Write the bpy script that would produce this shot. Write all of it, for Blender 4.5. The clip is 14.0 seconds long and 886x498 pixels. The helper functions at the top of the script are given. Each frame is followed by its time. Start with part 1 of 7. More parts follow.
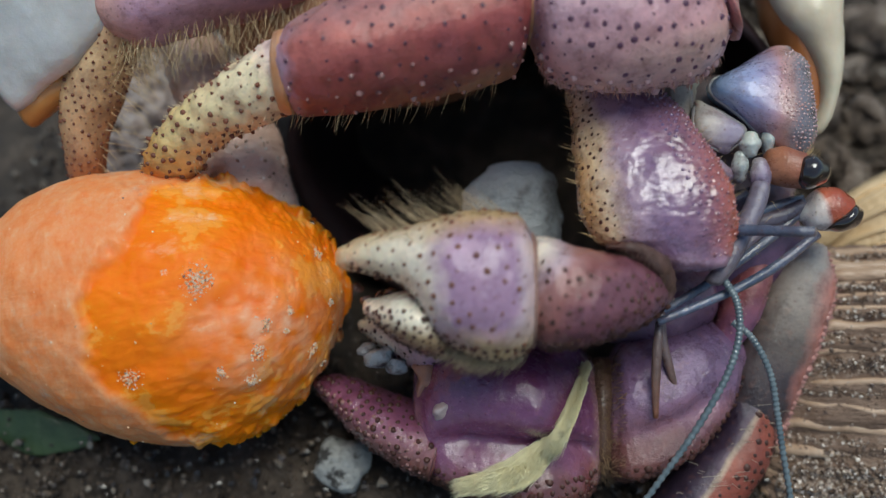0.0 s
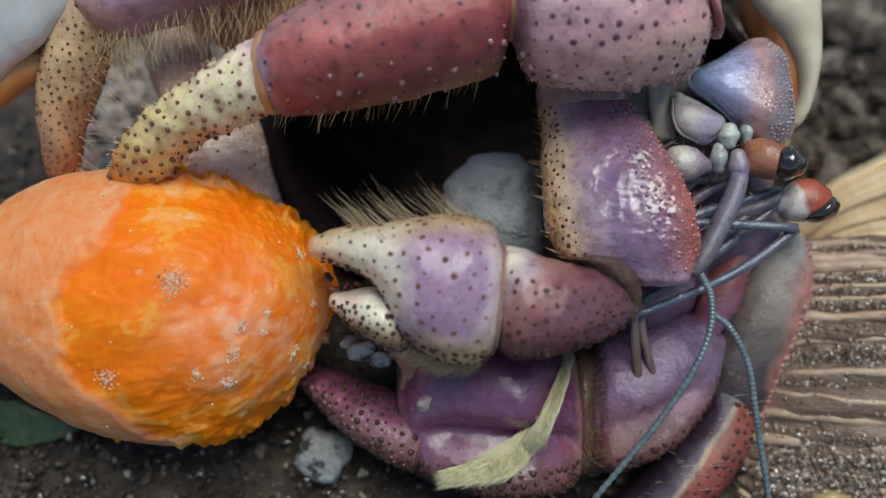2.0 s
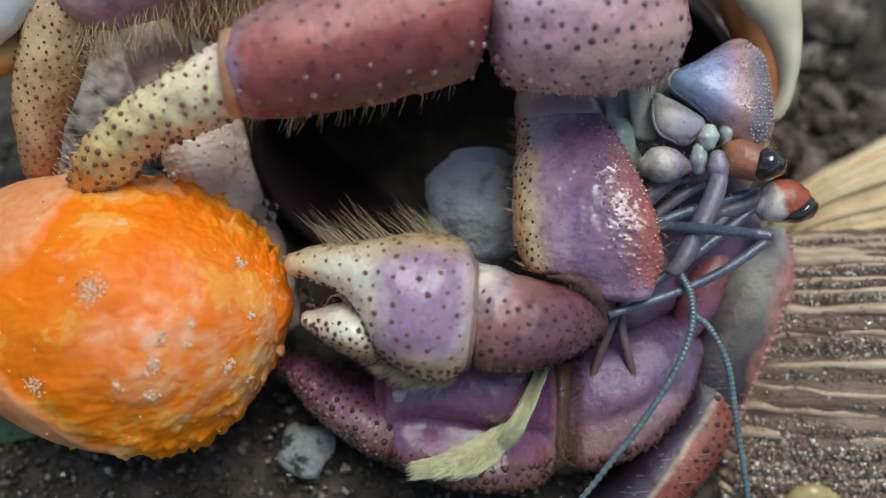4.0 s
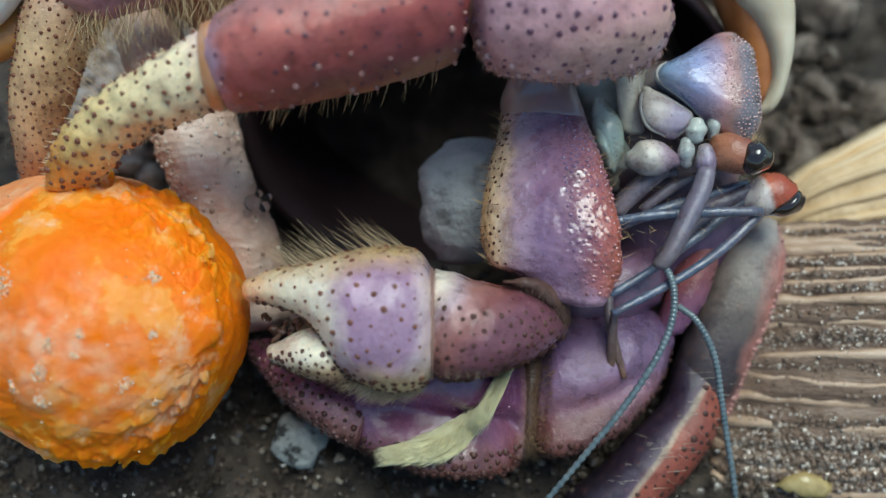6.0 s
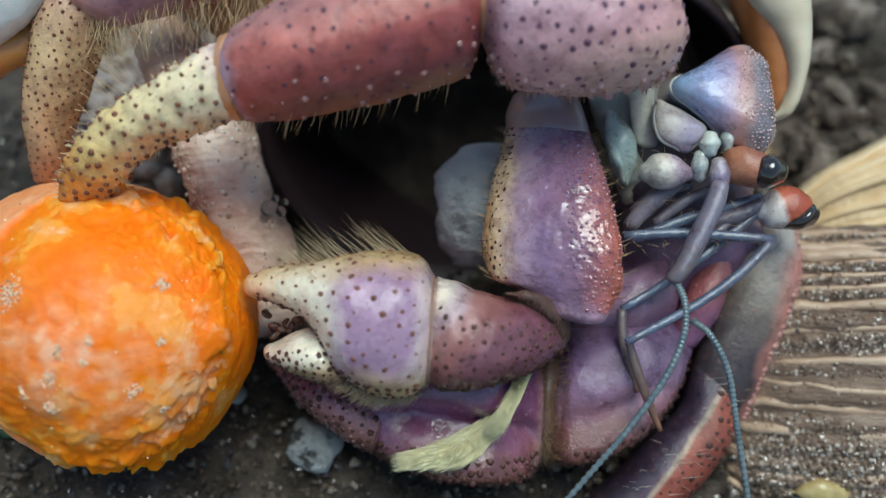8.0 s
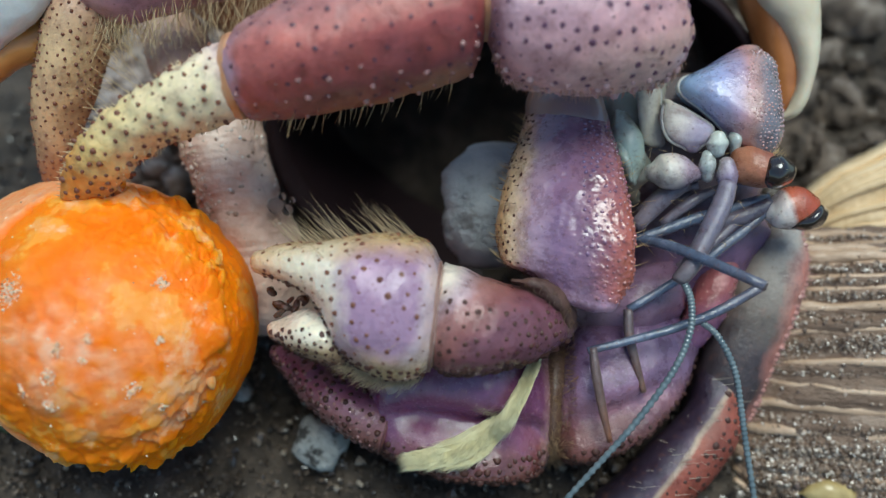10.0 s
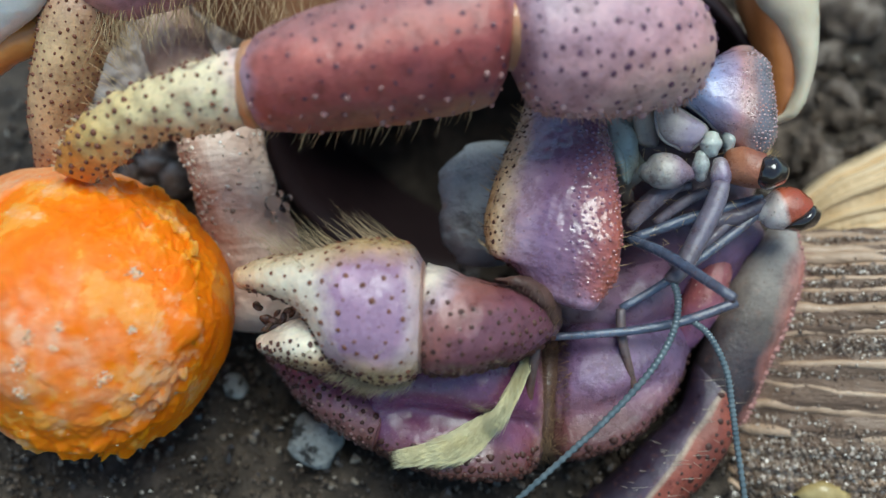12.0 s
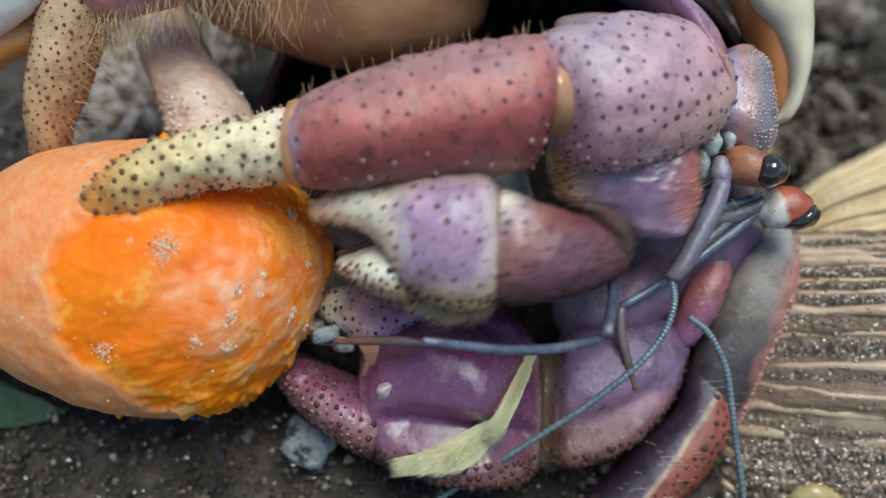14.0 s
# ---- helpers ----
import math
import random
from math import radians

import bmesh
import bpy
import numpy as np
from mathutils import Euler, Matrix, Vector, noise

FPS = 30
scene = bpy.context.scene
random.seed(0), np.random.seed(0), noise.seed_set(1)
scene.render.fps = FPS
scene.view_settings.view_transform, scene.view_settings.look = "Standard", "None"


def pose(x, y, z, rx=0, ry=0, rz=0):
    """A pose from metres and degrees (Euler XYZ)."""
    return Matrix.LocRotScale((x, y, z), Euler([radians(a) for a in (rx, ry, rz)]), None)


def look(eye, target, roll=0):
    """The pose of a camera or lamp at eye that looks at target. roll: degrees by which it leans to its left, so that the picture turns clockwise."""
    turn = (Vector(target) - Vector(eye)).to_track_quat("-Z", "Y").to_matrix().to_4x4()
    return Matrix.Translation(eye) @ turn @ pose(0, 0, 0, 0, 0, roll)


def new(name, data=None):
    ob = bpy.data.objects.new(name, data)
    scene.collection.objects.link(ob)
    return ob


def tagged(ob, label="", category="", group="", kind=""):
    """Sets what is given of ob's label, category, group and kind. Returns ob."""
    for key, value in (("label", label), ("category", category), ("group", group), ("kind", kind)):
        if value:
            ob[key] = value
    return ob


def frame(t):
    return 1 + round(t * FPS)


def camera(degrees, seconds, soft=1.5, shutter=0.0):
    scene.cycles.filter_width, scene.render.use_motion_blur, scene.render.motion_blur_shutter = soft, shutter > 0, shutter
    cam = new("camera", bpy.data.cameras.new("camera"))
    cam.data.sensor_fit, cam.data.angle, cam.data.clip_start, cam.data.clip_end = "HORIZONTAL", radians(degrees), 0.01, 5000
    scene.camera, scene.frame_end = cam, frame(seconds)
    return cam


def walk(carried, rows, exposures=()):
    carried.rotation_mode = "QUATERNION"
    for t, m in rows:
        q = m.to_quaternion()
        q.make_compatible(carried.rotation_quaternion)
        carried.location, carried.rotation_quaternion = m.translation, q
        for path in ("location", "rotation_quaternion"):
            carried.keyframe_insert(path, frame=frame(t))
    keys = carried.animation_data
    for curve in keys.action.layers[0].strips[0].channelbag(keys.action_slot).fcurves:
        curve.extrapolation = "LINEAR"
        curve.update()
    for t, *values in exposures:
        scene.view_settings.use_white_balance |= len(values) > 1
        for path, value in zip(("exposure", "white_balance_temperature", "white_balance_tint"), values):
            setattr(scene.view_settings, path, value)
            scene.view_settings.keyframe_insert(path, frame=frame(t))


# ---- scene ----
cam = camera(50, 14.0, 1.25, 0.5)
cam.data.dof.use_dof = True
cam.data.dof.focus_distance, cam.data.dof.aperture_fstop = 0.0765, 17.0
STAND = pose(0, 0, 0.014 * math.sin(radians(60))) @ pose(0, 0, 0, 30)
# seconds, tilt, pan, roll in degrees, millimetres further back
CAMERA_ROWS = [(0, 1.200, 1.871, 0.006, -0.16), (0.5, 1.130, 1.568, -0.053, -0.27), (1, 0.912, 1.239, -0.075, -0.28), (1.5, 0.752, 0.950, 0.031, 0.04), (2, 0.662, 0.714, 0.070, 0.03), (2.5, 0.566, 0.420, 0.082, -0.12), (3, 0.555, 0.185, 0.042, -0.00), (5.5, -0.167, -0.864, -0.123, -0.14), (6, -0.238, -0.745, -0.094, 0.02), (6.5, -0.205, -0.534, -0.081, -0.11), (7, -0.106, -0.226, -0.044, -0.00), (7.5, 0.000, -0.000, -0.000, -0.00), (8, 0.067, 0.189, 0.008, 0.16), (10.5, -0.012, 0.616, 0.357, 0.13), (11, -0.014, 0.625, 0.434, 0.18), (11.5, -0.025, 0.557, 0.561, 0.28), (12, -0.082, 0.400, 0.726, 0.14), (12.5, -0.127, 0.269, 0.853, 0.05), (13, -0.098, 0.176, 0.859, -0.01), (13.5, -0.053, 0.114, 0.933, 0.16), (14, -0.041, 0.070, 0.973, 0.11)]
walk(cam, [(t, STAND @ pose(0, 0, (84.06 + back) / 1000) @ pose(0, 0, 0, 0, pan, 0) @ pose(0, 0, 0, tilt, 0, roll)) for t, tilt, pan, roll, back in CAMERA_ROWS],
     [(0, -0.20, 6200, 0), (3, -0.10, 6150, -2), (5.5, 0.04, 5880, -8), (14, 0.16, 5880, -6)])


# world: open shade with a soft overhead sun
world = bpy.data.worlds.new("sky")
scene.world = world
world.use_nodes = True
SUN_EL, SUN_AZ = 81.0, 60.0
_wn = world.node_tree.nodes
_sky = _wn.new("ShaderNodeTexSky")
_sky.sky_type, _sky.sun_disc = "NISHITA", False
_sky.sun_elevation, _sky.sun_rotation = radians(SUN_EL), radians(SUN_AZ)
_wn["Background"].inputs["Strength"].default_value = 0.115
world.node_tree.links.new(_sky.outputs["Color"], _wn["Background"].inputs["Color"])
sun = new("sun", bpy.data.lights.new("sun", "SUN"))
sun.data.energy, sun.data.angle, sun.data.color = 2.7, radians(34), (1.0, 0.955, 0.9)
_d = Vector((math.sin(radians(SUN_AZ)) * math.cos(radians(SUN_EL)), math.cos(radians(SUN_AZ)) * math.cos(radians(SUN_EL)), math.sin(radians(SUN_EL))))
sun.matrix_basis = look(_d * 2, (0, 0, 0))

# ---- drawing board: millimetres, x right, y up the slope of view, z towards the viewer ----
TILT = 60.0
RISE = 14.0     # height of the board's middle over the ground, along z
BOARD = Matrix(((1, 0, 0, 0), (0, math.sin(radians(TILT)), -math.cos(radians(TILT)), 0),
                (0, math.cos(radians(TILT)), math.sin(radians(TILT)), RISE * math.sin(radians(TILT)) / 1000), (0, 0, 0, 1)))
MM = 0.001


def ground_z(y):
    """The board's z of the level ground at the board's y (mm)."""
    return -RISE - y / math.tan(radians(TILT))


# ---- materials ----
def nodes_of(name, rough=0.5, coat=0.0, metal=0.0, subsurface=0.0):
    m = bpy.data.materials.new(name)
    m.use_nodes = True
    n, l = m.node_tree.nodes, m.node_tree.links
    b = n["Principled BSDF"]
    b.inputs["Roughness"].default_value = rough
    b.inputs["Metallic"].default_value = metal
    b.inputs["Coat Weight"].default_value = coat
    b.inputs["Coat Roughness"].default_value = 0.12
    b.inputs["Coat IOR"].default_value = 1.6
    if subsurface:
        b.inputs["Subsurface Weight"].default_value = subsurface
        b.inputs["Subsurface Radius"].default_value = (1.0, 0.45, 0.25)
        b.inputs["Subsurface Scale"].default_value = 0.0012
    return m, n, l, b


def ramp(n, stops, mode="LINEAR"):
    r = n.new("ShaderNodeValToRGB")
    r.color_ramp.interpolation = mode
    e = r.color_ramp.elements
    while len(e) < len(stops):
        e.new(0.5)
    for el, (p, c) in zip(e, stops):
        el.position, el.color = p, (*c, 1)
    return r


def noise_node(n, l, co, scale, detail=4, rough=0.55):
    t = n.new("ShaderNodeTexNoise")
    t.inputs["Scale"].default_value = scale
    t.inputs["Detail"].default_value = detail
    t.inputs["Roughness"].default_value = rough
    l.new(co, t.inputs["Vector"])
    return t


def chitin(name, a, b, stops, base, rough=0.3, coat=0.5, wobble=0.16, fleck=(0.30, 0.12, 0.07), fleck_amount=0.3,
           bump=0.3, grain=2600, sub=0.1, edge=None, mottle=1.0):
    """Crab shell: colours run from board point a to b (mm), broken by blotches, with pores and fine relief.
    edge: (c, d, colour, start): another colour towards both ends of the line from c to d."""
    m, n, l, bs = nodes_of(name, rough, coat, 0, sub)
    co = n.new("ShaderNodeTexCoord").outputs["Object"]
    big = noise_node(n, l, co, 260, 5, 0.6)

    def run(a, b, wob):
        a, b = (Vector(a) - Vector(base)) * MM, (Vector(b) - Vector(base)) * MM
        d = (b - a) / (b - a).length_squared
        dot = n.new("ShaderNodeVectorMath")
        dot.operation = "DOT_PRODUCT"
        dot.inputs[1].default_value = d
        l.new(co, dot.inputs[0])
        mad = n.new("ShaderNodeMath")
        mad.operation = "MULTIPLY_ADD"
        mad.inputs[1].default_value, mad.inputs[2].default_value = wob * 3, -wob * 1.5 - a.dot(d)
        l.new(big.outputs["Fac"], mad.inputs[0])
        add = n.new("ShaderNodeMath")
        l.new(dot.outputs["Value"], add.inputs[0])
        l.new(mad.outputs[0], add.inputs[1])
        return add.outputs[0]

    def blend(fac, one, two, how="MIX"):
        mix = n.new("ShaderNodeMix")
        mix.data_type, mix.blend_type = "RGBA", how
        for k, v in ((0, fac), (6, one), (7, two)):
            if isinstance(v, (tuple, float)):
                mix.inputs[k].default_value = (*v, 1) if isinstance(v, tuple) else v
            else:
                l.new(v, mix.inputs[k])
        return mix.outputs[2]

    r = ramp(n, stops)
    l.new(run(a, b, wobble), r.inputs["Fac"])
    col = r.outputs["Color"]
    if edge:
        c, d, tint, start = edge
        ab = n.new("ShaderNodeMath")
        ab.operation = "SUBTRACT"
        ab.inputs[1].default_value = 0.5
        l.new(run(c, d, 0.08), ab.inputs[0])
        ab2 = n.new("ShaderNodeMath")
        ab2.operation = "ABSOLUTE"
        l.new(ab.outputs[0], ab2.inputs[0])
        er = ramp(n, [(start / 2, (0, 0, 0)), (min(0.5, start / 2 + 0.14), (1, 1, 1))])
        l.new(ab2.outputs[0], er.inputs["Fac"])
        col = blend(er.outputs["Color"], col, tint)
    # mottling, pigment flecks, pores
    mo = noise_node(n, l, co, 620, 7, 0.68)
    mr = ramp(n, [(0.32, (1 - 0.38 * mottle, 1 - 0.44 * mottle, 1 - 0.44 * mottle)), (0.5, (1, 1, 1)), (0.7, (1.22, 1.2, 1.16))])
    l.new(mo.outputs["Fac"], mr.inputs["Fac"])
    col = blend(1.0, col, mr.outputs["Color"], "MULTIPLY")
    fl = noise_node(n, l, co, 1100, 6, 0.72)
    fr = ramp(n, [(0.55, (0, 0, 0)), (0.72, (fleck_amount,) * 3)])
    l.new(fl.outputs["Fac"], fr.inputs["Fac"])
    col = blend(fr.outputs["Color"], col, fleck)
    vo = n.new("ShaderNodeTexVoronoi")
    vo.inputs["Scale"].default_value = 1500
    l.new(co, vo.inputs["Vector"])
    vr = ramp(n, [(0.08, (0.45, 0.45, 0.45)), (0.2, (0, 0, 0))])
    l.new(vo.outputs["Distance"], vr.inputs["Fac"])
    col = blend(vr.outputs["Color"], col, tuple(0.4 * v for v in fleck))
    l.new(col, bs.inputs["Base Color"])
    gr = noise_node(n, l, co, grain, 5, 0.65)
    hi = n.new("ShaderNodeMath")
    hi.operation = "MULTIPLY_ADD"
    hi.inputs[1].default_value = 0.9
    l.new(mo.outputs["Fac"], hi.inputs[0])
    l.new(gr.outputs["Fac"], hi.inputs[2])
    bm_ = n.new("ShaderNodeBump")
    bm_.inputs["Strength"].default_value, bm_.inputs["Distance"].default_value = bump, 0.0004
    l.new(hi.outputs[0], bm_.inputs["Height"])
    l.new(bm_.outputs["Normal"], bs.inputs["Normal"])
    l.new(bm_.outputs["Normal"], bs.inputs["Coat Normal"])
    rr = n.new("ShaderNodeMapRange")
    rr.inputs["From Min"].default_value, rr.inputs["From Max"].default_value = 0.3, 0.7
    rr.inputs["To Min"].default_value, rr.inputs["To Max"].default_value = rough - 0.1, rough + 0.22
    l.new(mo.outputs["Fac"], rr.inputs["Value"])
    l.new(rr.outputs[0], bs.inputs["Roughness"])
    return m


def rough_mat(name, stops, scale, rough=0.8, bump=0.5, fine=1800, coat=0.0, stretch=(1, 1, 1), sub=0.0, dist=0.0005):
    """Mottled matter: a ramp over noise, fine relief."""
    m, n, l, bs = nodes_of(name, rough, coat, 0, sub)
    mp = n.new("ShaderNodeMapping")
    mp.inputs["Scale"].default_value = stretch
    l.new(n.new("ShaderNodeTexCoord").outputs["Object"], mp.inputs["Vector"])
    co = mp.outputs["Vector"]
    t = noise_node(n, l, co, scale, 8, 0.62)
    r = ramp(n, stops)
    l.new(t.outputs["Fac"], r.inputs["Fac"])
    l.new(r.outputs["Color"], bs.inputs["Base Color"])
    f = noise_node(n, l, co, fine, 4, 0.65)
    add = n.new("ShaderNodeMath")
    l.new(f.outputs["Fac"], add.inputs[0])
    l.new(t.outputs["Fac"], add.inputs[1])
    b_ = n.new("ShaderNodeBump")
    b_.inputs["Strength"].default_value, b_.inputs["Distance"].default_value = bump, dist
    l.new(add.outputs[0], b_.inputs["Height"])
    l.new(b_.outputs["Normal"], bs.inputs["Normal"])
    return m


def island_mat(name, stops, rough=0.6, coat=0.0, trans=0.0):
    """Many small bits, each with its own shade."""
    m, n, l, bs = nodes_of(name, rough, coat)
    g = n.new("ShaderNodeNewGeometry")
    r = ramp(n, stops)
    l.new(g.outputs["Random Per Island"], r.inputs["Fac"])
    l.new(r.outputs["Color"], bs.inputs["Base Color"])
    bs.inputs["Transmission Weight"].default_value = trans
    return m


def plain(name, c, rough=0.5, coat=0.0, c2=None, scale=700, sub=0.0):
    c2 = c2 or tuple(v * 0.7 for v in c)
    return rough_mat(name, [(0.35, c), (0.7, c2)], scale, rough, 0.15, 3000, coat, sub=sub, dist=0.0002)


# ---- mesh tools ----
BASE = {}


def thing(name, base, label, category, group="", kind=""):
    ob = new(name)
    ob.empty_display_size = 0.004
    ob.matrix_basis = BOARD @ Matrix.Translation(Vector(base) * MM)
    BASE[ob] = Vector(base)
    return tagged(ob, label, category, group, kind)


def part(name, bm, mat, parent=None, label="", kind="", base=None, category=""):
    """Links a bmesh drawn in board millimetres as one mesh, under a thing or a part, or as a thing of its own."""
    root = parent
    while root is not None and root.parent is not None:
        root = root.parent
    b = BASE[root] if root else Vector(base or (0, 0, 0))
    bmesh.ops.recalc_face_normals(bm, faces=bm.faces)
    bmesh.ops.transform(bm, matrix=Matrix.Scale(MM, 4) @ Matrix.Translation(-b), verts=bm.verts)
    me = bpy.data.meshes.new(name)
    bm.to_mesh(me)
    bm.free()
    me.polygons.foreach_set("use_smooth", [True] * len(me.polygons))
    me.materials.append(mat)
    ob = new(name, me)
    if root:
        ob.parent = parent
    else:
        ob.matrix_basis = BOARD @ Matrix.Translation(b * MM)
        BASE[ob] = b
    return tagged(ob, label, category, "", kind)


def spline(rows, sub):
    """Catmull-Rom through rows of numbers."""
    p = np.array(rows, float)
    p = np.vstack([2 * p[0] - p[1], p, 2 * p[-1] - p[-2]])
    out = []
    for i in range(1, len(p) - 2):
        for k in range(sub):
            t = k / sub
            a, b, c, d = p[i - 1], p[i], p[i + 1], p[i + 2]
            out.append(0.5 * (2 * b + (c - a) * t + (2 * a - 5 * b + 4 * c - d) * t * t + (3 * b - a - 3 * c + d) * t ** 3))
    out.append(p[-2])
    return np.array(out)


class Loft:
    """A closed body through stations (x1, y1, x2, y2, z, h): two edge points on the board, the depth of their middle, and half its thickness."""

    def __init__(self, rows, sub=6, seg=28, caps=(1.0, 1.0), lump=0.0, freq=0.35, square=1.0, ripple=None, lean=0.0):
        r = spline(rows, sub)
        mid = np.column_stack([(r[:, 0] + r[:, 2]) / 2, (r[:, 1] + r[:, 3]) / 2, r[:, 4]])
        half = np.column_stack([(r[:, 0] - r[:, 2]) / 2, (r[:, 1] - r[:, 3]) / 2, np.zeros(len(r))])
        half[:, 2] = -lean * np.linalg.norm(half, axis=1)
        h = np.maximum(r[:, 5], 0.02)
        m0, m1 = mid[0] - mid[1], mid[-1] - mid[-2]
        m0, m1 = m0 / (np.linalg.norm(m0) + 1e-9), m1 / (np.linalg.norm(m1) + 1e-9)
        mids, halves, hs = list(mid), list(half), list(h)
        for end, dr, cap in ((0, m0, caps[0]), (-1, m1, caps[1])):
            for ang in (28, 55, 76):
                c, s = math.cos(radians(ang)), math.sin(radians(ang))
                row = (mid[end] + dr * cap * s, half[end] * c, h[end] * c)
                if end == 0:
                    mids.insert(0, row[0]), halves.insert(0, row[1]), hs.insert(0, row[2])
                else:
                    mids.append(row[0]), halves.append(row[1]), hs.append(row[2])
        self.mid, self.half, self.h = np.array(mids), np.array(halves), np.array(hs)
        self.seg, self.square, self.lump, self.freq, self.ripple = seg, square, lump, freq, ripple
        self.ends = (mid[0] + m0 * caps[0], mid[-1] + m1 * caps[1])

    def at(self, s, th):
        """The point at s (0 to 1 along) and th (90 degrees faces the viewer), and the way out there."""
        x = s * (len(self.mid) - 1)
        i = min(int(x), len(self.mid) - 2)
        f = x - i
        mid, half, h = (a[i] * (1 - f) + a[i + 1] * f for a in (self.mid, self.half, self.h))
        c, sn = math.cos(radians(th)), math.sin(radians(th))
        e = self.square
        c, sn = math.copysign(abs(c) ** e, c), math.copysign(abs(sn) ** e, sn)
        p = Vector(mid + half * c) + Vector((0, 0, h * sn))
        w = np.linalg.norm(half) + 1e-6
        out = Vector(half / w * c / w) + Vector((0, 0, sn / h))
        out.normalize()
        if self.lump:
            p += out * self.lump * (noise.noise(p * self.freq) + 0.4 * noise.noise(p * self.freq * 3.1) + 0.22 * noise.noise(p * self.freq * 8.3))
        if self.ripple:
            p += out * self.ripple(s, th, p)
        return p, out

    def mesh(self, bm=None):
        bm = bm or bmesh.new()
        rings = []
        n = len(self.mid)
        for i in range(n):
            rings.append([bm.verts.new(self.at(i / (n - 1), 360 * k / self.seg)[0]) for k in range(self.seg)])
        for a, b in zip(rings, rings[1:]):
            for k in range(self.seg):
                bm.faces.new((a[k], a[(k + 1) % self.seg], b[(k + 1) % self.seg], b[k]))
        for ring, end in ((rings[0], self.ends[0]), (rings[-1], self.ends[1])):
            v = bm.verts.new(end)
            for k in range(self.seg):
                bm.faces.new((ring[k], ring[(k + 1) % self.seg], v))
        return bm


def rod(bm, pts, radii, seg=8, sub=5):
    """A round tapering rod through points (mm)."""
    p = spline([(*q, r) for q, r in zip(pts, radii)], sub)
    rings = []
    side = Vector((0.31, 0.17, 0.93))
    for i in range(len(p)):
        d = Vector(p[min(i + 1, len(p) - 1)][:3] - p[max(i - 1, 0)][:3]).normalized()
        e = d.cross(side).normalized()
        side = e.cross(d)
        f = d.cross(e)
        c = Vector(p[i][:3])
        r = max(p[i][3], 0.004)
        rings.append([bm.verts.new(c + (e * math.cos(2 * math.pi * k / seg) + f * math.sin(2 * math.pi * k / seg)) * r) for k in range(seg)])
    for a, b in zip(rings, rings[1:]):
        for k in range(seg):
            bm.faces.new((a[k], a[(k + 1) % seg], b[(k + 1) % seg], b[k]))
    bm.faces.new(rings[0][::-1])
    bm.faces.new(rings[-1])
    return bm


def hair(bm, p, d, length, r, bend, rng):
    """One bristle of three sides that tapers and bends."""
    d = Vector(d).normalized()
    e = d.cross(Vector((rng.uniform(-1, 1), rng.uniform(-1, 1), 1))).normalized()
    f = d.cross(e)
    rings = []
    for t in (0, 0.4, 0.75):
        c = p + d * length * t + Vector(bend) * t * t
        w = r * (1 - t * 0.8)
        rings.append([bm.verts.new(c + (e * math.cos(2.094 * k) + f * math.sin(2.094 * k)) * w) for k in range(3)])
    tip = bm.verts.new(p + d * length + Vector(bend))
    for a, b in zip(rings, rings[1:]):
        for k in range(3):
            bm.faces.new((a[k], a[(k + 1) % 3], b[(k + 1) % 3], b[k]))
    for k in range(3):
        bm.faces.new((rings[-1][k], rings[-1][(k + 1) % 3], tip))


def scatter(loft, count, gap, rng, s0=0.08, s1=0.95, th0=5, th1=175):
    """Points kept apart from each other on a loft's face."""
    got = []
    for _ in range(count * 30):
        p, out = loft.at(rng.uniform(s0, s1), rng.uniform(th0, th1))
        if all((p - q).length > gap for q, _o in got):
            got.append((p, out))
            if len(got) >= count:
                break
    return got


def spots(loft, count, gap, size, rng, bristle=0.0, high=0.25, lean=(0, 0, 0), **kw):
    """Dark pits with a stub of bristle, raised a little, on a loft's face."""
    bm = bmesh.new()
    for p, out in scatter(loft, count, gap, rng, **kw):
        e = out.orthogonal().normalized()
        f = out.cross(e)
        w = size * rng.uniform(0.5, 1.25)
        a0 = rng.uniform(-0.5, 0.5)
        e = (Vector((0, -1, 0)) + Vector((rng.uniform(-0.4, 0.4), 0, 0))).cross(out).cross(out)
        e = -e.normalized() if e.length > 1e-4 else out.orthogonal().normalized()
        f = out.cross(e)
        high_ = high * rng.uniform(0.6, 1.2)
        ring = [bm.verts.new(p - out * 0.04 + (e * math.cos(a0 + k * 0.7854) + f * math.sin(a0 + k * 0.7854)) * w * rng.uniform(0.78, 1.15)) for k in range(8)]
        top = [bm.verts.new(p + out * w * high_ + (v.co - p) * 0.55) for v in ring]
        for k in range(8):
            bm.faces.new((ring[k], ring[(k + 1) % 8], top[(k + 1) % 8], top[k]))
        bm.faces.new(top)
        if bristle and rng.random() < 0.6:
            hair(bm, p, out + Vector(lean), bristle * rng.uniform(0.5, 1.3), 0.035, (0, 0, 0), rng)
    return bm


def pebble(bm, c, r, rng, squash=0.7, sub=1):
    """A rough stone."""
    made = bmesh.ops.create_icosphere(bm, subdivisions=sub, radius=1.0)["verts"]
    o = Vector((rng.uniform(-50, 50), rng.uniform(-50, 50), rng.uniform(-50, 50)))
    rot = Euler((rng.uniform(0, 6), rng.uniform(0, 6), rng.uniform(0, 6))).to_matrix()
    for v in made:
        k = 1 + 0.35 * noise.noise(v.co * 1.3 + o)
        v.co = Vector(c) + rot @ Vector((v.co.x * k, v.co.y * k * rng.uniform(0.98, 1.02), v.co.z * k * squash)) * r


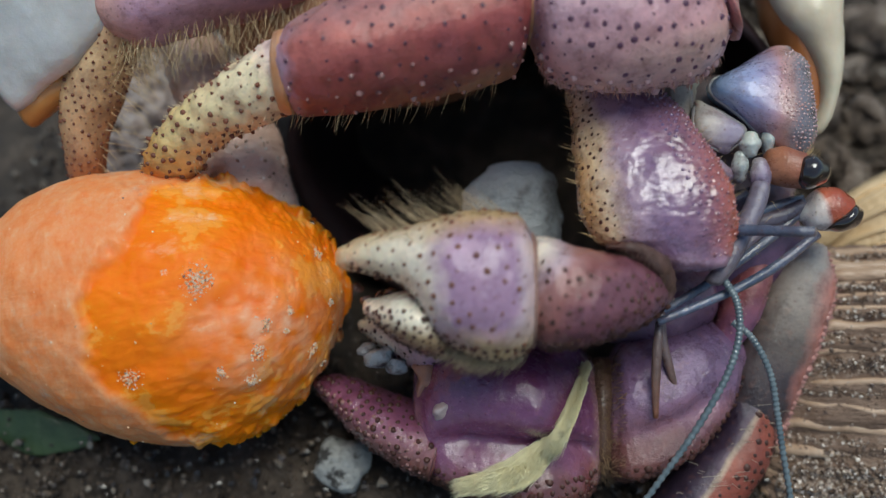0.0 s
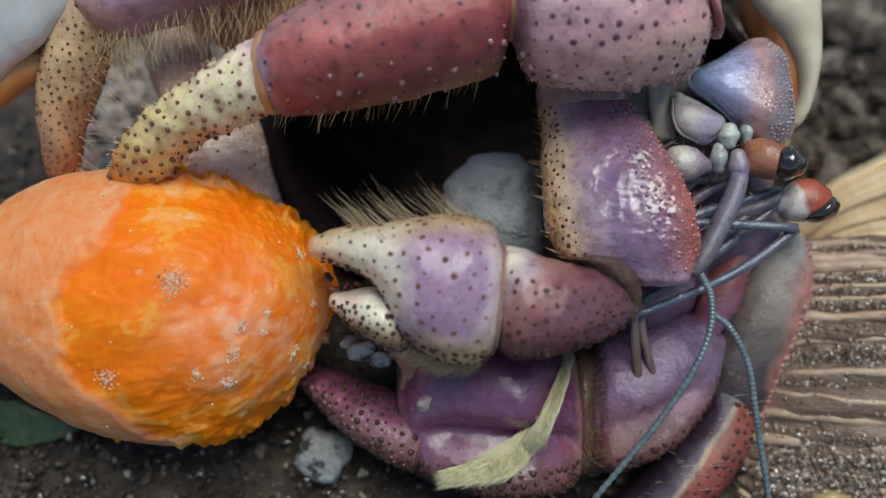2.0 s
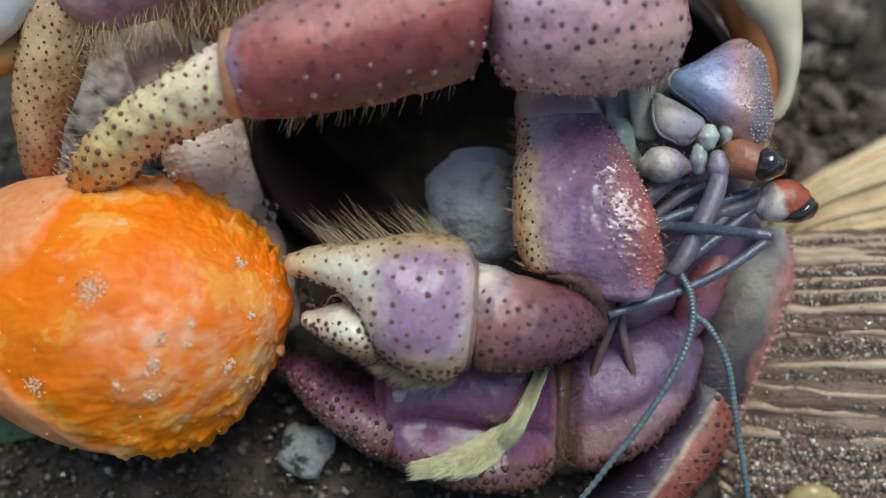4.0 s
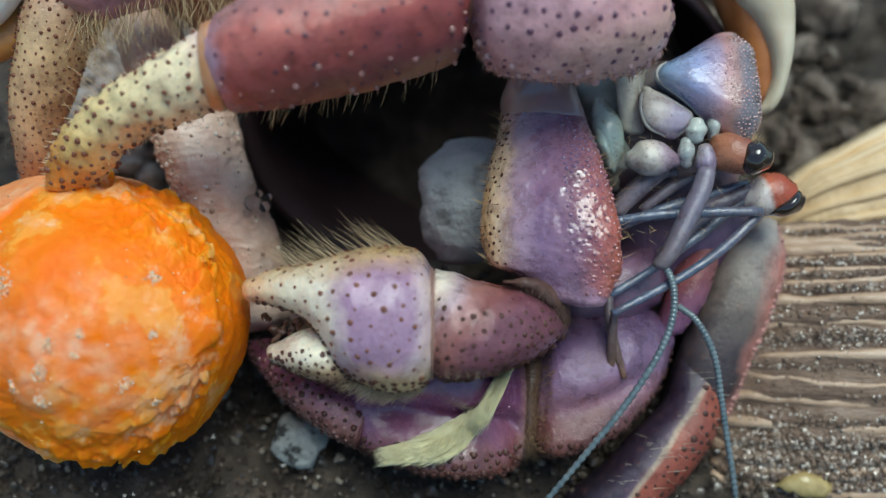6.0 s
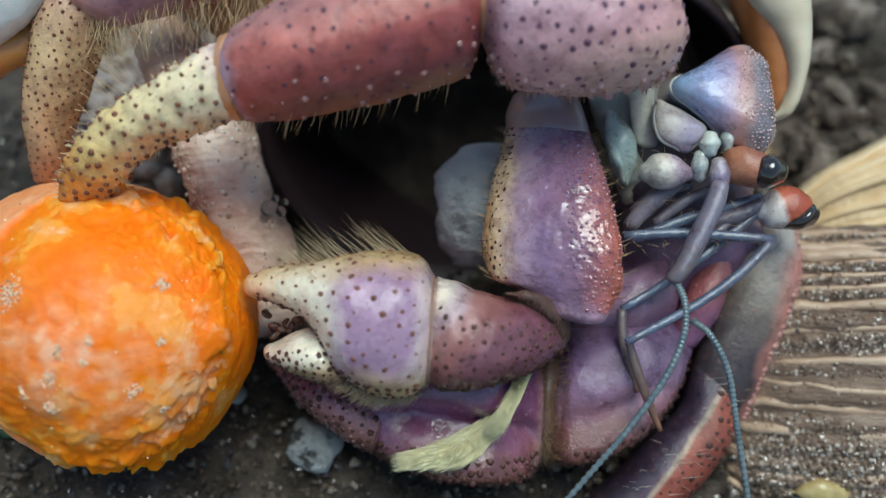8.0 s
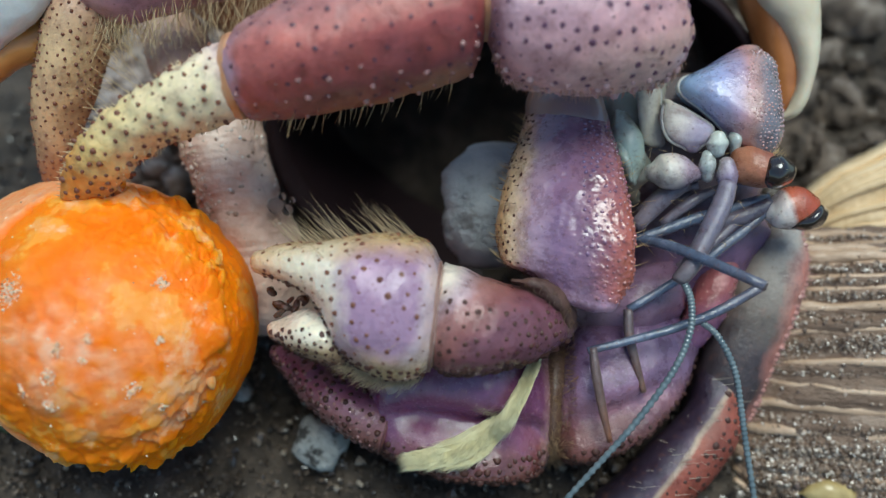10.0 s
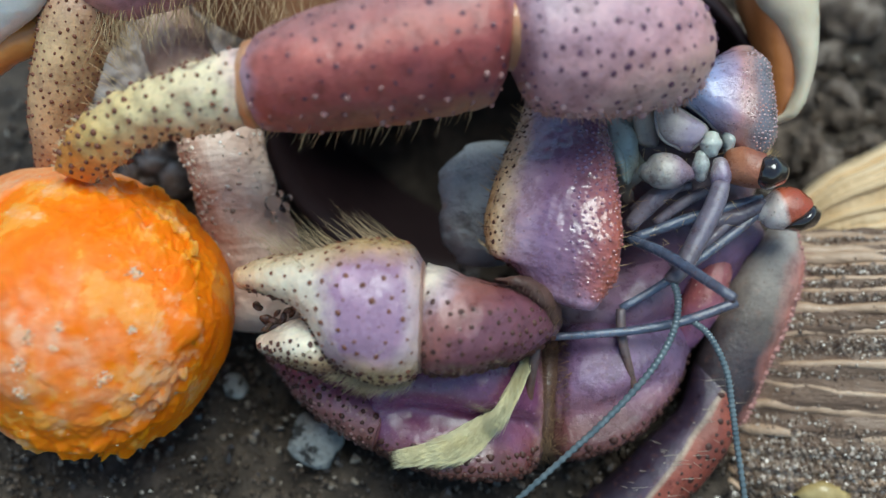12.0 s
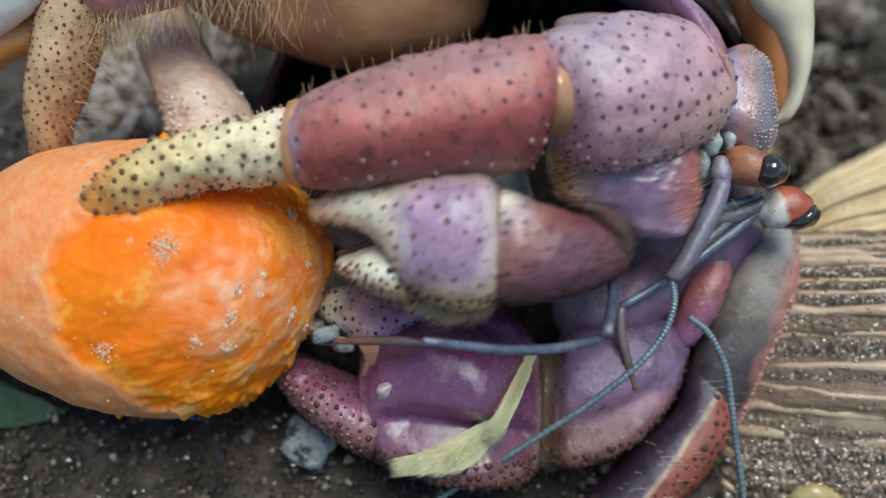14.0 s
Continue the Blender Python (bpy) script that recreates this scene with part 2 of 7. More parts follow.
def bits(points, rng, flat=0.7):
    """Many small grains as one mesh, twenty faces each. points: (x, y, z, radius)."""
    ico = bmesh.new()
    bmesh.ops.create_icosphere(ico, subdivisions=1, radius=1.0)
    iv = np.array([v.co for v in ico.verts])
    fc = np.array([[v.index for v in f.verts] for f in ico.faces])
    ico.free()
    pts = np.array(points)
    n = len(pts)
    r = np.random.RandomState(rng.randint(0, 9999))
    shape = iv[None] * r.uniform(0.6, 1.25, (n, len(iv), 1)) * r.uniform(flat, 1.2, (n, 1, 3))
    verts = (shape * pts[:, None, 3:4] + pts[:, None, :3]).reshape(-1, 3)
    faces = (fc[None] + (np.arange(n) * len(iv))[:, None, None]).reshape(-1, 3)
    return verts, faces


def grains(name, points, mat, label, rng, category="", smooth=False, parent=None):
    verts, faces = bits(points, rng)
    b = Vector((0, 0, 0))
    if parent:
        root = parent
        while root.parent is not None:
            root = root.parent
        b = BASE[root]
    me = bpy.data.meshes.new(name)
    me.from_pydata(((verts - np.array(b)) * MM).tolist(), [], faces.tolist())
    me.materials.append(mat)
    if smooth:
        me.polygons.foreach_set("use_smooth", [True] * len(me.polygons))
    ob = new(name, me)
    if parent:
        ob.parent = parent
    else:
        ob.matrix_basis = BOARD
    return tagged(ob, label, category, "", "stuff")


rng = random.Random(7)

# ---- ground ----
def build_ground():
    n = 170
    u = np.linspace(-1, 1, n)
    g = 0.085 * u + 0.35 * u ** 5 + 40 * np.abs(u) ** 15 * u
    verts, faces = [], []
    for j in range(n):
        for i in range(n):
            x, y = g[i], g[j] + 0.01
            r = math.hypot(x, y)
            p = Vector((x, y, 0))
            near = min(1.0, 0.2 / (r + 0.05))
            z = (noise.noise(p * 55) * 2.6 + noise.noise(p * 190 + Vector((3, 1, 0))) * 1.1 + noise.noise(p * 520) * 0.5) * MM * near * 0.8
            far = max(0.0, min(1.0, (x - 0.025) / 0.03)) * max(0.0, min(1.0, (y - 0.012) / 0.02))
            z += far * abs(noise.noise(p * 120 + Vector((9, 4, 2)))) * 7 * MM * near
            pit = math.exp(-((x + 0.002) / 0.013) ** 4 - ((y - 0.016) / 0.012) ** 4)
            verts.append((x, y, z - 0.0012 - 0.010 * pit))
    for j in range(n - 1):
        for i in range(n - 1):
            a = j * n + i
            faces.append((a, a + 1, a + n + 1, a + n))
    me = bpy.data.meshes.new("ground")
    me.from_pydata(verts, [], faces)
    me.polygons.foreach_set("use_smooth", [True] * len(me.polygons))
    me.materials.append(rough_mat("damp_sandy_soil", [(0.3, (0.018, 0.012, 0.008)), (0.5, (0.05, 0.036, 0.025)), (0.72, (0.13, 0.098, 0.072))], 330, 0.62, 0.9, 2200))
    tagged(new("ground", me), "dark damp sandy soil strewn with fine grit", "ground", "", "structure")


SAND = island_mat("sand_grains", [(0.0, (0.025, 0.018, 0.013)), (0.5, (0.065, 0.047, 0.034)), (0.85, (0.13, 0.10, 0.075)), (1.0, (0.36, 0.30, 0.23))], 0.35, 0.4)


def build_sand():
    pts = []
    for _ in range(9000):
        x, y = rng.uniform(-52, 60), rng.uniform(-34, 34)
        if (x > 20 and y > 5 and rng.random() < 0.5) or (-18 < x < 14 and -2 < y < 20):
            continue
        pts.append((x, y, ground_z(y) - 0.6 + rng.uniform(-0.5, 1.2), rng.choice((0.16, 0.22, 0.3, 0.42)) * rng.uniform(0.7, 1.3)))
    grains("sand", pts, SAND, "loose coarse sand grains over damp soil", rng, "sand")
    bm = bmesh.new()
    clod = random.Random(21)
    for _ in range(150):
        x, y = clod.uniform(24, 80), clod.uniform(4, 50)
        pebble(bm, (x, y, ground_z(y) + clod.uniform(-2.5, 1.0)), clod.choice((1.2, 1.8, 2.6, 3.8)) * clod.uniform(0.8, 1.3), clod, clod.uniform(0.45, 0.9), 3)
    for v in bm.verts:
        v.co += Vector((noise.noise(v.co * 0.6), noise.noise(v.co * 0.6 + Vector((9, 0, 0))), noise.noise(v.co * 0.6 + Vector((0, 9, 0))))) * 1.3 + Vector((noise.noise(v.co * 1.9), noise.noise(v.co * 1.9 + Vector((5, 0, 0))), 0)) * 0.4
    part("soil_clods", bm, rough_mat("grey_brown_clod", [(0.34, (0.05, 0.037, 0.028)), (0.5, (0.20, 0.15, 0.115)), (0.64, (0.40, 0.33, 0.27))], 230, 0.85, 0.9, dist=0.001), None, "rough grey-brown clods of dry soil", "stuff", (40, 20, -20), "soil")
    pts = []
    for _ in range(900):
        x, y = rng.uniform(24, 75), rng.uniform(4, 42)
        pts.append((x, y, ground_z(y) + rng.uniform(-2, 1.6), 0.3 + 0.8 * rng.random() ** 2))
    for _ in range(5200):
        x, y = rng.uniform(-48, 46), rng.uniform(-33, -9)
        pts.append((x, y, ground_z(y) - 0.8 + rng.uniform(-0.5, 0.5), rng.choice((0.12, 0.18, 0.25, 0.36)) * rng.uniform(0.7, 1.2)))
    grains("crumbled_soil", pts, rough_mat("soil_clod", [(0.35, (0.03, 0.02, 0.013)), (0.5, (0.09, 0.062, 0.042)), (0.66, (0.24, 0.18, 0.13))], 210, 0.7, 0.9, coat=0.2, dist=0.001), "rough damp brown crumbs of soil", rng, "soil")


# ---- ridged wood ----
def build_wood():
    crests, th = [], 14.0
    while th < 166:
        crests.append((th, rng.uniform(0.32, 0.72)))
        th += rng.choice((4, 5, 6, 7.5, 9.5))

    def wander(s, th):
        return th + 3.0 * noise.noise(Vector((s * 2.4, th * 0.05, 1.7))) + 0.9 * noise.noise(Vector((s * 9, th * 0.1, 4)))

    def rip(s, th, p):
        return 0.22 * math.sin(th * 0.9 + 3 * noise.noise(Vector((s * 3, th * 0.03, 2)))) + 0.3 * noise.noise(Vector((s * 4, th * 0.12, 4)))
    rows = [(28.26, 1.7, 26.61, -26.78, -8, 5), (33.36, 1.79, 32.82, -26.49, -7, 6), (41.03, 2.09, 41.57, -26.2, -6, 6.5), (52.32, 2.49, 52.86, -27.03, -7, 6.5), (63.85, 2.79, 64.4, -27.32, -8, 5)]
    lf = Loft(rows, 26, 260, (2, 2), 0.25, 0.5, 0.8, rip)
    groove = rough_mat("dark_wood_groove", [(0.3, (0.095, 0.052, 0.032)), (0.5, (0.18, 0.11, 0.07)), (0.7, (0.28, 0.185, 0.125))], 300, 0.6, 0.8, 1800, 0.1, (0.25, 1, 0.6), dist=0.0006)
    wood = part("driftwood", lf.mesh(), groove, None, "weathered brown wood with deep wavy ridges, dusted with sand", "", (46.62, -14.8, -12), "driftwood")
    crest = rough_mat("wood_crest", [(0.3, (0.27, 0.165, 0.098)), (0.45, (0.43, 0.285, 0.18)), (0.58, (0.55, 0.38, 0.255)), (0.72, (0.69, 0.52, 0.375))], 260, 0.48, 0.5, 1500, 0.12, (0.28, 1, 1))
    for th, w0 in crests:
        path, wide = [], []
        for k in range(30):
            s = 0.02 + 0.03 * k
            p, out = lf.at(s, wander(s, th))
            w = w0 * (0.75 + 0.8 * noise.noise(Vector((s * 5, th, 8))))
            path.append(p - out * (0.5 * w0 + 0.3 * max(0.0, w0 * 0.5 - w)))
            wide.append(max(0.12, w))
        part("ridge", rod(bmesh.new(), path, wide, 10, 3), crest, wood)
    pts = []
    for _ in range(30000):
        s, th = rng.uniform(0.04, 0.62), rng.uniform(10, 168)
        p, out = lf.at(s, th)
        near = min(abs(wander(s, c) - th) / (1.4 + 2.2 * w) for c, w in crests)
        # Sand lies thicker low down; its brown tones also stand for shade there.
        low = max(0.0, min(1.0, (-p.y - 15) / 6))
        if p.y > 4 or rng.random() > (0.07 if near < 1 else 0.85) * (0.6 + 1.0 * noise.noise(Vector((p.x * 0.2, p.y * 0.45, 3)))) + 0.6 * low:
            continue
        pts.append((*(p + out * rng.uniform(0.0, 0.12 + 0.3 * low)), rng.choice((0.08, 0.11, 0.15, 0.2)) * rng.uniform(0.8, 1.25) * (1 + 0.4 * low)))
    grains("sand_dusting", pts, island_mat("shade_toned_sand", [(0.0, (0.10, 0.062, 0.042)), (0.4, (0.21, 0.145, 0.10)), (0.8, (0.36, 0.27, 0.20)), (1.0, (0.74, 0.66, 0.56))], 0.16, 0.7), "", rng, parent=wood)
    # tan ribbed shell lying behind
    def rib(s, th, p):
        return 0.05 * math.sin(s * 150) + 0.3 * math.sin(th * 0.11 + 1)
    rows = [(33.25, 2.66, 35.56, 0.06, -13, 2), (36.91, 6.91, 38.05, 0.63, -12, 3.5), (42.05, 9.77, 43.2, 1.2, -12, 4.5), (48.26, 13.05, 50, 1.21, -13, 5), (57.51, 17.15, 59.28, 2.42, -15, 5)]
    tan = rough_mat("tan_shell", [(0.3, (0.62, 0.42, 0.21)), (0.5, (0.74, 0.54, 0.31)), (0.7, (0.80, 0.63, 0.41))], 160, 0.5, 0.3)
    ts = thing("tan_shell", (45.72, 2.42, -15), "tan ribbed snail shell half sunk in the soil", "shell")
    tl = Loft(rows, 18, 60, (1, 2), 0.2, 0.4, 0.9, rib)
    part("shell_wall", tl.mesh(), tan, ts)
    for th in range(20, 172, 26):
        part("rib", rod(bmesh.new(), [tl.at(0.06 + 0.09 * k, th + 2 * noise.noise(Vector((k * 0.4, th, 0))))[0] for k in range(11)], [0.3 + 0.04 * k for k in range(11)], 8, 3), tan, ts)


# ---- carrot ----
FIBRE = Vector((0.93, 0.32, 0.18)).normalized()


def shred(bm, p, d, n, length, wide, thick, bend):
    """A torn flake: a flat tapering sliver of four sides that leaves the surface."""
    d = Vector(d).normalized()
    e = d.cross(n).normalized()
    f = e.cross(d)
    rings = []
    for t in (0, 0.4, 0.75):
        c = p + d * length * t + f * bend * t * t
        w, h = wide * (1 - t * t * 0.8), thick * (1 - 0.7 * t)
        rings.append([bm.verts.new(c + v) for v in (e * w, f * h, -e * w, -f * h)])
    tip = bm.verts.new(p + d * length + f * bend)
    for a, b in zip(rings, rings[1:]):
        for k in range(4):
            bm.faces.new((a[k], a[(k + 1) % 4], b[(k + 1) % 4], b[k]))
    for k in range(4):
        bm.faces.new((rings[-1][k], rings[-1][(k + 1) % 4], tip))


def terrace(v, steps):
    """Turns a smooth height into chipped steps."""
    x = v * steps
    f = math.floor(x)
    r = max(0.0, min(1.0, (x - f - 0.3) / 0.4))
    return (f + r * r * (3 - 2 * r)) / steps


def carrot_torn(p):
    """0 on the skin, 1 where the flesh has been gnawed."""
    b = min(-23.0, -30.0 + 0.05 * (p.y + 3.6) ** 2) + 2.2 * noise.noise(p * 0.22) + 0.9 * noise.noise(p * 0.8)
    return max(0.0, min(1.0, (p.x - b) / 1.2))


def carrot_flesh(p):
    """Height of the gnawed flesh: long fibres broken into chipped steps."""
    a = p.dot(FIBRE)
    w = FIBRE * (a * 0.26) + (p - FIBRE * a)
    w = w + Vector((noise.noise(p * 0.5), noise.noise(p * 0.5 + Vector((7, 0, 0))), noise.noise(p * 0.5 + Vector((0, 9, 0))))) * 0.8
    h = 0.2 * terrace(noise.noise(w * 0.42), 5) + 0.07 * terrace(noise.noise(w * 1.1 + Vector((3, 3, 1))), 4)
    return h + 0.09 * noise.noise(w * 2.6) + 0.04 * noise.noise(p * 4.0) + 0.05 * noise.noise(p * 1.4)


def build_carrot():
    base = (-26.46, -3.61, 2)
    ca = thing("carrot", base, "gnawed orange carrot stub with ragged flesh and grit on its skin", "carrot")

    def relief(s, th, p):
        k = carrot_torn(p)
        skin = 0.3 + 0.16 * noise.noise(p * 0.5) + 0.05 * noise.noise(p * 1.7) + 0.05 * math.sin(p.x * 2.1 + 2 * noise.noise(p * 0.3)) * noise.noise(p * 0.4)
        if k <= 0:
            return skin
        rag = abs(math.cos(radians(th))) ** 7 + max(0.0, s - 0.75) * 1.2
        chips = 0.6 * rag * terrace(noise.noise(p * 0.6 + Vector((2, 8, 5))), 3) + 1.1 * rag * max(0.0, noise.noise(p * 0.95 + Vector((5, 1, 1)))) + 0.25 * rag * noise.noise(p * 2.4)
        return (1 - k) * skin + k * (carrot_flesh(p) + chips + 0.6 * noise.noise(p * 0.16 + Vector((4, 1, 2))) + 0.15 * noise.noise(p * 0.4) - 0.2)
    rows = [(-58, -1.2, -58, -7.6, 2, 3), (-52, 0.2, -52, -8.4, 2, 4.4), (-46, 1.2, -46, -8.8, 2, 5), (-41.2, 2.6, -40.71, -9.0, 2, 5.8), (-37.78, 5.17, -37.29, -10.93, 2, 8.2), (-33.39, 7.08, -33.39, -13.13, 2, 10), (-28.51, 7.76, -28.51, -14.84, 2, 11), (-23.62, 7.61, -23.62, -15.33, 2, 11.2), (-19.23, 6.88, -19.23, -14.84, 2, 10.6), (-15.81, 5.17, -15.81, -13.13, 2, 9), (-13.37, 3.22, -13.28, -10.2, 2, 6.6), (-11.52, 0.54, -11.52, -6.78, 2, 3.6), (-10.54, -1.66, -10.64, -4.1, 2, 1.4)]
    lf = Loft(rows, 22, 330, (1.5, 0.6), 0.0, 0.3, 1.0, relief)
    m, n, l, bs = nodes_of("carrot_flesh", 0.48, 0.06, 0, 0.55)
    bs.inputs["Subsurface Scale"].default_value = 0.0026
    bs.inputs["Subsurface Radius"].default_value = (0.9, 0.9, 0.9)
    bs.inputs["Specular IOR Level"].default_value = 0.18
    co = n.new("ShaderNodeTexCoord").outputs["Object"]

    def stretched(turn, scale):
        mp = n.new("ShaderNodeMapping")
        mp.vector_type = "TEXTURE"
        mp.inputs["Rotation"].default_value = turn
        mp.inputs["Scale"].default_value = scale
        l.new(co, mp.inputs["Vector"])
        return mp.outputs[0]

    def mixed(fac, one, two):
        mix = n.new("ShaderNodeMix")
        mix.data_type = "RGBA"
        l.new(fac, mix.inputs[0])
        l.new(one, mix.inputs[6])
        l.new(two, mix.inputs[7])
        return mix.outputs[2]

    def through_ramp(source, stops):
        r = ramp(n, stops)
        l.new(source, r.inputs["Fac"])
        return r.outputs["Color"]
    grain = stretched((0, -0.18, 0.33), (3.2, 1, 1))
    at = n.new("ShaderNodeAttribute")
    at.attribute_name = "gnawed"
    parts = n.new("ShaderNodeSeparateColor")
    l.new(at.outputs["Color"], parts.inputs[0])
    # flesh: deep orange in the hollows, paler on the torn tops, streaked along the fibres
    streak = noise_node(n, l, grain, 520, 7, 0.66)
    patch = noise_node(n, l, co, 170, 6, 0.6)
    tone = n.new("ShaderNodeMath")
    tone.operation = "MULTIPLY_ADD"
    tone.inputs[1].default_value = 0.38
    l.new(parts.outputs[1], tone.inputs[0])
    l.new(patch.outputs["Fac"], tone.inputs[2])
    tone2 = n.new("ShaderNodeMath")
    tone2.operation = "MULTIPLY_ADD"
    tone2.inputs[1].default_value = 0.45
    l.new(streak.outputs["Fac"], tone2.inputs[0])
    l.new(tone.outputs[0], tone2.inputs[2])
    flesh_c = through_ramp(tone2.outputs[0], [(0.74, (0.98, 0.185, 0.0)), (0.95, (0.98, 0.225, 0.001)), (1.15, (0.98, 0.265, 0.004)), (1.34, (0.98, 0.34, 0.04))])
    for e in flesh_c.node.color_ramp.elements:
        e.position = min(1.0, e.position / 1.4)
    half = n.new("ShaderNodeMath")
    half.operation = "MULTIPLY"
    half.inputs[1].default_value = 1 / 1.4
    l.new(tone2.outputs[0], half.inputs[0])
    l.new(half.outputs[0], flesh_c.node.inputs["Fac"])
    # pinkish heart of the root
    pink = through_ramp(streak.outputs["Fac"], [(0.35, (0.95, 0.30, 0.11)), (0.6, (0.96, 0.58, 0.38))])
    flesh_c = mixed(parts.outputs[2], flesh_c, pink)
    # pale flakes torn loose, in drifts, and grey-white grit caked on in clumps
    drift = noise_node(n, l, co, 95, 5, 0.6)
    flake = noise_node(n, l, grain, 420, 10, 0.72)
    both = n.new("ShaderNodeMath")
    both.operation = "MULTIPLY_ADD"
    both.inputs[1].default_value = 1.1
    l.new(drift.outputs["Fac"], both.inputs[0])
    l.new(flake.outputs["Fac"], both.inputs[2])
    halved = n.new("ShaderNodeMath")
    halved.operation = "MULTIPLY"
    halved.inputs[1].default_value = 0.5
    l.new(both.outputs[0], halved.inputs[0])
    flesh_c = mixed(through_ramp(halved.outputs[0], [(0.585, (0, 0, 0)), (0.635, (0.55, 0.55, 0.55)), (0.70, (0.95, 0.95, 0.95))]), flesh_c, through_ramp(streak.outputs["Fac"], [(0.38, (0.97, 0.36, 0.11)), (0.62, (0.97, 0.62, 0.40))]))
    grit = noise_node(n, l, co, 300, 9, 0.7)
    flesh_c = mixed(through_ramp(grit.outputs["Fac"], [(0.665, (0, 0, 0)), (0.70, (0.85, 0.85, 0.85))]), flesh_c, through_ramp(streak.outputs["Fac"], [(0.4, (0.62, 0.47, 0.33)), (0.6, (0.88, 0.76, 0.61))]))
    # skin: peach, dusty, with scars
    sk = noise_node(n, l, stretched((0, 0, 0.1), (0.7, 1.3, 1)), 620, 10, 0.78)
    skin_c = through_ramp(sk.outputs["Fac"], [(0.28, (0.80, 0.19, 0.04)), (0.45, (0.84, 0.28, 0.09)), (0.58, (0.84, 0.36, 0.16)), (0.74, (0.80, 0.50, 0.32))])
    dust = noise_node(n, l, co, 240, 8, 0.75)
    skin_c = mixed(through_ramp(dust.outputs["Fac"], [(0.58, (0, 0, 0)), (0.7, (0.6, 0.6, 0.6))]), skin_c, through_ramp(sk.outputs["Fac"], [(0.35, (0.36, 0.25, 0.19)), (0.6, (0.62, 0.50, 0.42))]))
    l.new(mixed(parts.outputs[0], skin_c, flesh_c), bs.inputs["Base Color"])
    hi = n.new("ShaderNodeMath")
    l.new(streak.outputs["Fac"], hi.inputs[0])
    l.new(noise_node(n, l, grain, 1500, 7, 0.7).outputs["Fac"], hi.inputs[1])
    b_ = n.new("ShaderNodeBump")
    b_.inputs["Strength"].default_value, b_.inputs["Distance"].default_value = 0.35, 0.0005
    l.new(hi.outputs[0], b_.inputs["Height"])
    l.new(b_.outputs["Normal"], bs.inputs["Normal"])
    flesh = part("flesh", lf.mesh(), m, ca)
    layer = flesh.data.color_attributes.new("gnawed", "FLOAT_COLOR", "POINT")
    values = []
    for v in flesh.data.vertices:
        p = v.co / MM + Vector(base)
        heart = math.exp(-((p.x + 16.5) / 4.4) ** 2 - ((p.y + 5.0 + 1.5 * noise.noise(p * 0.4)) / 4.2) ** 2) * max(0.0, min(1.0, (p.z - 1) / 4)) * (0.6 + 0.8 * noise.noise(p * 0.9))
        values += [carrot_torn(p), max(0.0, min(1.0, 0.5 + 0.75 * carrot_flesh(p))), max(0.0, min(0.8, heart)), 1.0]
    layer.data.foreach_set("color", values)
    # torn flakes round the bitten rim
    bm = bmesh.new()
    for _ in range(26):
        p, out = lf.at(rng.uniform(0.5, 0.95), rng.choice((rng.uniform(-14, 14), rng.uniform(166, 194))))
        shred(bm, p - out * 0.45, out + Vector((rng.uniform(-0.7, 0.7), rng.uniform(-0.5, 0.5), 0.1)), Vector((0.1, 0.3, 1)), rng.choice((0.8, 0.9, 1.0, 1.3)), rng.uniform(0.5, 1.0), 0.35, rng.uniform(-0.3, 0.3))
    fibre = part("torn_fibre", bm, m, ca, "", "stuff")
    layer = fibre.data.color_attributes.new("gnawed", "FLOAT_COLOR", "POINT")
    layer.data.foreach_set("color", [1.0, 0.55, 0.0, 1.0] * len(fibre.data.vertices))
    # crumbs and grit stuck on
    pts = []
    for k in range(13):
        s0, t0 = rng.uniform(0.35, 0.95), rng.uniform(5, 175)
        if k < 9:
            s0, t0 = rng.uniform(0.6, 0.84), rng.uniform(74, 135)
        wide = rng.uniform(0.4, 1.3)
        for _ in range(int(120 * wide)):
            p, out = lf.at(min(0.98, s0 + rng.gauss(0, 0.006) * wide), t0 + rng.gauss(0, 2.2) * wide)
            pts.append((*(p + out * rng.uniform(-0.03, 0.12)), rng.choice((0.035, 0.05, 0.07, 0.1)) * rng.uniform(0.8, 1.2)))
    for _ in range(150):
        p, out = lf.at(rng.uniform(0.25, 0.97), rng.uniform(-15, 195))
        pts.append((*p, rng.choice((0.03, 0.045, 0.07, 0.1))))
    grains("crumb_layer", pts, island_mat("carrot_crumbs", [(0.0, (0.10, 0.07, 0.05)), (0.08, (0.40, 0.28, 0.18)), (0.2, (0.70, 0.54, 0.38)), (0.55, (0.90, 0.74, 0.56)), (0.75, (0.90, 0.46, 0.18)), (1.0, (0.92, 0.58, 0.32))], 0.35, 0.3), "", rng, parent=ca)
    return ca


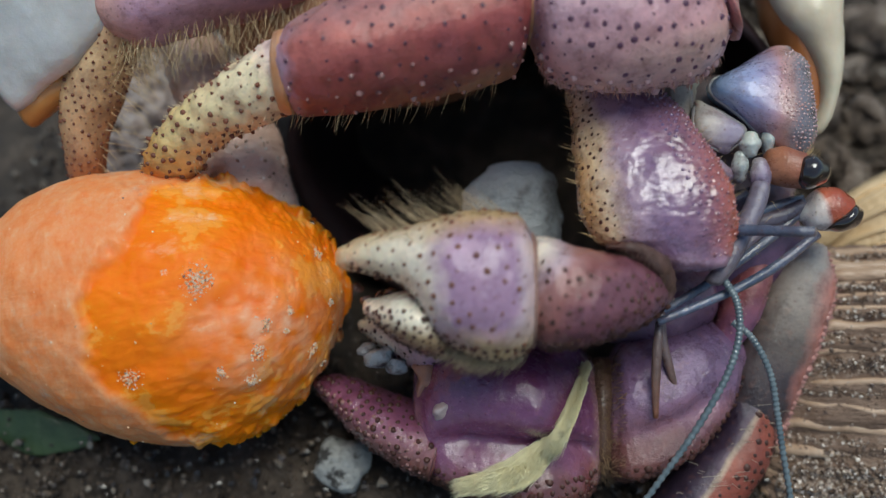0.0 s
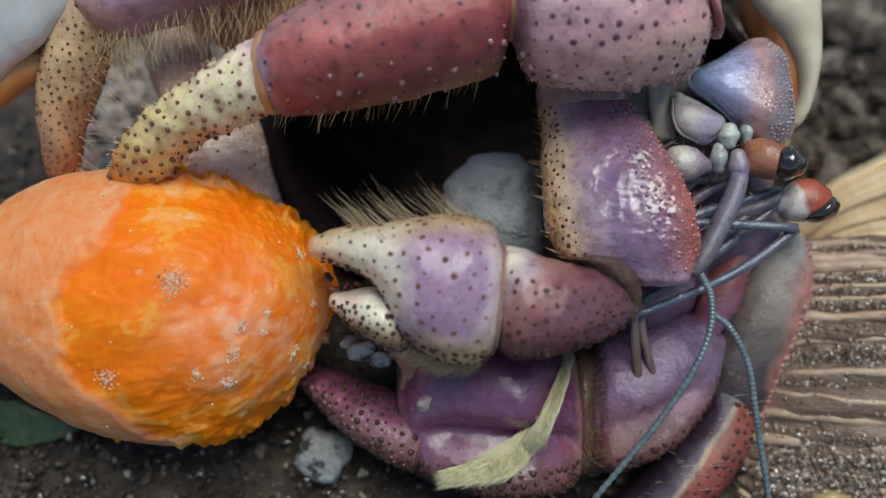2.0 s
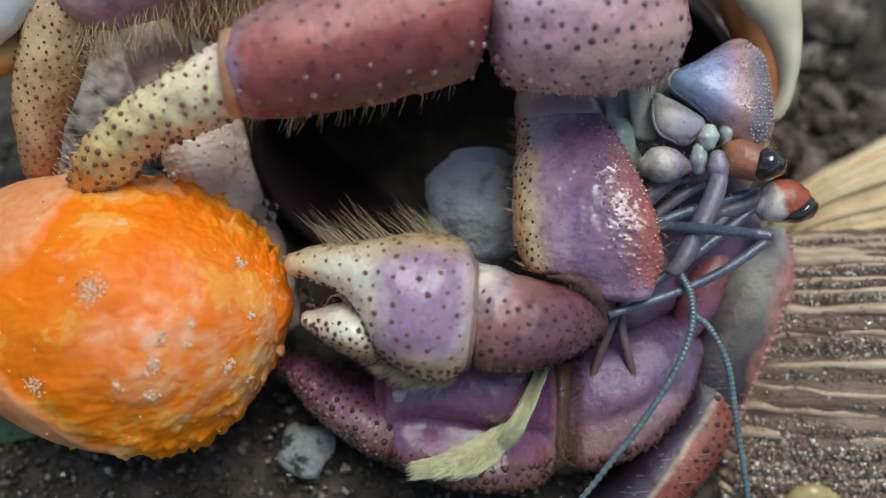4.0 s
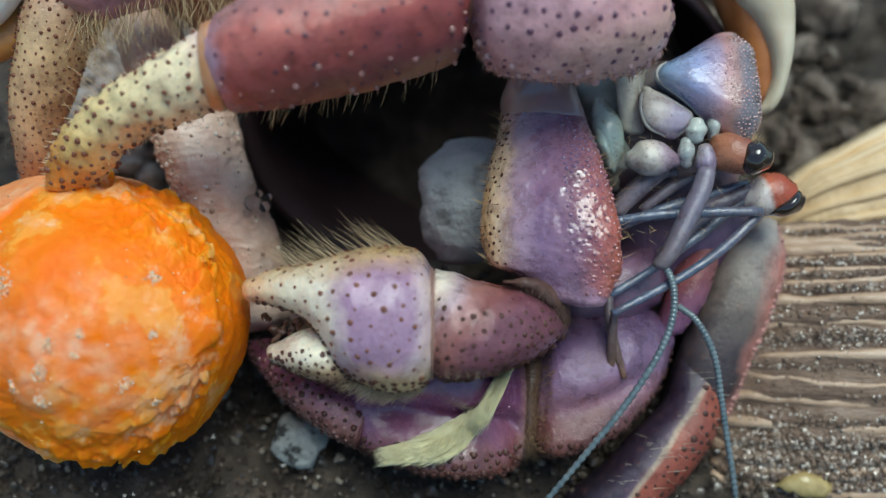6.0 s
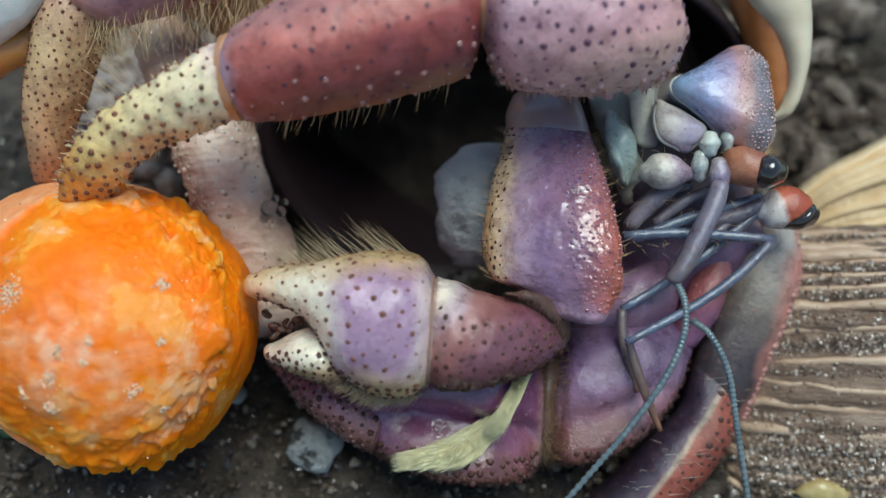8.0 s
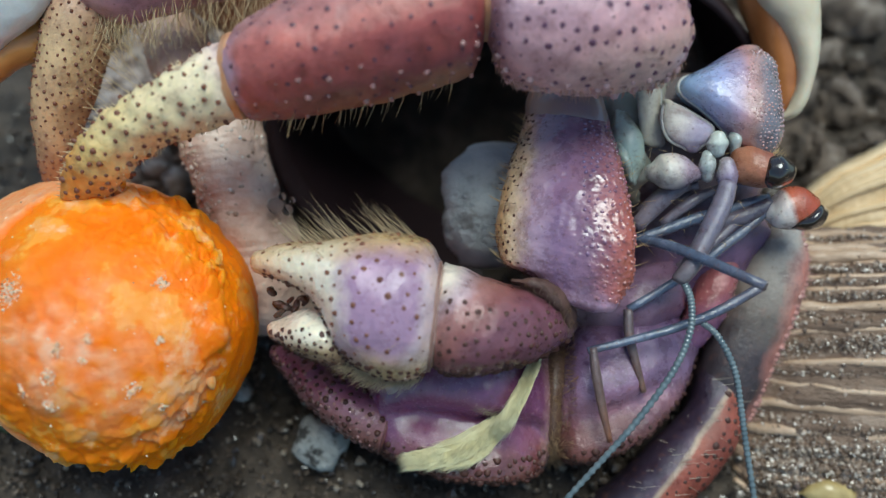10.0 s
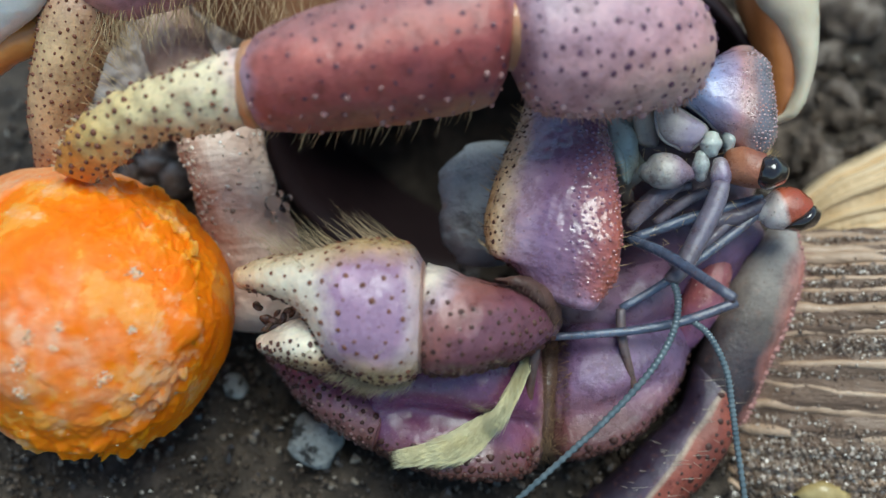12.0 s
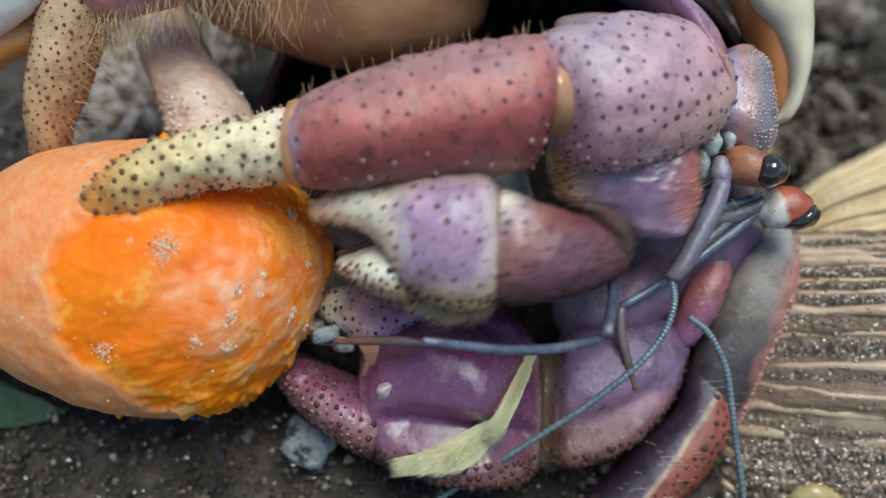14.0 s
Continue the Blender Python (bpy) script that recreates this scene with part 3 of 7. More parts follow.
# ---- stones, twig, husk ----
def build_bits():
    tex = rough_mat("white_speckled_stone", [(0.40, (0.06, 0.055, 0.05)), (0.46, (0.36, 0.36, 0.34)), (0.6, (0.50, 0.50, 0.47)), (0.75, (0.58, 0.58, 0.55))], 560, 0.5, 0.9, dist=0.0009)
    bm = bmesh.new()
    pebble(bm, (-12.01, -17.55, -3), 2.5, random.Random(3), 0.7, 3)
    part("white_stone", bm, tex, None, "small white stone with black specks, half sunk in soil", "", (-12.01, -17.55, -3), "stone")
    slab = Loft([(1.09, 9.01, 6.04, 9.32, -3.5, 1.6), (-0.31, 7.56, 7.56, 7.82, -3, 2.6), (-0.88, 5.23, 8.08, 5.23, -3, 3.2), (-0.93, 2.64, 8.08, 2.64, -3, 3.2), (-0.47, 0.47, 7.65, 0.47, -4, 3), (0.85, -1.11, 6.14, -1.11, -5, 2)], 9, 40, (0.8, 0.8), 0.7, 0.28, 0.85)
    part("grey_stone", slab.mesh(), rough_mat("grey_stone", [(0.34, (0.20, 0.20, 0.20)), (0.44, (0.40, 0.42, 0.43)), (0.62, (0.52, 0.54, 0.55))], 240, 0.6, 0.8, dist=0.001), None, "smooth pale grey stone in the shade under the crab", "", (1.11, 4.03, -5), "stone")
    def fib(s, th, p):
        return 0.018 * math.sin(s * 260 + 2.5 * noise.noise(p * 0.4)) + 0.35 * noise.noise(p * 0.35) + 0.08 * noise.noise(p * 1.6)
    rows = [(-30.28, 20.64, -24.59, 22.26, -7, 3), (-28.29, 16.47, -21.93, 17.53, -5, 4), (-25.84, 11.96, -18.33, 13, -3, 4.5), (-24.26, 7.73, -16.84, 8.75, -2, 4.5), (-22.73, 3.63, -15.56, 4.66, -2, 4.5), (-22.47, -0.47, -13.67, 0.05, -3, 5), (-22.99, -6.3, -12.93, -6.3, -5, 5)]
    lf = Loft(rows, 40, 90, (2, 2), 0.25, 0.6, 1.0, fib)
    twig = part("twig", lf.mesh(), rough_mat("pale_wood", [(0.3, (0.46, 0.27, 0.19)), (0.5, (0.68, 0.47, 0.36)), (0.7, (0.80, 0.64, 0.52))], 200, 0.55, 0.5, 1500, 0.15), None, "short pale brown twig with fine grain, sandy at its base", "", (-19.28, -0.48, -5), "twig")
    pts = []
    for _ in range(420):
        p, out = lf.at(rng.uniform(0.3, 0.95), rng.uniform(0, 60) if rng.random() < 0.6 else rng.uniform(0, 180))
        pts.append((*p, rng.uniform(0.08, 0.28)))
    grains("twig_sand", pts, island_mat("twig_sand", [(0.0, (0.3, 0.2, 0.14)), (0.6, (0.6, 0.47, 0.36)), (1.0, (0.85, 0.78, 0.7))], 0.2, 0.5), "", rng, parent=twig)
    bm = bmesh.new()
    pebble(bm, (-20.35, -13.37, -6.2), 1.3, random.Random(12), 0.5, 2)
    part("white_chip", bm, tex, None, "small white shell chip lying on dark soil", "", (-20.39, -13.4, -6.4), "shell chip")
    glass, _n, _l, gb = nodes_of("water", 0.03)
    gb.inputs["Transmission Weight"].default_value = 1.0
    gb.inputs["IOR"].default_value = 1.33
    bm = bmesh.new()
    for u, v, r in ((0, 0, 0.75), (1.0, -0.35, 0.5), (-0.5, -0.9, 0.42), (0.55, 0.8, 0.36), (1.4, 0.5, 0.3)):
        made = bmesh.ops.create_icosphere(bm, subdivisions=3, radius=r)["verts"]
        bmesh.ops.translate(bm, verts=made, vec=Vector((-15.48, 3.7, 1.2)) + Vector((u, v, 0.1 * v)))
    part("water_bead", bm, glass, twig, "clear water drops", "stuff")
    rows = [(-46.82, -13.87, -46.71, -14.95, -6, 0.3), (-44.38, -13.25, -44.06, -16.97, -5.4, 0.35), (-41.44, -13.43, -41.02, -17.65, -4.8, 0.35), (-38.18, -14.29, -37.86, -17.09, -4.6, 0.3), (-35.62, -15.54, -35.52, -16.23, -4.8, 0.15)]
    part("green_leaf", Loft(rows, 6, 20, (0.4, 0.4), 0.4, 0.3).mesh(), rough_mat("dark_leaf", [(0.3, (0.03, 0.055, 0.02)), (0.7, (0.07, 0.11, 0.04))], 300, 0.5, 0.4, 1500, 0.1), None, "dark green leaf lying on soil under the carrot", "", (-41.72, -15.64, -5.4), "leaf")
    pts = []
    for _ in range(700):
        a, b = rng.uniform(-43, -25), rng.uniform(6, 27)
        pts.append((a, b, ground_z(b) - 1 + 5 * rng.random() * math.exp(-((a + 34) / 7) ** 2), rng.choice((0.4, 0.7, 1.1, 1.7)) * rng.uniform(0.7, 1.3)))
    grains("pale_gravel", pts, rough_mat("pale_pinkish_gravel", [(0.35, (0.08, 0.055, 0.045)), (0.46, (0.28, 0.205, 0.17)), (0.6, (0.52, 0.44, 0.39))], 420, 0.7, 0.8), "pale pinkish gravel heaped behind the carrot", rng, "gravel", True)
    # seed husk
    rows = [(31.35, -21.73, 31.45, -21.93, -1.5, 0.2), (32.25, -20.84, 32.36, -22.47, -1.2, 0.8), (33.7, -20.49, 33.8, -22.82, -1, 1), (35.55, -21.05, 35.5, -22.77, -1.2, 0.7), (36.85, -21.93, 36.85, -22.24, -1.5, 0.2)]
    part("seed_husk", Loft(rows, 6, 20, (0.3, 0.3), 0.2, 1.0).mesh(), plain("husk", (0.55, 0.42, 0.18), 0.35, 0.3, (0.3, 0.2, 0.07), 500), None, "dry yellow seed husk lying on sand", "", (34, -21.73, -1.5), "husk")


# ---- the crab's borrowed shell ----
def build_house():
    base = (8.17, 21.32, -10)
    sh = thing("snail_shell", base, "cream snail shell with an orange-brown throat, worn by the hermit crab", "shell", "shells worn by the crabs")
    cream = rough_mat("cream_shell", [(0.3, (0.62, 0.50, 0.34)), (0.55, (0.74, 0.65, 0.48)), (0.8, (0.80, 0.73, 0.58))], 120, 0.42, 0.12, 900, 0.2, sub=0.15)
    rows = [(17.92, 36.3, 26.2, 39.93, -3, 3), (23.85, 29.23, 31.02, 31.28, -2, 3), (25.7, 25.35, 32.43, 25.65, -1, 3), (26.9, 22.05, 32.2, 22.05, 0, 2.6), (28.7, 19.55, 32.25, 19.45, 0, 2), (30, 17.05, 32.05, 16.75, 0, 1.5), (30.34, 14.62, 31.65, 14.12, -0.4, 1.1), (29.78, 12.67, 30.79, 12.16, -0.8, 0.8), (28.91, 11.91, 29.62, 11.55, -1.5, 0.6)]
    part("lip", Loft(rows, 10, 32, (1, 0.5), 0.15, 0.25).mesh(), cream, sh, "smooth cream rolled lip")
    rows = [(21.21, 34.34, 27.64, 36.48, -6, 3), (25.72, 26.77, 29.38, 27.29, -4, 4), (26.2, 22.84, 30.14, 22.84, -3, 4), (27.15, 19.59, 31.06, 19.59, -2.4, 3), (27.91, 16.98, 31.81, 16.88, -2.2, 2.4), (28.53, 14.42, 31.71, 14.16, -2.2, 1.8), (28.85, 12.39, 30.55, 12.14, -2.4, 1)]
    part("throat", Loft(rows, 10, 32, (1, 0.5), 0.15, 0.25).mesh(), rough_mat("orange_throat", [(0.3, (0.36, 0.12, 0.035)), (0.55, (0.52, 0.20, 0.06)), (0.8, (0.62, 0.30, 0.12))], 130, 0.35, 0.1, 900, 0.3), sh, "orange-brown glossy inner wall")
    # hollow whorl: an open bowl with a wall; its shade is painted in near-black
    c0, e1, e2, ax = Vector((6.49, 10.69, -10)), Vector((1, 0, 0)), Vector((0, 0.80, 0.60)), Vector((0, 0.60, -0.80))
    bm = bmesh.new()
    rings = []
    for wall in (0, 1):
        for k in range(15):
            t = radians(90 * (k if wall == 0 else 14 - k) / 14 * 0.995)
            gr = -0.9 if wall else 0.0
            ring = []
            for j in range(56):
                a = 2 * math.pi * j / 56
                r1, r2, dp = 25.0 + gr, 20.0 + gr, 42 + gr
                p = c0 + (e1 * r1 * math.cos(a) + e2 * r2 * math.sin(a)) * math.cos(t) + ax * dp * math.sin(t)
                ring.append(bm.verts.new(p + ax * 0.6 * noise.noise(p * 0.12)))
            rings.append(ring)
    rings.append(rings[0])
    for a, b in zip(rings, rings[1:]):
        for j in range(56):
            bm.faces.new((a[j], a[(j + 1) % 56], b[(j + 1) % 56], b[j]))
    part("whorl", bm, rough_mat("whorl_shade", [(0.3, (0.018, 0.009, 0.011)), (0.6, (0.03, 0.016, 0.018)), (0.8, (0.045, 0.026, 0.025))], 90, 0.5, 0.15, 700), sh, "hollow whorl, its shade put into a near-black colour")
    return sh


# ---- the hermit crab ----
CB = (18.3, 5.55, 0)
BROWN_SPOT = plain("brown_bristle_spots", (0.20, 0.07, 0.035), 0.5, 0.0, (0.11, 0.035, 0.018))
SPOT = plain("dark_bristle_spots", (0.085, 0.03, 0.018), 0.5, 0.0, (0.045, 0.014, 0.01))
YHAIR = plain("golden_bristles", (0.62, 0.44, 0.22), 0.45, 0.1, (0.40, 0.25, 0.11))
PARTS = {}


def build_crab():
    crab = thing("hermit_crab", CB, "purple hermit crab with dark-spotted legs, feeding out of its shell", "hermit crab", "hermit crabs at the carrot")

    # feeding claw
    palm = Loft([(-0.71, -1.56, -1.52, -9.87, 9, 5), (-1.73, 0.13, -2.75, -10.61, 9.4, 5.8), (-3.50, 0.71, -4.83, -10.58, 9.6, 6.2), (-5.71, 0.75, -6.82, -9.88, 9.6, 6), (-7.63, 0.58, -8.51, -8.56, 9.5, 5.6), (-8.84, 0.31, -9.28, -6.97, 9.4, 5.2), (-9.96, 0.13, -10.05, -5.38, 9.3, 4.7), (-11.09, 0.00, -11.04, -4.23, 9.2, 4.2), (-12.46, -0.18, -12.50, -3.44, 9, 3.7), (-13.87, -0.36, -13.91, -3.01, 8.6, 3.1), (-15.18, -0.68, -15.23, -2.67, 8.1, 2.3)], 12, 72, (0.6, 0.9), 0.18, 0.45, 0.86)
    pm = chitin("small_claw", (-0.85, -5.31, 9), (-15.80, -3.08, 9), [(0.0, (0.60, 0.44, 0.40)), (0.05, (0.58, 0.43, 0.45)), (0.13, (0.36, 0.21, 0.31)), (0.42, (0.39, 0.23, 0.34)), (0.53, (0.70, 0.60, 0.48)), (0.8, (0.82, 0.70, 0.50)), (1.0, (0.76, 0.56, 0.32))], CB, 0.24, 0.7, 0.12, bump=0.25, mottle=0.3, fleck_amount=0.12,
                edge=((-5.54, 2.05, 9), (-5.54, -11.12, 9), (0.60, 0.41, 0.20), 0.46))
    po = part("small_claw", palm.mesh(), pm, crab, "lilac and cream pincer with brown spots")
    part("stippling", spots(palm, 130, 0.95, 0.22, rng, 0.3, 0.5, th0=-25, th1=150), BROWN_SPOT, po, "", "stuff")
    bm = bmesh.new()
    for _ in range(150):
        s = rng.uniform(0.16, 0.8)
        p, out = palm.at(s, rng.uniform(-25, 28))
        hair(bm, p - out * 0.1, Vector((-0.75 + rng.uniform(-0.3, 0.25), 0.75, rng.uniform(-0.35, 0.2))), rng.uniform(1.2, 4.6), rng.uniform(0.012, 0.026), (rng.uniform(-0.6, 0.1), rng.uniform(-0.1, 0.3), rng.uniform(-0.3, 0.3)), rng)
    for _ in range(900):
        p, out = palm.at(rng.uniform(0.06, 0.5), rng.uniform(165, 200))
        hair(bm, p - out * 0.1, Vector((rng.uniform(-1.0, -0.1), -0.55 + rng.uniform(-0.3, 0.15), -0.1)), rng.uniform(0.8, 2.0), 0.03, (-0.5, 0.2, -0.2), rng)
    for s0, t0, dr in ((0.3, 120, (0.75, 0.55, 0.3)), (0.26, 128, (0.8, 0.5, 0.4)), (0.55, 60, (-0.6, 0.7, 0.5)), (0.47, 150, (-0.7, -0.4, 0.5))):
        p, out = palm.at(s0, t0)
        hair(bm, p, dr, 2.6, 0.045, (0, 0, 0), rng)
    part("hair_fringe", bm, plain("pale_bristles_fine", (0.60, 0.47, 0.29), 0.4, 0.2, (0.36, 0.25, 0.13)), po, "stiff golden bristles", "stuff")
    part("rim_stippling", spots(palm, 150, 0.6, 0.28, rng, 0.35, 0.6, th0=140, th1=208), SPOT, po, "", "stuff")
    seam = rod(bmesh.new(), [palm.at(0.035, 8 + 12 * k)[0] for k in range(14)], [0.15] * 14, 8, 3)
    part("seam", seam, plain("brown_seam", (0.20, 0.11, 0.09), 0.5, 0.0, (0.34, 0.2, 0.15)), po, "brown skin of the wrist seam")
    dact = Loft([(-8.69, -5.47, -7.69, -9.91, 8, 4), (-9.81, -5.18, -9.18, -9.86, 8.4, 4.4), (-11.25, -5.27, -10.58, -9.50, 8.4, 4.1), (-12.62, -5.70, -12.17, -8.91, 8, 3.4), (-13.95, -6.38, -13.68, -8.16, 7.4, 2.4)], 8, 44, (0.8, 1.0), 0.14, 0.5)
    dm = chitin("cream_finger", (-12.33, -5.45, 8.4), (-11.88, -9.63, 8.4), [(0.0, (0.86, 0.80, 0.68)), (0.5, (0.80, 0.70, 0.52)), (0.72, (0.52, 0.35, 0.19)), (1.0, (0.26, 0.14, 0.08))], CB, 0.22, 0.8, 0.12, bump=0.2, mottle=0.3, fleck_amount=0.12)
    do = part("finger", dact.mesh(), dm, crab, "cream hinged finger with brown spots")
    bm = bmesh.new()
    for k in range(9):
        pebble(bm, (-13.12, -4.8, 6.4) if k == 0 else Vector((-13.15, -4.82, 6.2)) + Vector((rng.uniform(-1.6, 1.8), rng.uniform(-1.1, 1.1), rng.uniform(-0.8, 0.6))), rng.uniform(0.25, 0.75), random.Random(40 + k), 0.45, 2)
    part("clinging_grit", bm, rough_mat("wet_brown_grit", [(0.35, (0.05, 0.025, 0.018)), (0.55, (0.16, 0.085, 0.06)), (0.7, (0.4, 0.3, 0.25))], 500, 0.2, 0.9, coat=0.8), po, "wet brown grit held between the fingers", "stuff")
    car = Loft([(-0.54, -1.48, -1.34, -9.71, 8.8, 5.2), (0.71, -1.83, -0.36, -10.22, 9, 5.9), (2.33, -2.51, 1.34, -10.34, 8.8, 6), (4.15, -3.07, 3.61, -10.06, 8.2, 5.8), (6.02, -3.47, 5.84, -9.53, 7.4, 5.3), (7.81, -3.81, 7.9, -8.84, 5.9, 4.4), (9.35, -4.3, 9.55, -7.94, 4.6, 3.4)], 12, 64, (0.3, 1.2), 0.26, 0.35, 0.85)
    cm = chitin("claw_wrist", (0.71, -1.74, 9), (6.52, -7.54, 9), [(0.0, (0.84, 0.72, 0.60)), (0.13, (0.58, 0.43, 0.46)), (0.25, (0.40, 0.19, 0.17)), (0.4, (0.26, 0.09, 0.075)), (0.65, (0.19, 0.065, 0.085)), (1.0, (0.17, 0.06, 0.085))], CB, 0.28, 0.6, 0.1, fleck_amount=0.15,
                edge=((2.50, 2.72, 9), (2.50, -11.12, 9), (0.45, 0.28, 0.17), 0.86))
    skin_loft = Loft([(0.73, -2.68, -0.09, -9.71, 7.8, 4), (-0.64, -2.55, -1.46, -9.50, 7.6, 4.1), (-1.78, -2.24, -2.56, -9.33, 7.2, 3.9), (-2.85, -2.71, -3.40, -8.46, 6.8, 3)], 6, 36, (0.5, 1.2), 0.1, 0.5, 0.9)
    co = part("claw_wrist", car.mesh(), cm, crab, "red-purple wrist segment with spots")
    part("stippling", spots(car, 170, 0.78, 0.24, rng, 0.3, 0.5, th0=62, th1=215), SPOT, co, "", "stuff")
    part("rim_stippling", spots(car, 90, 0.72, 0.36, rng, 0.25, 0.7, th0=142, th1=205, s0=0.06), SPOT, co, "", "stuff")
    part("finger_stippling", spots(dact, 130, 0.5, 0.23, rng, 0.3, 0.4, th0=70, th1=215), SPOT, do, "", "stuff")
    el = Loft([(5.14, -2.75, 5.09, -3.14, 9.6, 1), (6.48, -2.62, 6.22, -3.60, 9.4, 1.4), (7.96, -3.00, 7.42, -4.43, 8.9, 1.6), (9.32, -4.03, 8.41, -5.75, 8, 1.7), (10.08, -5.45, 9.17, -6.83, 7, 1.4), (10.28, -6.44, 9.63, -7.27, 6.2, 0.9)], 8, 32, (0.5, 0.5), 0.25, 0.8)
    part("wrist_skin", skin_loft.mesh(), plain("brown_wrist_skin", (0.40, 0.26, 0.20), 0.4, 0.3, (0.30, 0.17, 0.15)), co, "brown skin of the wrist joint")
    part("elbow_skin", el.mesh(), plain("brown_elbow_skin", (0.06, 0.03, 0.022), 0.6, 0.1, (0.13, 0.065, 0.05)), co, "dark brown hairy elbow skin")
    bm = bmesh.new()
    for _ in range(110):
        p, out = el.at(rng.uniform(0.1, 0.95), rng.uniform(20, 175))
        hair(bm, p, out * 0.5 + Vector((rng.uniform(-0.6, 0.3), -0.6, 0.2)), rng.uniform(0.4, 1.3), 0.022, (rng.uniform(-0.3, 0.3), -0.1, 0), rng)
    part("elbow_hair", bm, plain("brown_elbow_hair", (0.16, 0.095, 0.055), 0.4, 0.2), co, "", "stuff")
    def scales(s, th, p):
        """Wet scales along the outer edge, dying out towards the smooth face and the ends."""
        k = max(0.0, min(1.0, (th - 88) / 34)) * max(0.0, min(1.0, (0.93 - s) / 0.1)) * max(0.0, min(1.0, (s - 0.12) / 0.1))
        if k <= 0 or th > 200:
            return 0.0
        q = Vector((p.x * 1.7 + 0.5 * noise.noise(p * 0.5), p.y * 2.5, p.z * 0.8))
        d = noise.voronoi(q)[0]
        return k * (0.2 * max(0.0, 0.5 - d[0]) + 0.03 * noise.noise(p * 1.6))
    mer = Loft([(6.57, 13.17, 11.80, 12.54, 0.8, 1.6), (5.63, 11.16, 12.64, 10.34, 2.3, 2.4), (5.05, 8.79, 13.06, 8.00, 3.9, 2.9), (4.26, 6.27, 13.44, 5.55, 5.3, 3.2), (3.69, 3.84, 13.73, 3.43, 6.3, 3.3), (3.38, 1.45, 14.03, 1.16, 7, 3.3), (3.46, -0.33, 14.09, -0.84, 7.4, 3.2), (4.10, -1.82, 13.96, -2.62, 7.5, 3), (6.01, -2.73, 13.38, -3.84, 7.7, 2.8), (7.68, -4.17, 12.76, -4.95, 8.1, 2.3)], 22, 240, (0.8, 0.9), 0.18, 0.5, 0.86, scales, lean=0.35)
    mm_ = chitin("claw_upper_arm", (3.71, 3.38, 4), (14.58, 3.06, 6), [(0.0, (0.56, 0.33, 0.15)), (0.1, (0.66, 0.48, 0.30)), (0.16, (0.60, 0.44, 0.31)), (0.27, (0.36, 0.24, 0.31)), (0.45, (0.235, 0.135, 0.235)), (0.7, (0.22, 0.11, 0.17)), (0.84, (0.30, 0.10, 0.11)), (1.0, (0.40, 0.10, 0.06))], CB, 0.22, 0.8, 0.09, bump=0.16, grain=1500,
                 edge=((10.76, 15.76, 4), (4.31, -2.70, 7), (0.36, 0.21, 0.29), 0.93))
    mo = part("claw_upper_arm", mer.mesh(), mm_, crab, "glossy violet upper arm with a tan edge")
    bm = spots(mer, 110, 0.6, 0.2, rng, 0.6, 0.3, th0=-8, th1=44)
    part("stippling", bm, SPOT, mo, "", "stuff")
    bm = spots(mer, 520, 0.46, 0.17, rng, 0, 0.8, th0=100, th1=190, s0=0.14, s1=0.95)
    wet = chitin("wet_granules", (3.86, 4.75, 5), (14.63, 3.1, 5), [(0.0, (0.50, 0.36, 0.22)), (0.24, (0.22, 0.16, 0.24)), (0.5, (0.15, 0.10, 0.22)), (0.76, (0.24, 0.10, 0.15)), (1.0, (0.42, 0.14, 0.11))], CB, 0.14, 1.0, 0.09, bump=0.03)
    part("granulation", bm, wet, mo, "", "stuff")
    bm = bmesh.new()
    for _ in range(60):
        p, out = mer.at(rng.uniform(0.1, 0.9), rng.choice((rng.uniform(-8, 12), rng.uniform(170, 188))))
        hair(bm, p, out + Vector((0, 0.3, 0)), rng.uniform(0.5, 1.3), 0.03, (0, 0.2, 0), rng)
    part("edge_hair", bm, YHAIR, mo, "", "stuff")
    ab = Loft([(10.41, -2.64, 10.41, -7.72, -3, 3), (12.95, -2.18, 13.21, -7.84, -1, 3.6), (16.05, -1.45, 16.55, -7.45, 0, 3.8), (19.02, -0.46, 19.78, -6.02, -1, 3.6)], 10, 36, (1, 1), 0.25, 0.4)
    part("arm_base", ab.mesh(), chitin("arm_base", (10.8, -2.95, 0), (18.3, -5.95, 0), [(0, (0.30, 0.24, 0.26)), (0.5, (0.24, 0.14, 0.22)), (1, (0.18, 0.09, 0.15))], CB, 0.28, 0.7), crab, "grey-purple base of the feeding arm")
    collar = Loft([(6.37, 14.08, 11.71, 13.65, 1.4, 1.8), (5.74, 12.62, 12.22, 12.07, 2, 2.4), (5.73, 11.21, 12.55, 10.49, 2.3, 2.55), (5.91, 10.30, 12.54, 9.52, 2.4, 2.2)], 6, 40, (0.6, 0.4), 0.1, 0.6, 0.86, lean=0.35)
    part("shoulder_skin", collar.mesh(), plain("grey_shoulder_skin", (0.27, 0.19, 0.22), 0.3, 0.6, (0.38, 0.26, 0.19), 300, sub=0.2), mo, "translucent grey-brown skin of the shoulder joint")
    tissue = Loft([(12.62, 15.14, 19.16, 15.64, -0.5, 1.4), (12.80, 12.55, 18.80, 13.05, 0, 1.8), (13.48, 10.00, 18.71, 10.00, 0.4, 1.8), (14.48, 7.02, 18.21, 7.02, 0.4, 1.6), (15.30, 4.80, 17.30, 4.80, 0, 1)], 8, 36, (0.8, 0.8), 0.5, 0.5)
    part("soft_tissue", tissue.mesh(), plain("grey_green_tissue", (0.36, 0.32, 0.26), 0.3, 0.5, (0.30, 0.36, 0.31), 260, sub=0.2), crab, "grey-green soft tissue beside the jaws")
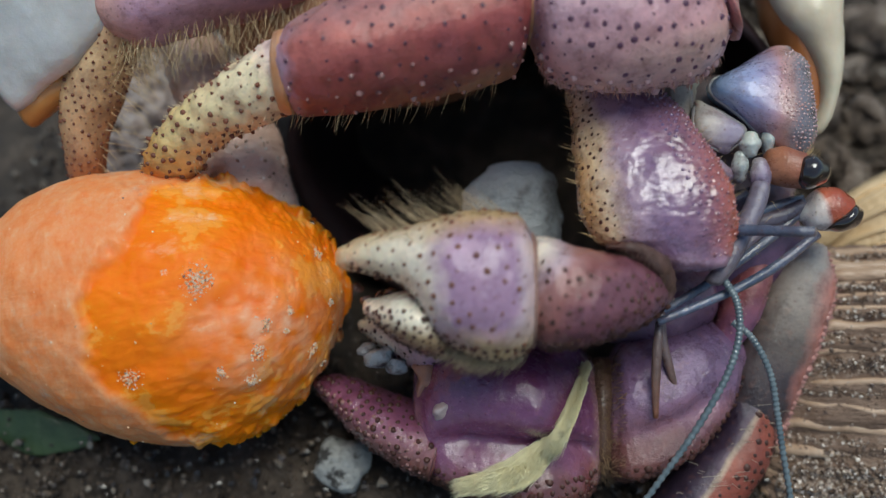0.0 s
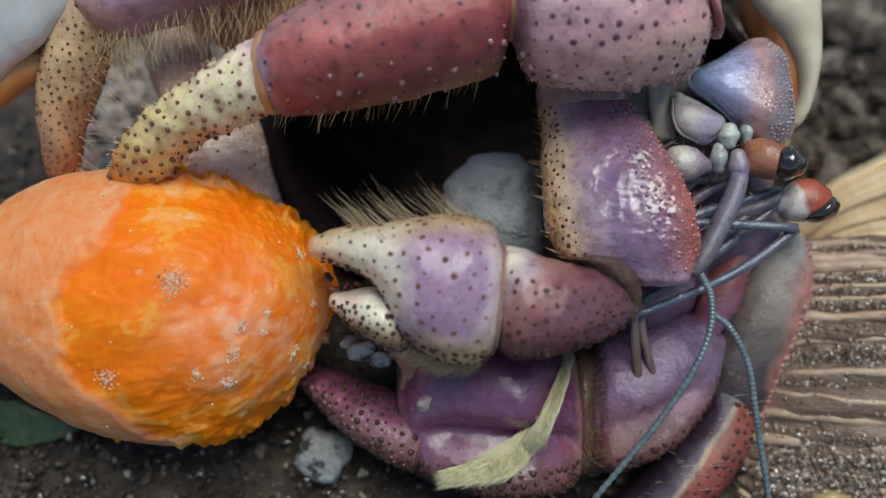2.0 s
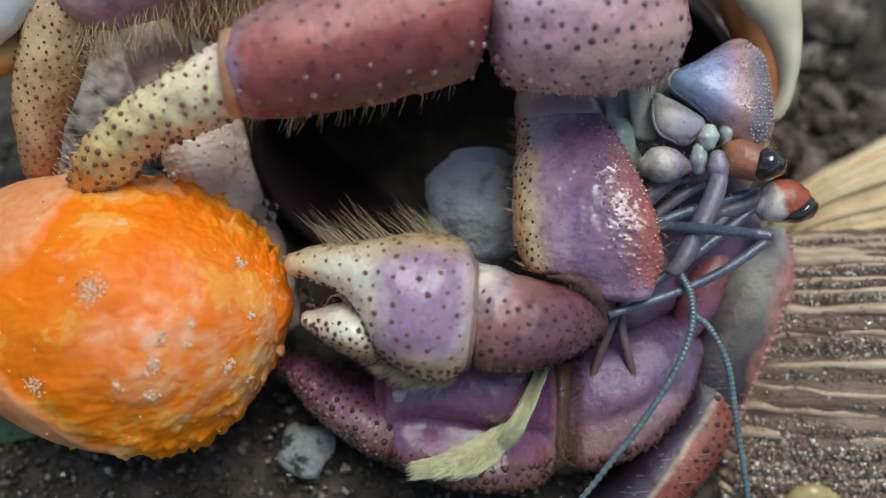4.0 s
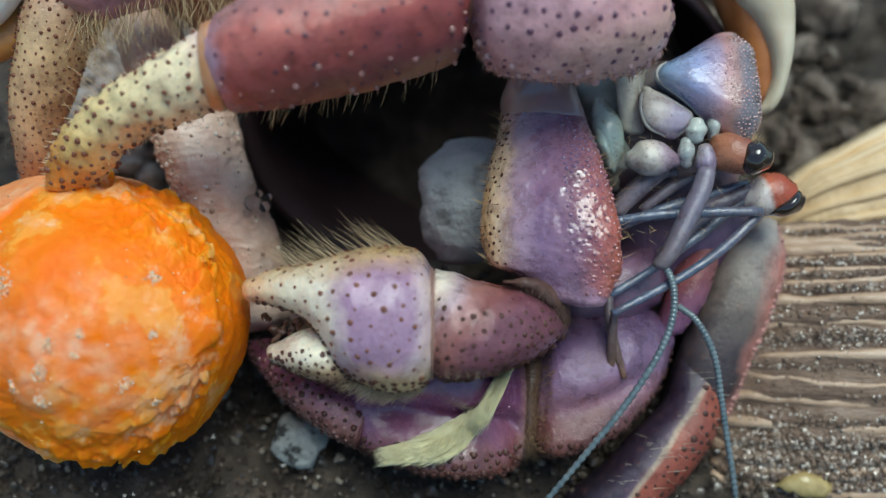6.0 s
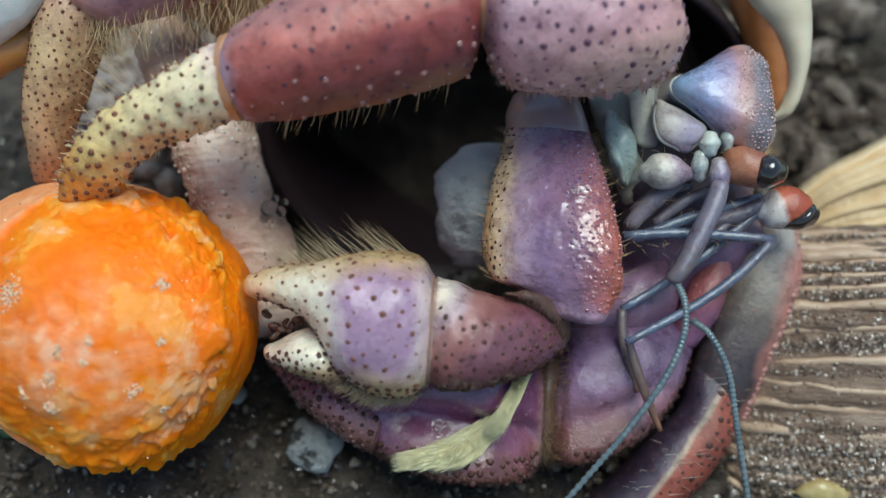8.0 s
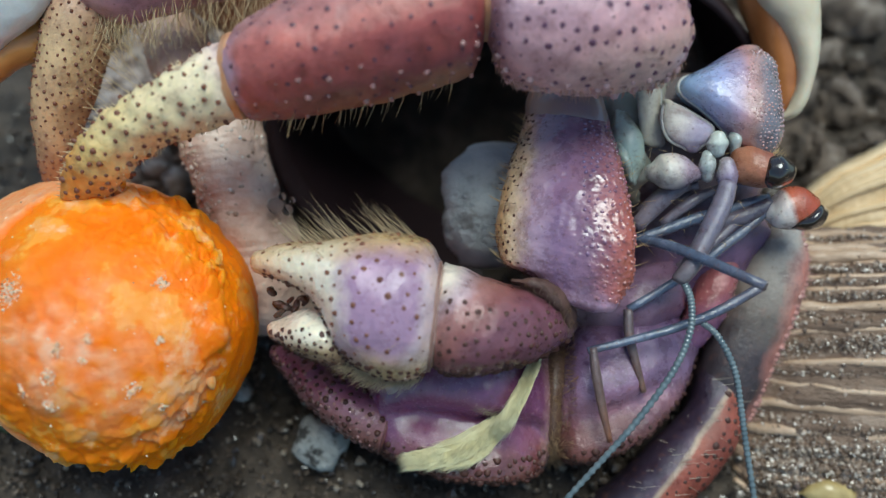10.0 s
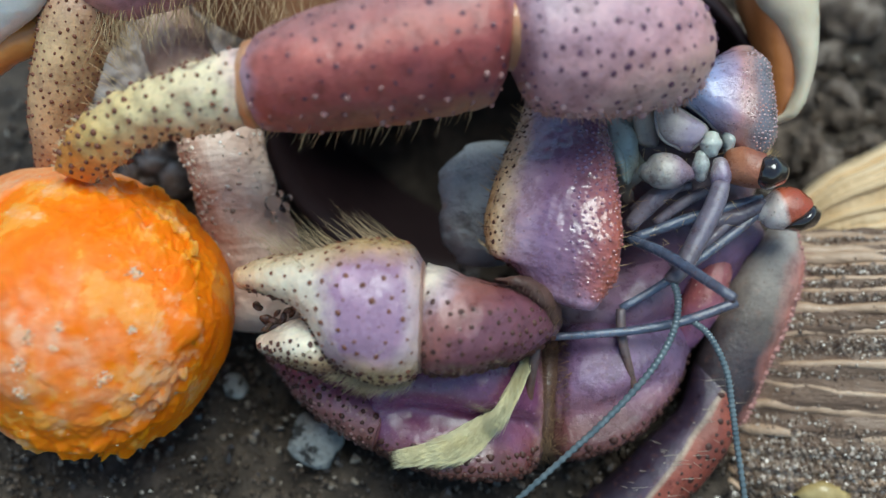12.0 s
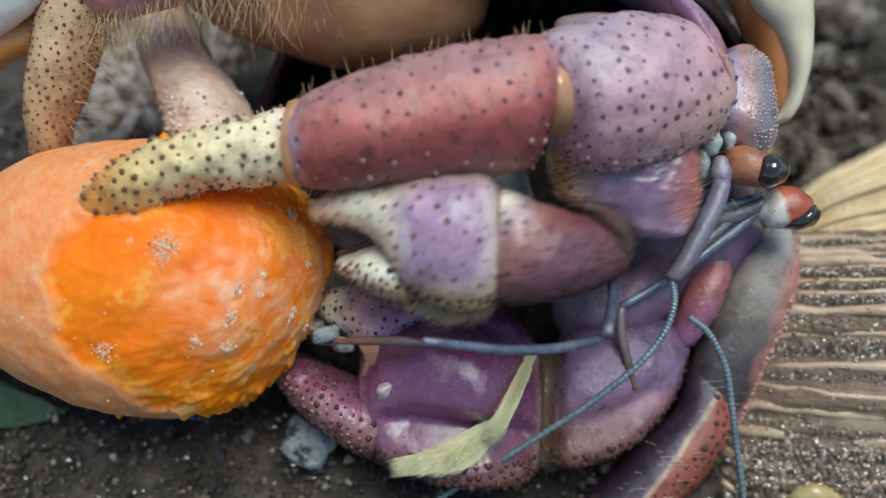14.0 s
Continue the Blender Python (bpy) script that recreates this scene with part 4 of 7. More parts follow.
    PARTS.update(small_claw=po, finger=do, claw_wrist=co, claw_upper_arm=mo)

    # walking leg
    tip = Loft([(-16.69, 15.54, -15.83, 9.83, 12.5, 3.4), (-18.71, 14.62, -17.48, 9.25, 12.4, 3.4), (-21.2, 13.29, -19.32, 8.68, 12.2, 3.2), (-23.47, 11.91, -21.15, 8.04, 11.8, 3), (-25.66, 10.62, -22.71, 7.32, 11.2, 2.7), (-27.62, 9.13, -23.86, 6.6, 10.6, 2.4), (-29.07, 7.53, -24.67, 5.77, 10, 2.2), (-30, 5.94, -25.81, 4.78, 9, 1.9), (-30.64, 4.06, -27.54, 3.6, 7.4, 1.3)], 10, 44, (0.5, 0.3), 0.3, 0.75)
    tm = chitin("yellow_leg_tip", (-16.24, 12.9, 12), (-28.42, 5.26, 11), [(0.0, (0.80, 0.58, 0.50)), (0.12, (0.82, 0.68, 0.44)), (0.6, (0.76, 0.58, 0.28)), (0.85, (0.64, 0.42, 0.14)), (1.0, (0.66, 0.28, 0.05))], CB, 0.42, 0.2)
    to = part("leg_tip", tip.mesh(), tm, crab, "yellow leg tip with brown spots")
    part("stippling", spots(tip, 190, 0.85, 0.23, rng, 0.4, 1.2, th0=-20, th1=205, s0=0.08), BROWN_SPOT, to, "", "stuff")
    bm = bmesh.new()
    for _ in range(240):
        p, out = tip.at(rng.uniform(0.12, 0.97), rng.choice((rng.uniform(-25, 25), rng.uniform(150, 200))))
        hair(bm, p - out * 0.1, out + Vector((-0.5, -0.1, 0.2)), rng.uniform(0.25, 0.75), 0.06, (0, 0, 0), rng)
    part("tip_bristle", bm, plain("cream_tufts", (0.74, 0.62, 0.40), 0.5, 0.1, (0.6, 0.42, 0.22)), to, "", "stuff")
    shank = Loft([(-16.49, 15.68, -15.98, 10.41, 12.6, 3.6), (-14.88, 17.12, -14.29, 9.68, 13, 4.8), (-11.13, 18.84, -10.54, 9.95, 13.2, 5.6), (-6.91, 20.7, -6.07, 10.79, 13.2, 6), (-2.7, 22.04, -1.85, 11.93, 13.2, 6), (0.68, 22.87, 1.61, 13.23, 13, 5.6), (2.03, 22.59, 2.46, 14.96, 12.8, 4.6)], 14, 64, (0.6, 0.6), 0.26, 0.4)
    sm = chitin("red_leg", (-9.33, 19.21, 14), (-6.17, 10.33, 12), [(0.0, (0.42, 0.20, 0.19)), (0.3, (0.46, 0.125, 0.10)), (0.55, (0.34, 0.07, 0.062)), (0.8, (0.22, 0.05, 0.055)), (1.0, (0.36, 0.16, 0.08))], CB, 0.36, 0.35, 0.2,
                edge=((-16.67, 13.76, 12), (3.69, 18.9, 12), (0.46, 0.30, 0.42), 0.84))
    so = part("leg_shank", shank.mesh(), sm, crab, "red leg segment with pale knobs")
    part("stippling", spots(shank, 130, 1.15, 0.24, rng, 0.5, 0.25, th0=-20, th1=165), plain("purple_black_spots", (0.10, 0.03, 0.05), 0.4, 0.2), so, "", "stuff")
    rim = Loft([(-16.81, 15.96, -16.26, 9.92, 12.5, 3.5), (-16.32, 16.19, -15.73, 9.73, 12.6, 3.8), (-15.85, 16.28, -15.3, 9.73, 12.6, 3.8)], 6, 40, (0.4, 0.4), 0.15, 0.7)
    part("joint_rim", rim.mesh(), plain("orange_rim", (0.52, 0.22, 0.08), 0.4, 0.3, (0.62, 0.34, 0.2)), so, "orange-brown rim")
    part("knobbing", spots(shank, 34, 1.3, 0.26, rng, 0, 0.9, th0=125, th1=186), plain("pale_knob", (0.36, 0.17, 0.15), 0.25, 0.6), so, "", "stuff")
    bm = bmesh.new()
    for _ in range(55):
        p, out = shank.at(rng.uniform(0.1, 0.75), rng.uniform(168, 215))
        hair(bm, p, Vector((rng.uniform(-0.4, 0.1), -1, 0.1)), rng.uniform(0.6, 2.0), 0.035, (-0.2, 0, 0), rng)
    for _ in range(46):
        p, out = shank.at(rng.uniform(0.08, 0.95), rng.uniform(-25, 25))
        hair(bm, p, out + Vector((rng.uniform(-0.5, 0.2), 0.2, 0.2)), rng.uniform(0.5, 1.5), 0.04, (0, 0, 0), rng)
    part("under_hair", bm, YHAIR, so, "", "stuff")
    knee = Loft([(2.65, 23.12, 2.91, 15.86, 12.2, 4), (4.09, 23.4, 4.35, 13.04, 12.4, 5.4), (7.08, 23.57, 7.5, 12.06, 12.4, 6), (11.4, 23.4, 11.92, 11.96, 12, 6), (14.95, 22.52, 15.47, 12.66, 11.4, 5.2), (17.17, 20.52, 17.43, 14.08, 10.8, 4), (18.36, 18.06, 18.28, 15.6, 10.2, 2.4)], 14, 64, (0.6, 0.5), 0.26, 0.4)
    km = chitin("mauve_knee", (4.83, 20.88, 14), (9.26, 12.04, 12), [(0.0, (0.50, 0.33, 0.38)), (0.4, (0.55, 0.31, 0.35)), (0.75, (0.60, 0.32, 0.32)), (1.0, (0.68, 0.42, 0.36))], CB, 0.32, 0.45)
    ko = part("leg_knee", knee.mesh(), km, crab, "mauve leg segment with dark pits")
    part("stippling", spots(knee, 180, 0.95, 0.28, rng, 0.3, 0.2, th0=-15, th1=195), plain("dark_pits", (0.13, 0.05, 0.09), 0.4, 0.2), ko, "", "stuff")
    part("knobbing", spots(knee, 45, 0.85, 0.32, rng, 0, 0.8, th0=158, th1=192), plain("pink_knob", (0.56, 0.33, 0.32), 0.4, 0.15), ko, "", "stuff")
    kr = rod(bmesh.new(), [(14.06, 20.62, 12), (15.39, 18.4, 12.6), (16.62, 16.67, 12.4), (16.54, 15.3, 12), (15.43, 13.92, 11.6), (14.09, 13.01, 11.4)], [0.9, 1.3, 1.5, 1.4, 1.1, 0.7], 16, 8)
    part("knee_rim", kr, chitin("red_knee_rim", (14.4, 19.76, 12), (15.69, 14.19, 12), [(0, (0.40, 0.22, 0.27)), (0.5, (0.46, 0.2, 0.2)), (1, (0.5, 0.26, 0.24))], CB, 0.36, 0.3, bump=0.6), ko, "reddish swollen rim")
    bm = bmesh.new()
    for _ in range(220):
        p, out = knee.at(rng.uniform(0.08, 0.98), rng.uniform(165, 200))
        hair(bm, p, out + Vector((rng.uniform(-0.3, 0.3), 0, 0.2)), rng.uniform(0.3, 0.8), 0.05, (0, 0, 0), rng)
    part("fuzz", bm, plain("pink_fuzz", (0.55, 0.32, 0.24), 0.5), ko, "", "stuff")
    joint = Loft([(1.46, 21.79, 1.72, 15.95, 11.8, 4), (2.57, 21.82, 2.74, 15.99, 12, 4.4), (3.78, 21.79, 3.87, 15.69, 11.8, 4.2)], 5, 24, (0.6, 0.6), 0.15, 0.8)
    jo = part("joint_skin", joint.mesh(), plain("joint_skin", (0.60, 0.36, 0.18), 0.35, 0.4, (0.46, 0.16, 0.09), 260), crab, "soft orange joint skin")
    thigh = Loft([(14.9, 22.22, 18.67, 16.45, 9.5, 4), (12.65, 25.71, 18.61, 20.67, 7, 4.5), (10.41, 28.5, 17.65, 23.67, 3, 5), (9.01, 30.76, 17.2, 25.65, -2, 5)], 8, 32, (1.2, 1), 0.2, 0.4)
    tho = part("leg_thigh", thigh.mesh(), chitin("leg_thigh", (19.02, 16.56, 9), (12.51, 24.5, 5), [(0, (0.46, 0.18, 0.15)), (0.5, (0.36, 0.18, 0.3)), (1, (0.3, 0.17, 0.32))], CB), crab, "purple upper leg segment")
    PARTS.update(leg_tip=to, leg_shank=so, leg_knee=ko, joint_skin=jo, leg_thigh=tho)

    # carapace and face
    shield = Loft([(23.87, 17.32, 26.1, 17.32, 2.5, 1), (21.07, 15.63, 26.84, 16.11, 3.2, 2.4), (18.95, 14.41, 27.18, 13.93, 3.6, 3.2), (18.95, 13.14, 27.29, 11.71, 4, 3.4), (21.04, 11.42, 27.1, 9.52, 4.4, 3), (23.06, 9.31, 26.47, 7.89, 4.6, 1.8)], 9, 44, (0.6, 0.6), 0.15, 0.4, 0.85)
    # The sky's reflection is put into the blue of the left face.
    shm = chitin("sky_tinted_carapace", (19.09, 13.68, 5), (26.9, 12.51, 5), [(0.0, (0.30, 0.42, 0.62)), (0.3, (0.34, 0.36, 0.58)), (0.5, (0.38, 0.27, 0.38)), (0.6, (0.46, 0.24, 0.24)), (0.7, (0.42, 0.24, 0.21)), (0.8, (0.20, 0.17, 0.19)), (1.0, (0.16, 0.15, 0.17))], CB, 0.24, 1.0, 0.06, bump=0.25)
    so2 = part("carapace", shield.mesh(), shm, crab, "glossy blue-violet head shield, sky reflection put into its blue, with a reddish ridge")
    part("pitting", spots(shield, 90, 0.45, 0.06, rng, 0, 0.2, th0=5, th1=92), plain("navy_pits", (0.03, 0.03, 0.06), 0.4, 0.2), so2, "", "stuff")
    part("beading", spots(shield, 330, 0.3, 0.12, rng, 0, 0.8, th0=96, th1=178, s0=0.1), plain("pearl_bumps", (0.44, 0.32, 0.34), 0.25, 0.5, (0.5, 0.25, 0.2)), so2, "", "stuff")
    pale = chitin("pale_cheek", (17.21, 11.33, 5), (21.91, 8.98, 5), [(0, (0.50, 0.45, 0.36)), (0.35, (0.42, 0.36, 0.36)), (0.6, (0.33, 0.28, 0.37)), (0.85, (0.36, 0.32, 0.42)), (1, (0.50, 0.52, 0.51))], CB, 0.42, 0.12, 0.2, fleck_amount=0.1, bump=0.1)
    cheeks = []
    for rows in ([(17.53, 12.35, 18.33, 12.54, 4.2, 0.6), (17.25, 11.36, 20.08, 11.27, 4.8, 0.7), (17.35, 10.16, 21.35, 10.30, 5, 0.8), (17.92, 9.22, 21.07, 9.31, 5, 0.7), (19.14, 8.63, 20.32, 8.67, 4.8, 0.4)],
                 [(15.51, 14.1, 17.54, 13.86, 2.6, 0.6), (15.58, 11.59, 17.6, 11.35, 3.2, 0.7), (16.01, 9.45, 17.74, 9.21, 3, 0.6)]):
        cheeks.append(Loft(rows, 8, 28, (0.5, 0.5), 0.1, 0.6, 0.75))
        part("cheek_plate", cheeks[-1].mesh(), pale, crab, "pale pearly cheek plate")
    rimm = plain("pearly_rim", (0.42, 0.41, 0.36), 0.35, 0.2, (0.30, 0.26, 0.28))
    for lf, th, s0, s1 in ((cheeks[0], 4, 0.1, 0.95), (cheeks[0], 176, 0.1, 0.95), (cheeks[1], 176, 0.1, 0.95), (shield, 6, 0.34, 0.97)):
        part("plate_rim", rod(bmesh.new(), [lf.at(s0 + (s1 - s0) * k / 11, th)[0] for k in range(12)], [0.08] + [0.17] * 10 + [0.08], 8, 3), rimm, crab, "pearly rim of a cheek plate")
    bm = bmesh.new()
    for u in range(90):
        p = Vector((18.62, 5.22, 5)) + Vector((rng.uniform(-4, 5), rng.uniform(-6, 5), rng.uniform(-1, 1.5)))
        hair(bm, p, Vector((rng.uniform(-1, 0.6), rng.uniform(-0.6, 0.8), 0.5)), rng.uniform(0.5, 1.4), 0.025, (0, 0, 0), rng)
    part("mouth_bristle", bm, YHAIR, crab, "fine bristles about the mouth", "stuff")
    green = chitin("green_grey_plate", (12.98, 11.33, 5), (15.33, 6.63, 5), [(0, (0.44, 0.46, 0.38)), (0.6, (0.38, 0.46, 0.42)), (1, (0.5, 0.55, 0.48))], CB, 0.25, 0.5, 0.3, fleck_amount=0.08, bump=0.1)
    for rows in ([(13.76, 12.01, 15.03, 11.76, 2, 0.5), (13.4, 10.08, 16.01, 9.88, 3, 0.8), (13.79, 8, 16.2, 7.52, 3, 0.8), (15.02, 6.11, 15.6, 5.96, 2.6, 0.4)],
                 [(13.6, 9.45, 14.18, 9.21, 3, 0.6), (13.56, 7.92, 14.89, 7.69, 3.8, 1.3), (14.45, 6.27, 15.03, 6.08, 3.6, 0.6)]):
        part("mouth_plate", Loft(rows, 8, 24, (0.4, 0.4), 0.05, 0.6).mesh(), green, crab, "greenish translucent mouth plate")
    knob = Loft([(16.36, 7.34, 16.46, 5.78, 5, 1.2), (17.12, 8.09, 17.36, 5.19, 5.4, 1.8), (18.62, 8.00, 18.76, 5.19, 5.4, 1.8), (20.13, 7.10, 20.03, 5.78, 5, 1)], 7, 26, (0.6, 0.5), 0.1, 0.7)
    part("jaw_knob", knob.mesh(), chitin("jaw_knob", (16.74, 6.63, 5), (20.03, 7.1, 5), [(0, (0.62, 0.58, 0.50)), (0.35, (0.6, 0.52, 0.46)), (0.6, (0.38, 0.28, 0.33)), (1, (0.34, 0.25, 0.32))], CB, 0.25, 0.5), crab, "pale purple jaw knob")
    # dark filler mass behind the mouthparts
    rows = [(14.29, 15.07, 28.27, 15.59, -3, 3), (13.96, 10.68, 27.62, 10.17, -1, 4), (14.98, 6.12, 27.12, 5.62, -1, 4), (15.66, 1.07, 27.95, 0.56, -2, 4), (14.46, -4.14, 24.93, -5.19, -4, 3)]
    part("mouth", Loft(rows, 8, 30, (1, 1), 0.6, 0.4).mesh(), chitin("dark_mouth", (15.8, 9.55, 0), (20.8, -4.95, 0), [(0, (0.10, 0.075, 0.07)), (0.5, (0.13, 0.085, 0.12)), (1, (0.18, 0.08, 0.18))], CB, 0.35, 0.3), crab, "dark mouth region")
    rodm = chitin("dusky_mouth_rod", (15.24, 1.98, 3), (20.06, 5.35, 3), [(0, (0.24, 0.20, 0.24)), (1, (0.12, 0.10, 0.13))], CB, 0.28, 0.7)
    for p0, p1, p2, r in (((15.39, 2.07, 3.2), (17.43, 4.33, 4), (19.52, 5.83, 4.4), 0.8), ((15.93, 3.35, 2.4), (18.08, 5.1, 3.2), (20.52, 5.67, 4), 0.6), ((17.65, 2.36, 3), (20.15, 4.26, 3.6), (22.19, 5.29, 4), 0.5), ((19, -1.39, 3.4), (21.58, 0.53, 3.8), (24.57, 3.29, 4), 0.5), ((21.88, 2.35, 3.4), (24.57, 3.1, 4), (26.6, 4.23, 4.2), 0.75)):
        part("mouth_rod", rod(bmesh.new(), [p0, p1, p2], [r * 0.8, r, r * 0.7], 12), rodm, crab, "dusky jointed mouth rod")
    # eyestalks
    brown = chitin("brown_eyestalk", (23.26, 7.01, 6), (26.05, 6.78, 6), [(0, (0.40, 0.16, 0.08)), (0.5, (0.36, 0.13, 0.07)), (1, (0.20, 0.05, 0.03))], CB, 0.3, 0.4)
    eye_m = plain("black_eye", (0.012, 0.008, 0.006), 0.06, 1.0, (0.03, 0.015, 0.008))
    e1 = Loft([(23.12, 8.5, 22.94, 5.71, 6, 1.4), (24.1, 8.65, 23.87, 5.41, 6.3, 1.7), (25.19, 8.26, 24.82, 5.21, 6.5, 1.6), (26.08, 7.97, 25.71, 5.21, 6.6, 1.5)], 6, 28, (0.5, 0.4))
    o1 = part("eyestalk", e1.mesh(), brown, crab, "brown eyestalk")
    part("eye", Loft([(25.3, 7.75, 24.94, 5.45, 7, 1.5), (26.22, 7.93, 25.85, 5.09, 7, 1.7), (27.21, 7.4, 26.93, 5.47, 6.8, 1.3)], 6, 28, (0.3, 0.5)).mesh(), eye_m, o1, "glossy black eye")
    bm = bmesh.new()
    for _ in range(70):
        p, out = e1.at(rng.uniform(0.75, 1.0), rng.uniform(-40, 120))
        hair(bm, p, out + Vector((0.8, 0.3, 0.2)), rng.uniform(0.4, 1.0), 0.025, (0, 0, 0), rng)
    part("lash", bm, YHAIR, o1, "", "stuff")
    e2 = Loft([(26.57, 4.52, 26.38, 2.62, 4, 0.9), (27.55, 5.37, 26.89, 2.04, 4.2, 1.6), (29.03, 5.46, 28.09, 1.85, 4.3, 1.8), (30.36, 4.6, 29.22, 1.85, 4.3, 1.5)], 6, 28, (0.5, 0.4))
    o2 = part("eyestalk", e2.mesh(), chitin("red_eyestalk", (26.38, 3.34, 5), (28.97, 4.19, 5), [(0, (0.70, 0.62, 0.58)), (0.45, (0.72, 0.60, 0.54)), (0.6, (0.45, 0.10, 0.04)), (1, (0.35, 0.06, 0.02))], CB, 0.25, 0.5, 0.05), crab, "white and red eyestalk")
    part("eye", Loft([(29.04, 3.16, 28.1, 1.93, 4.8, 1.2), (30.17, 4.01, 29.14, 1.74, 4.8, 1.5), (30.91, 3.73, 30.25, 2.03, 4.6, 1.1)], 6, 28, (0.3, 0.4)).mesh(), eye_m, o2, "glossy black eye")
    # antennae
    white = chitin("pearly_joint", (20.52, 9.33, 6), (22.57, 6.55, 6), [(0, (0.52, 0.54, 0.46)), (0.5, (0.44, 0.48, 0.46)), (1, (0.36, 0.33, 0.34))], CB, 0.25, 0.6, 0.3, fleck_amount=0.12)
    lilac = chitin("lilac_joint", (21.45, 7.29, 6), (23.22, 5.34, 6), [(0, (0.42, 0.38, 0.36)), (0.4, (0.30, 0.24, 0.33)), (1, (0.28, 0.21, 0.3))], CB, 0.25, 0.6, 0.2)
    JOINT_Y = 5.8
    for a, b, c, d, z in ((20.56, 9.4, 22.42, 8.2, 6.2), (20.11, 7.87, 21.51, 6.19, 5.8), (21.29, 7.23, 23.04, 5.3, 6.6), (22.55, 10.06, 23.67, 8.38, 5.4)):
        g = (c - a) * 0.15
        rows = [(a + g, b, c - g, b + 0.01, z, 0.7), (a, (b + d) / 2, c, (b + d) / 2, z, 1.0), (a + g, d, c - g, d, z, 0.7)]
        part("antenna_joint", Loft(rows, 6, 24, (0.5, 0.5), 0.12, 0.9).mesh(), lilac if d < JOINT_Y else white, crab, "lilac antenna joint" if d < JOINT_Y else "pearly white antenna joint")
    grey = chitin("grey_violet_antenna", (22.18, 5.55, 7), (18.38, -2.02, 7), [(0, (0.22, 0.19, 0.24)), (0.5, (0.17, 0.15, 0.2)), (1, (0.16, 0.13, 0.14))], CB, 0.3, 0.4)
    part("antenna_stem", Loft([(21.45, 5.64, 22.83, 5.27, 7, 0.9), (20.79, 4.15, 22.34, 3.69, 7.4, 1), (19.6, 1.86, 21.14, 1.32, 7.8, 1), (18.19, -0.86, 19.63, -1.4, 8, 1), (17.46, -1.95, 18.73, -2.49, 8, 0.8)], 6, 20, (0.4, 0.4)).mesh(), grey, crab, "grey-violet antenna stem")

    def whip(pts, r0, r1):
        p = spline(pts, 25)
        bm = bmesh.new()
        rows = []
        n = len(p)
        rad = [(r0 + (r1 - r0) * i / (n - 1)) * (1.1, 1.02, 0.72)[i % 3] for i in range(n)]
        return rod(bm, [tuple(q) for q in p], rad, 8, 1)
    teal = rough_mat("blue_grey_whip", [(0.3, (0.09, 0.12, 0.135)), (0.6, (0.16, 0.195, 0.205)), (0.8, (0.27, 0.29, 0.285))], 900, 0.22, 0.2, 2500, 0.6)
    w1 = part("antenna_whip", whip([(18.1, -2.04, 8), (18.9, -4.01, 8.4), (18.76, -6.69, 8.6), (17.42, -9.83, 8.6), (14.75, -13.89, 8), (11.73, -17.83, 7), (8.28, -22.53, 5), (5.59, -26.23, 3)], 0.32, 0.26), teal, crab, "beaded blue-grey antenna whip")
    w2 = part("antenna_whip", whip([(20.06, -5.62, 6), (21.47, -6.87, 6.6), (22.85, -9.63, 6.6), (23.53, -12.92, 6.2), (24.17, -16.29, 5.6), (25.14, -20.75, 4.6), (25.94, -25.02, 3)], 0.3, 0.26), teal, crab, "beaded blue-grey antenna whip")
    # jointed feelers
    blue = chitin("steel_blue_feeler", (14.67, 1.9, 6), (27.21, 0.98, 6), [(0, (0.11, 0.13, 0.195)), (0.5, (0.085, 0.11, 0.17)), (1, (0.10, 0.095, 0.13))], CB, 0.18, 1.0)
    brownt = chitin("brown_feeler", (14.21, -5.53, 6), (16.99, -14.12, 6), [(0, (0.12, 0.09, 0.10)), (0.6, (0.15, 0.09, 0.07)), (1, (0.22, 0.09, 0.045))], CB, 0.3, 0.3)
    f1 = part("feeler_base", rod(bmesh.new(), [(14.75, 1.28, 4.6), (19.51, 1.83, 5.2), (27.04, 1.82, 5.4)], [0.42, 0.46, 0.4], 14), blue, crab, "steel-blue feeler segment")
    f2 = part("feeler_middle", rod(bmesh.new(), [(26.95, 1.73, 5.4), (23.55, -1.35, 5.8), (19.82, -3.84, 6.2), (14.1, -6.87, 6.6)], [0.42, 0.42, 0.38, 0.32], 14), blue, crab, "steel-blue feeler segment")
    f3 = part("feeler_tip", rod(bmesh.new(), [(14.19, -6.77, 6.6), (14.89, -9.15, 6.8), (15.9, -11.9, 6.8), (16.86, -14.14, 6.6)], [0.32, 0.4, 0.34, 0.22], 12), brownt, crab, "brown brush-like feeler tip")
    part("feeler_base", rod(bmesh.new(), [(15.72, 1.01, 3), (20.87, 2.92, 3.6), (26.48, 4.57, 4)], [0.45, 0.5, 0.45], 14), blue, crab, "steel-blue feeler segment")
    g2 = part("feeler_middle", rod(bmesh.new(), [(27.05, 4.33, 4), (24.57, 1.95, 4), (18.72, -2.32, 4.6), (14.48, -4.84, 5)], [0.44, 0.42, 0.38, 0.34], 14), blue, crab, "steel-blue feeler segment")
    g3 = part("feeler_tip", rod(bmesh.new(), [(14.48, -4.84, 5), (14.54, -6.99, 5.2), (15.1, -9.33, 5.2), (15.8, -11.71, 5)], [0.4, 0.42, 0.36, 0.25], 12), brownt, crab, "brown brush-like feeler tip")
    PARTS.update(f1=f1, f2=f2, f3=f3, g2=g2, g3=g3, w1=w1, w2=w2)

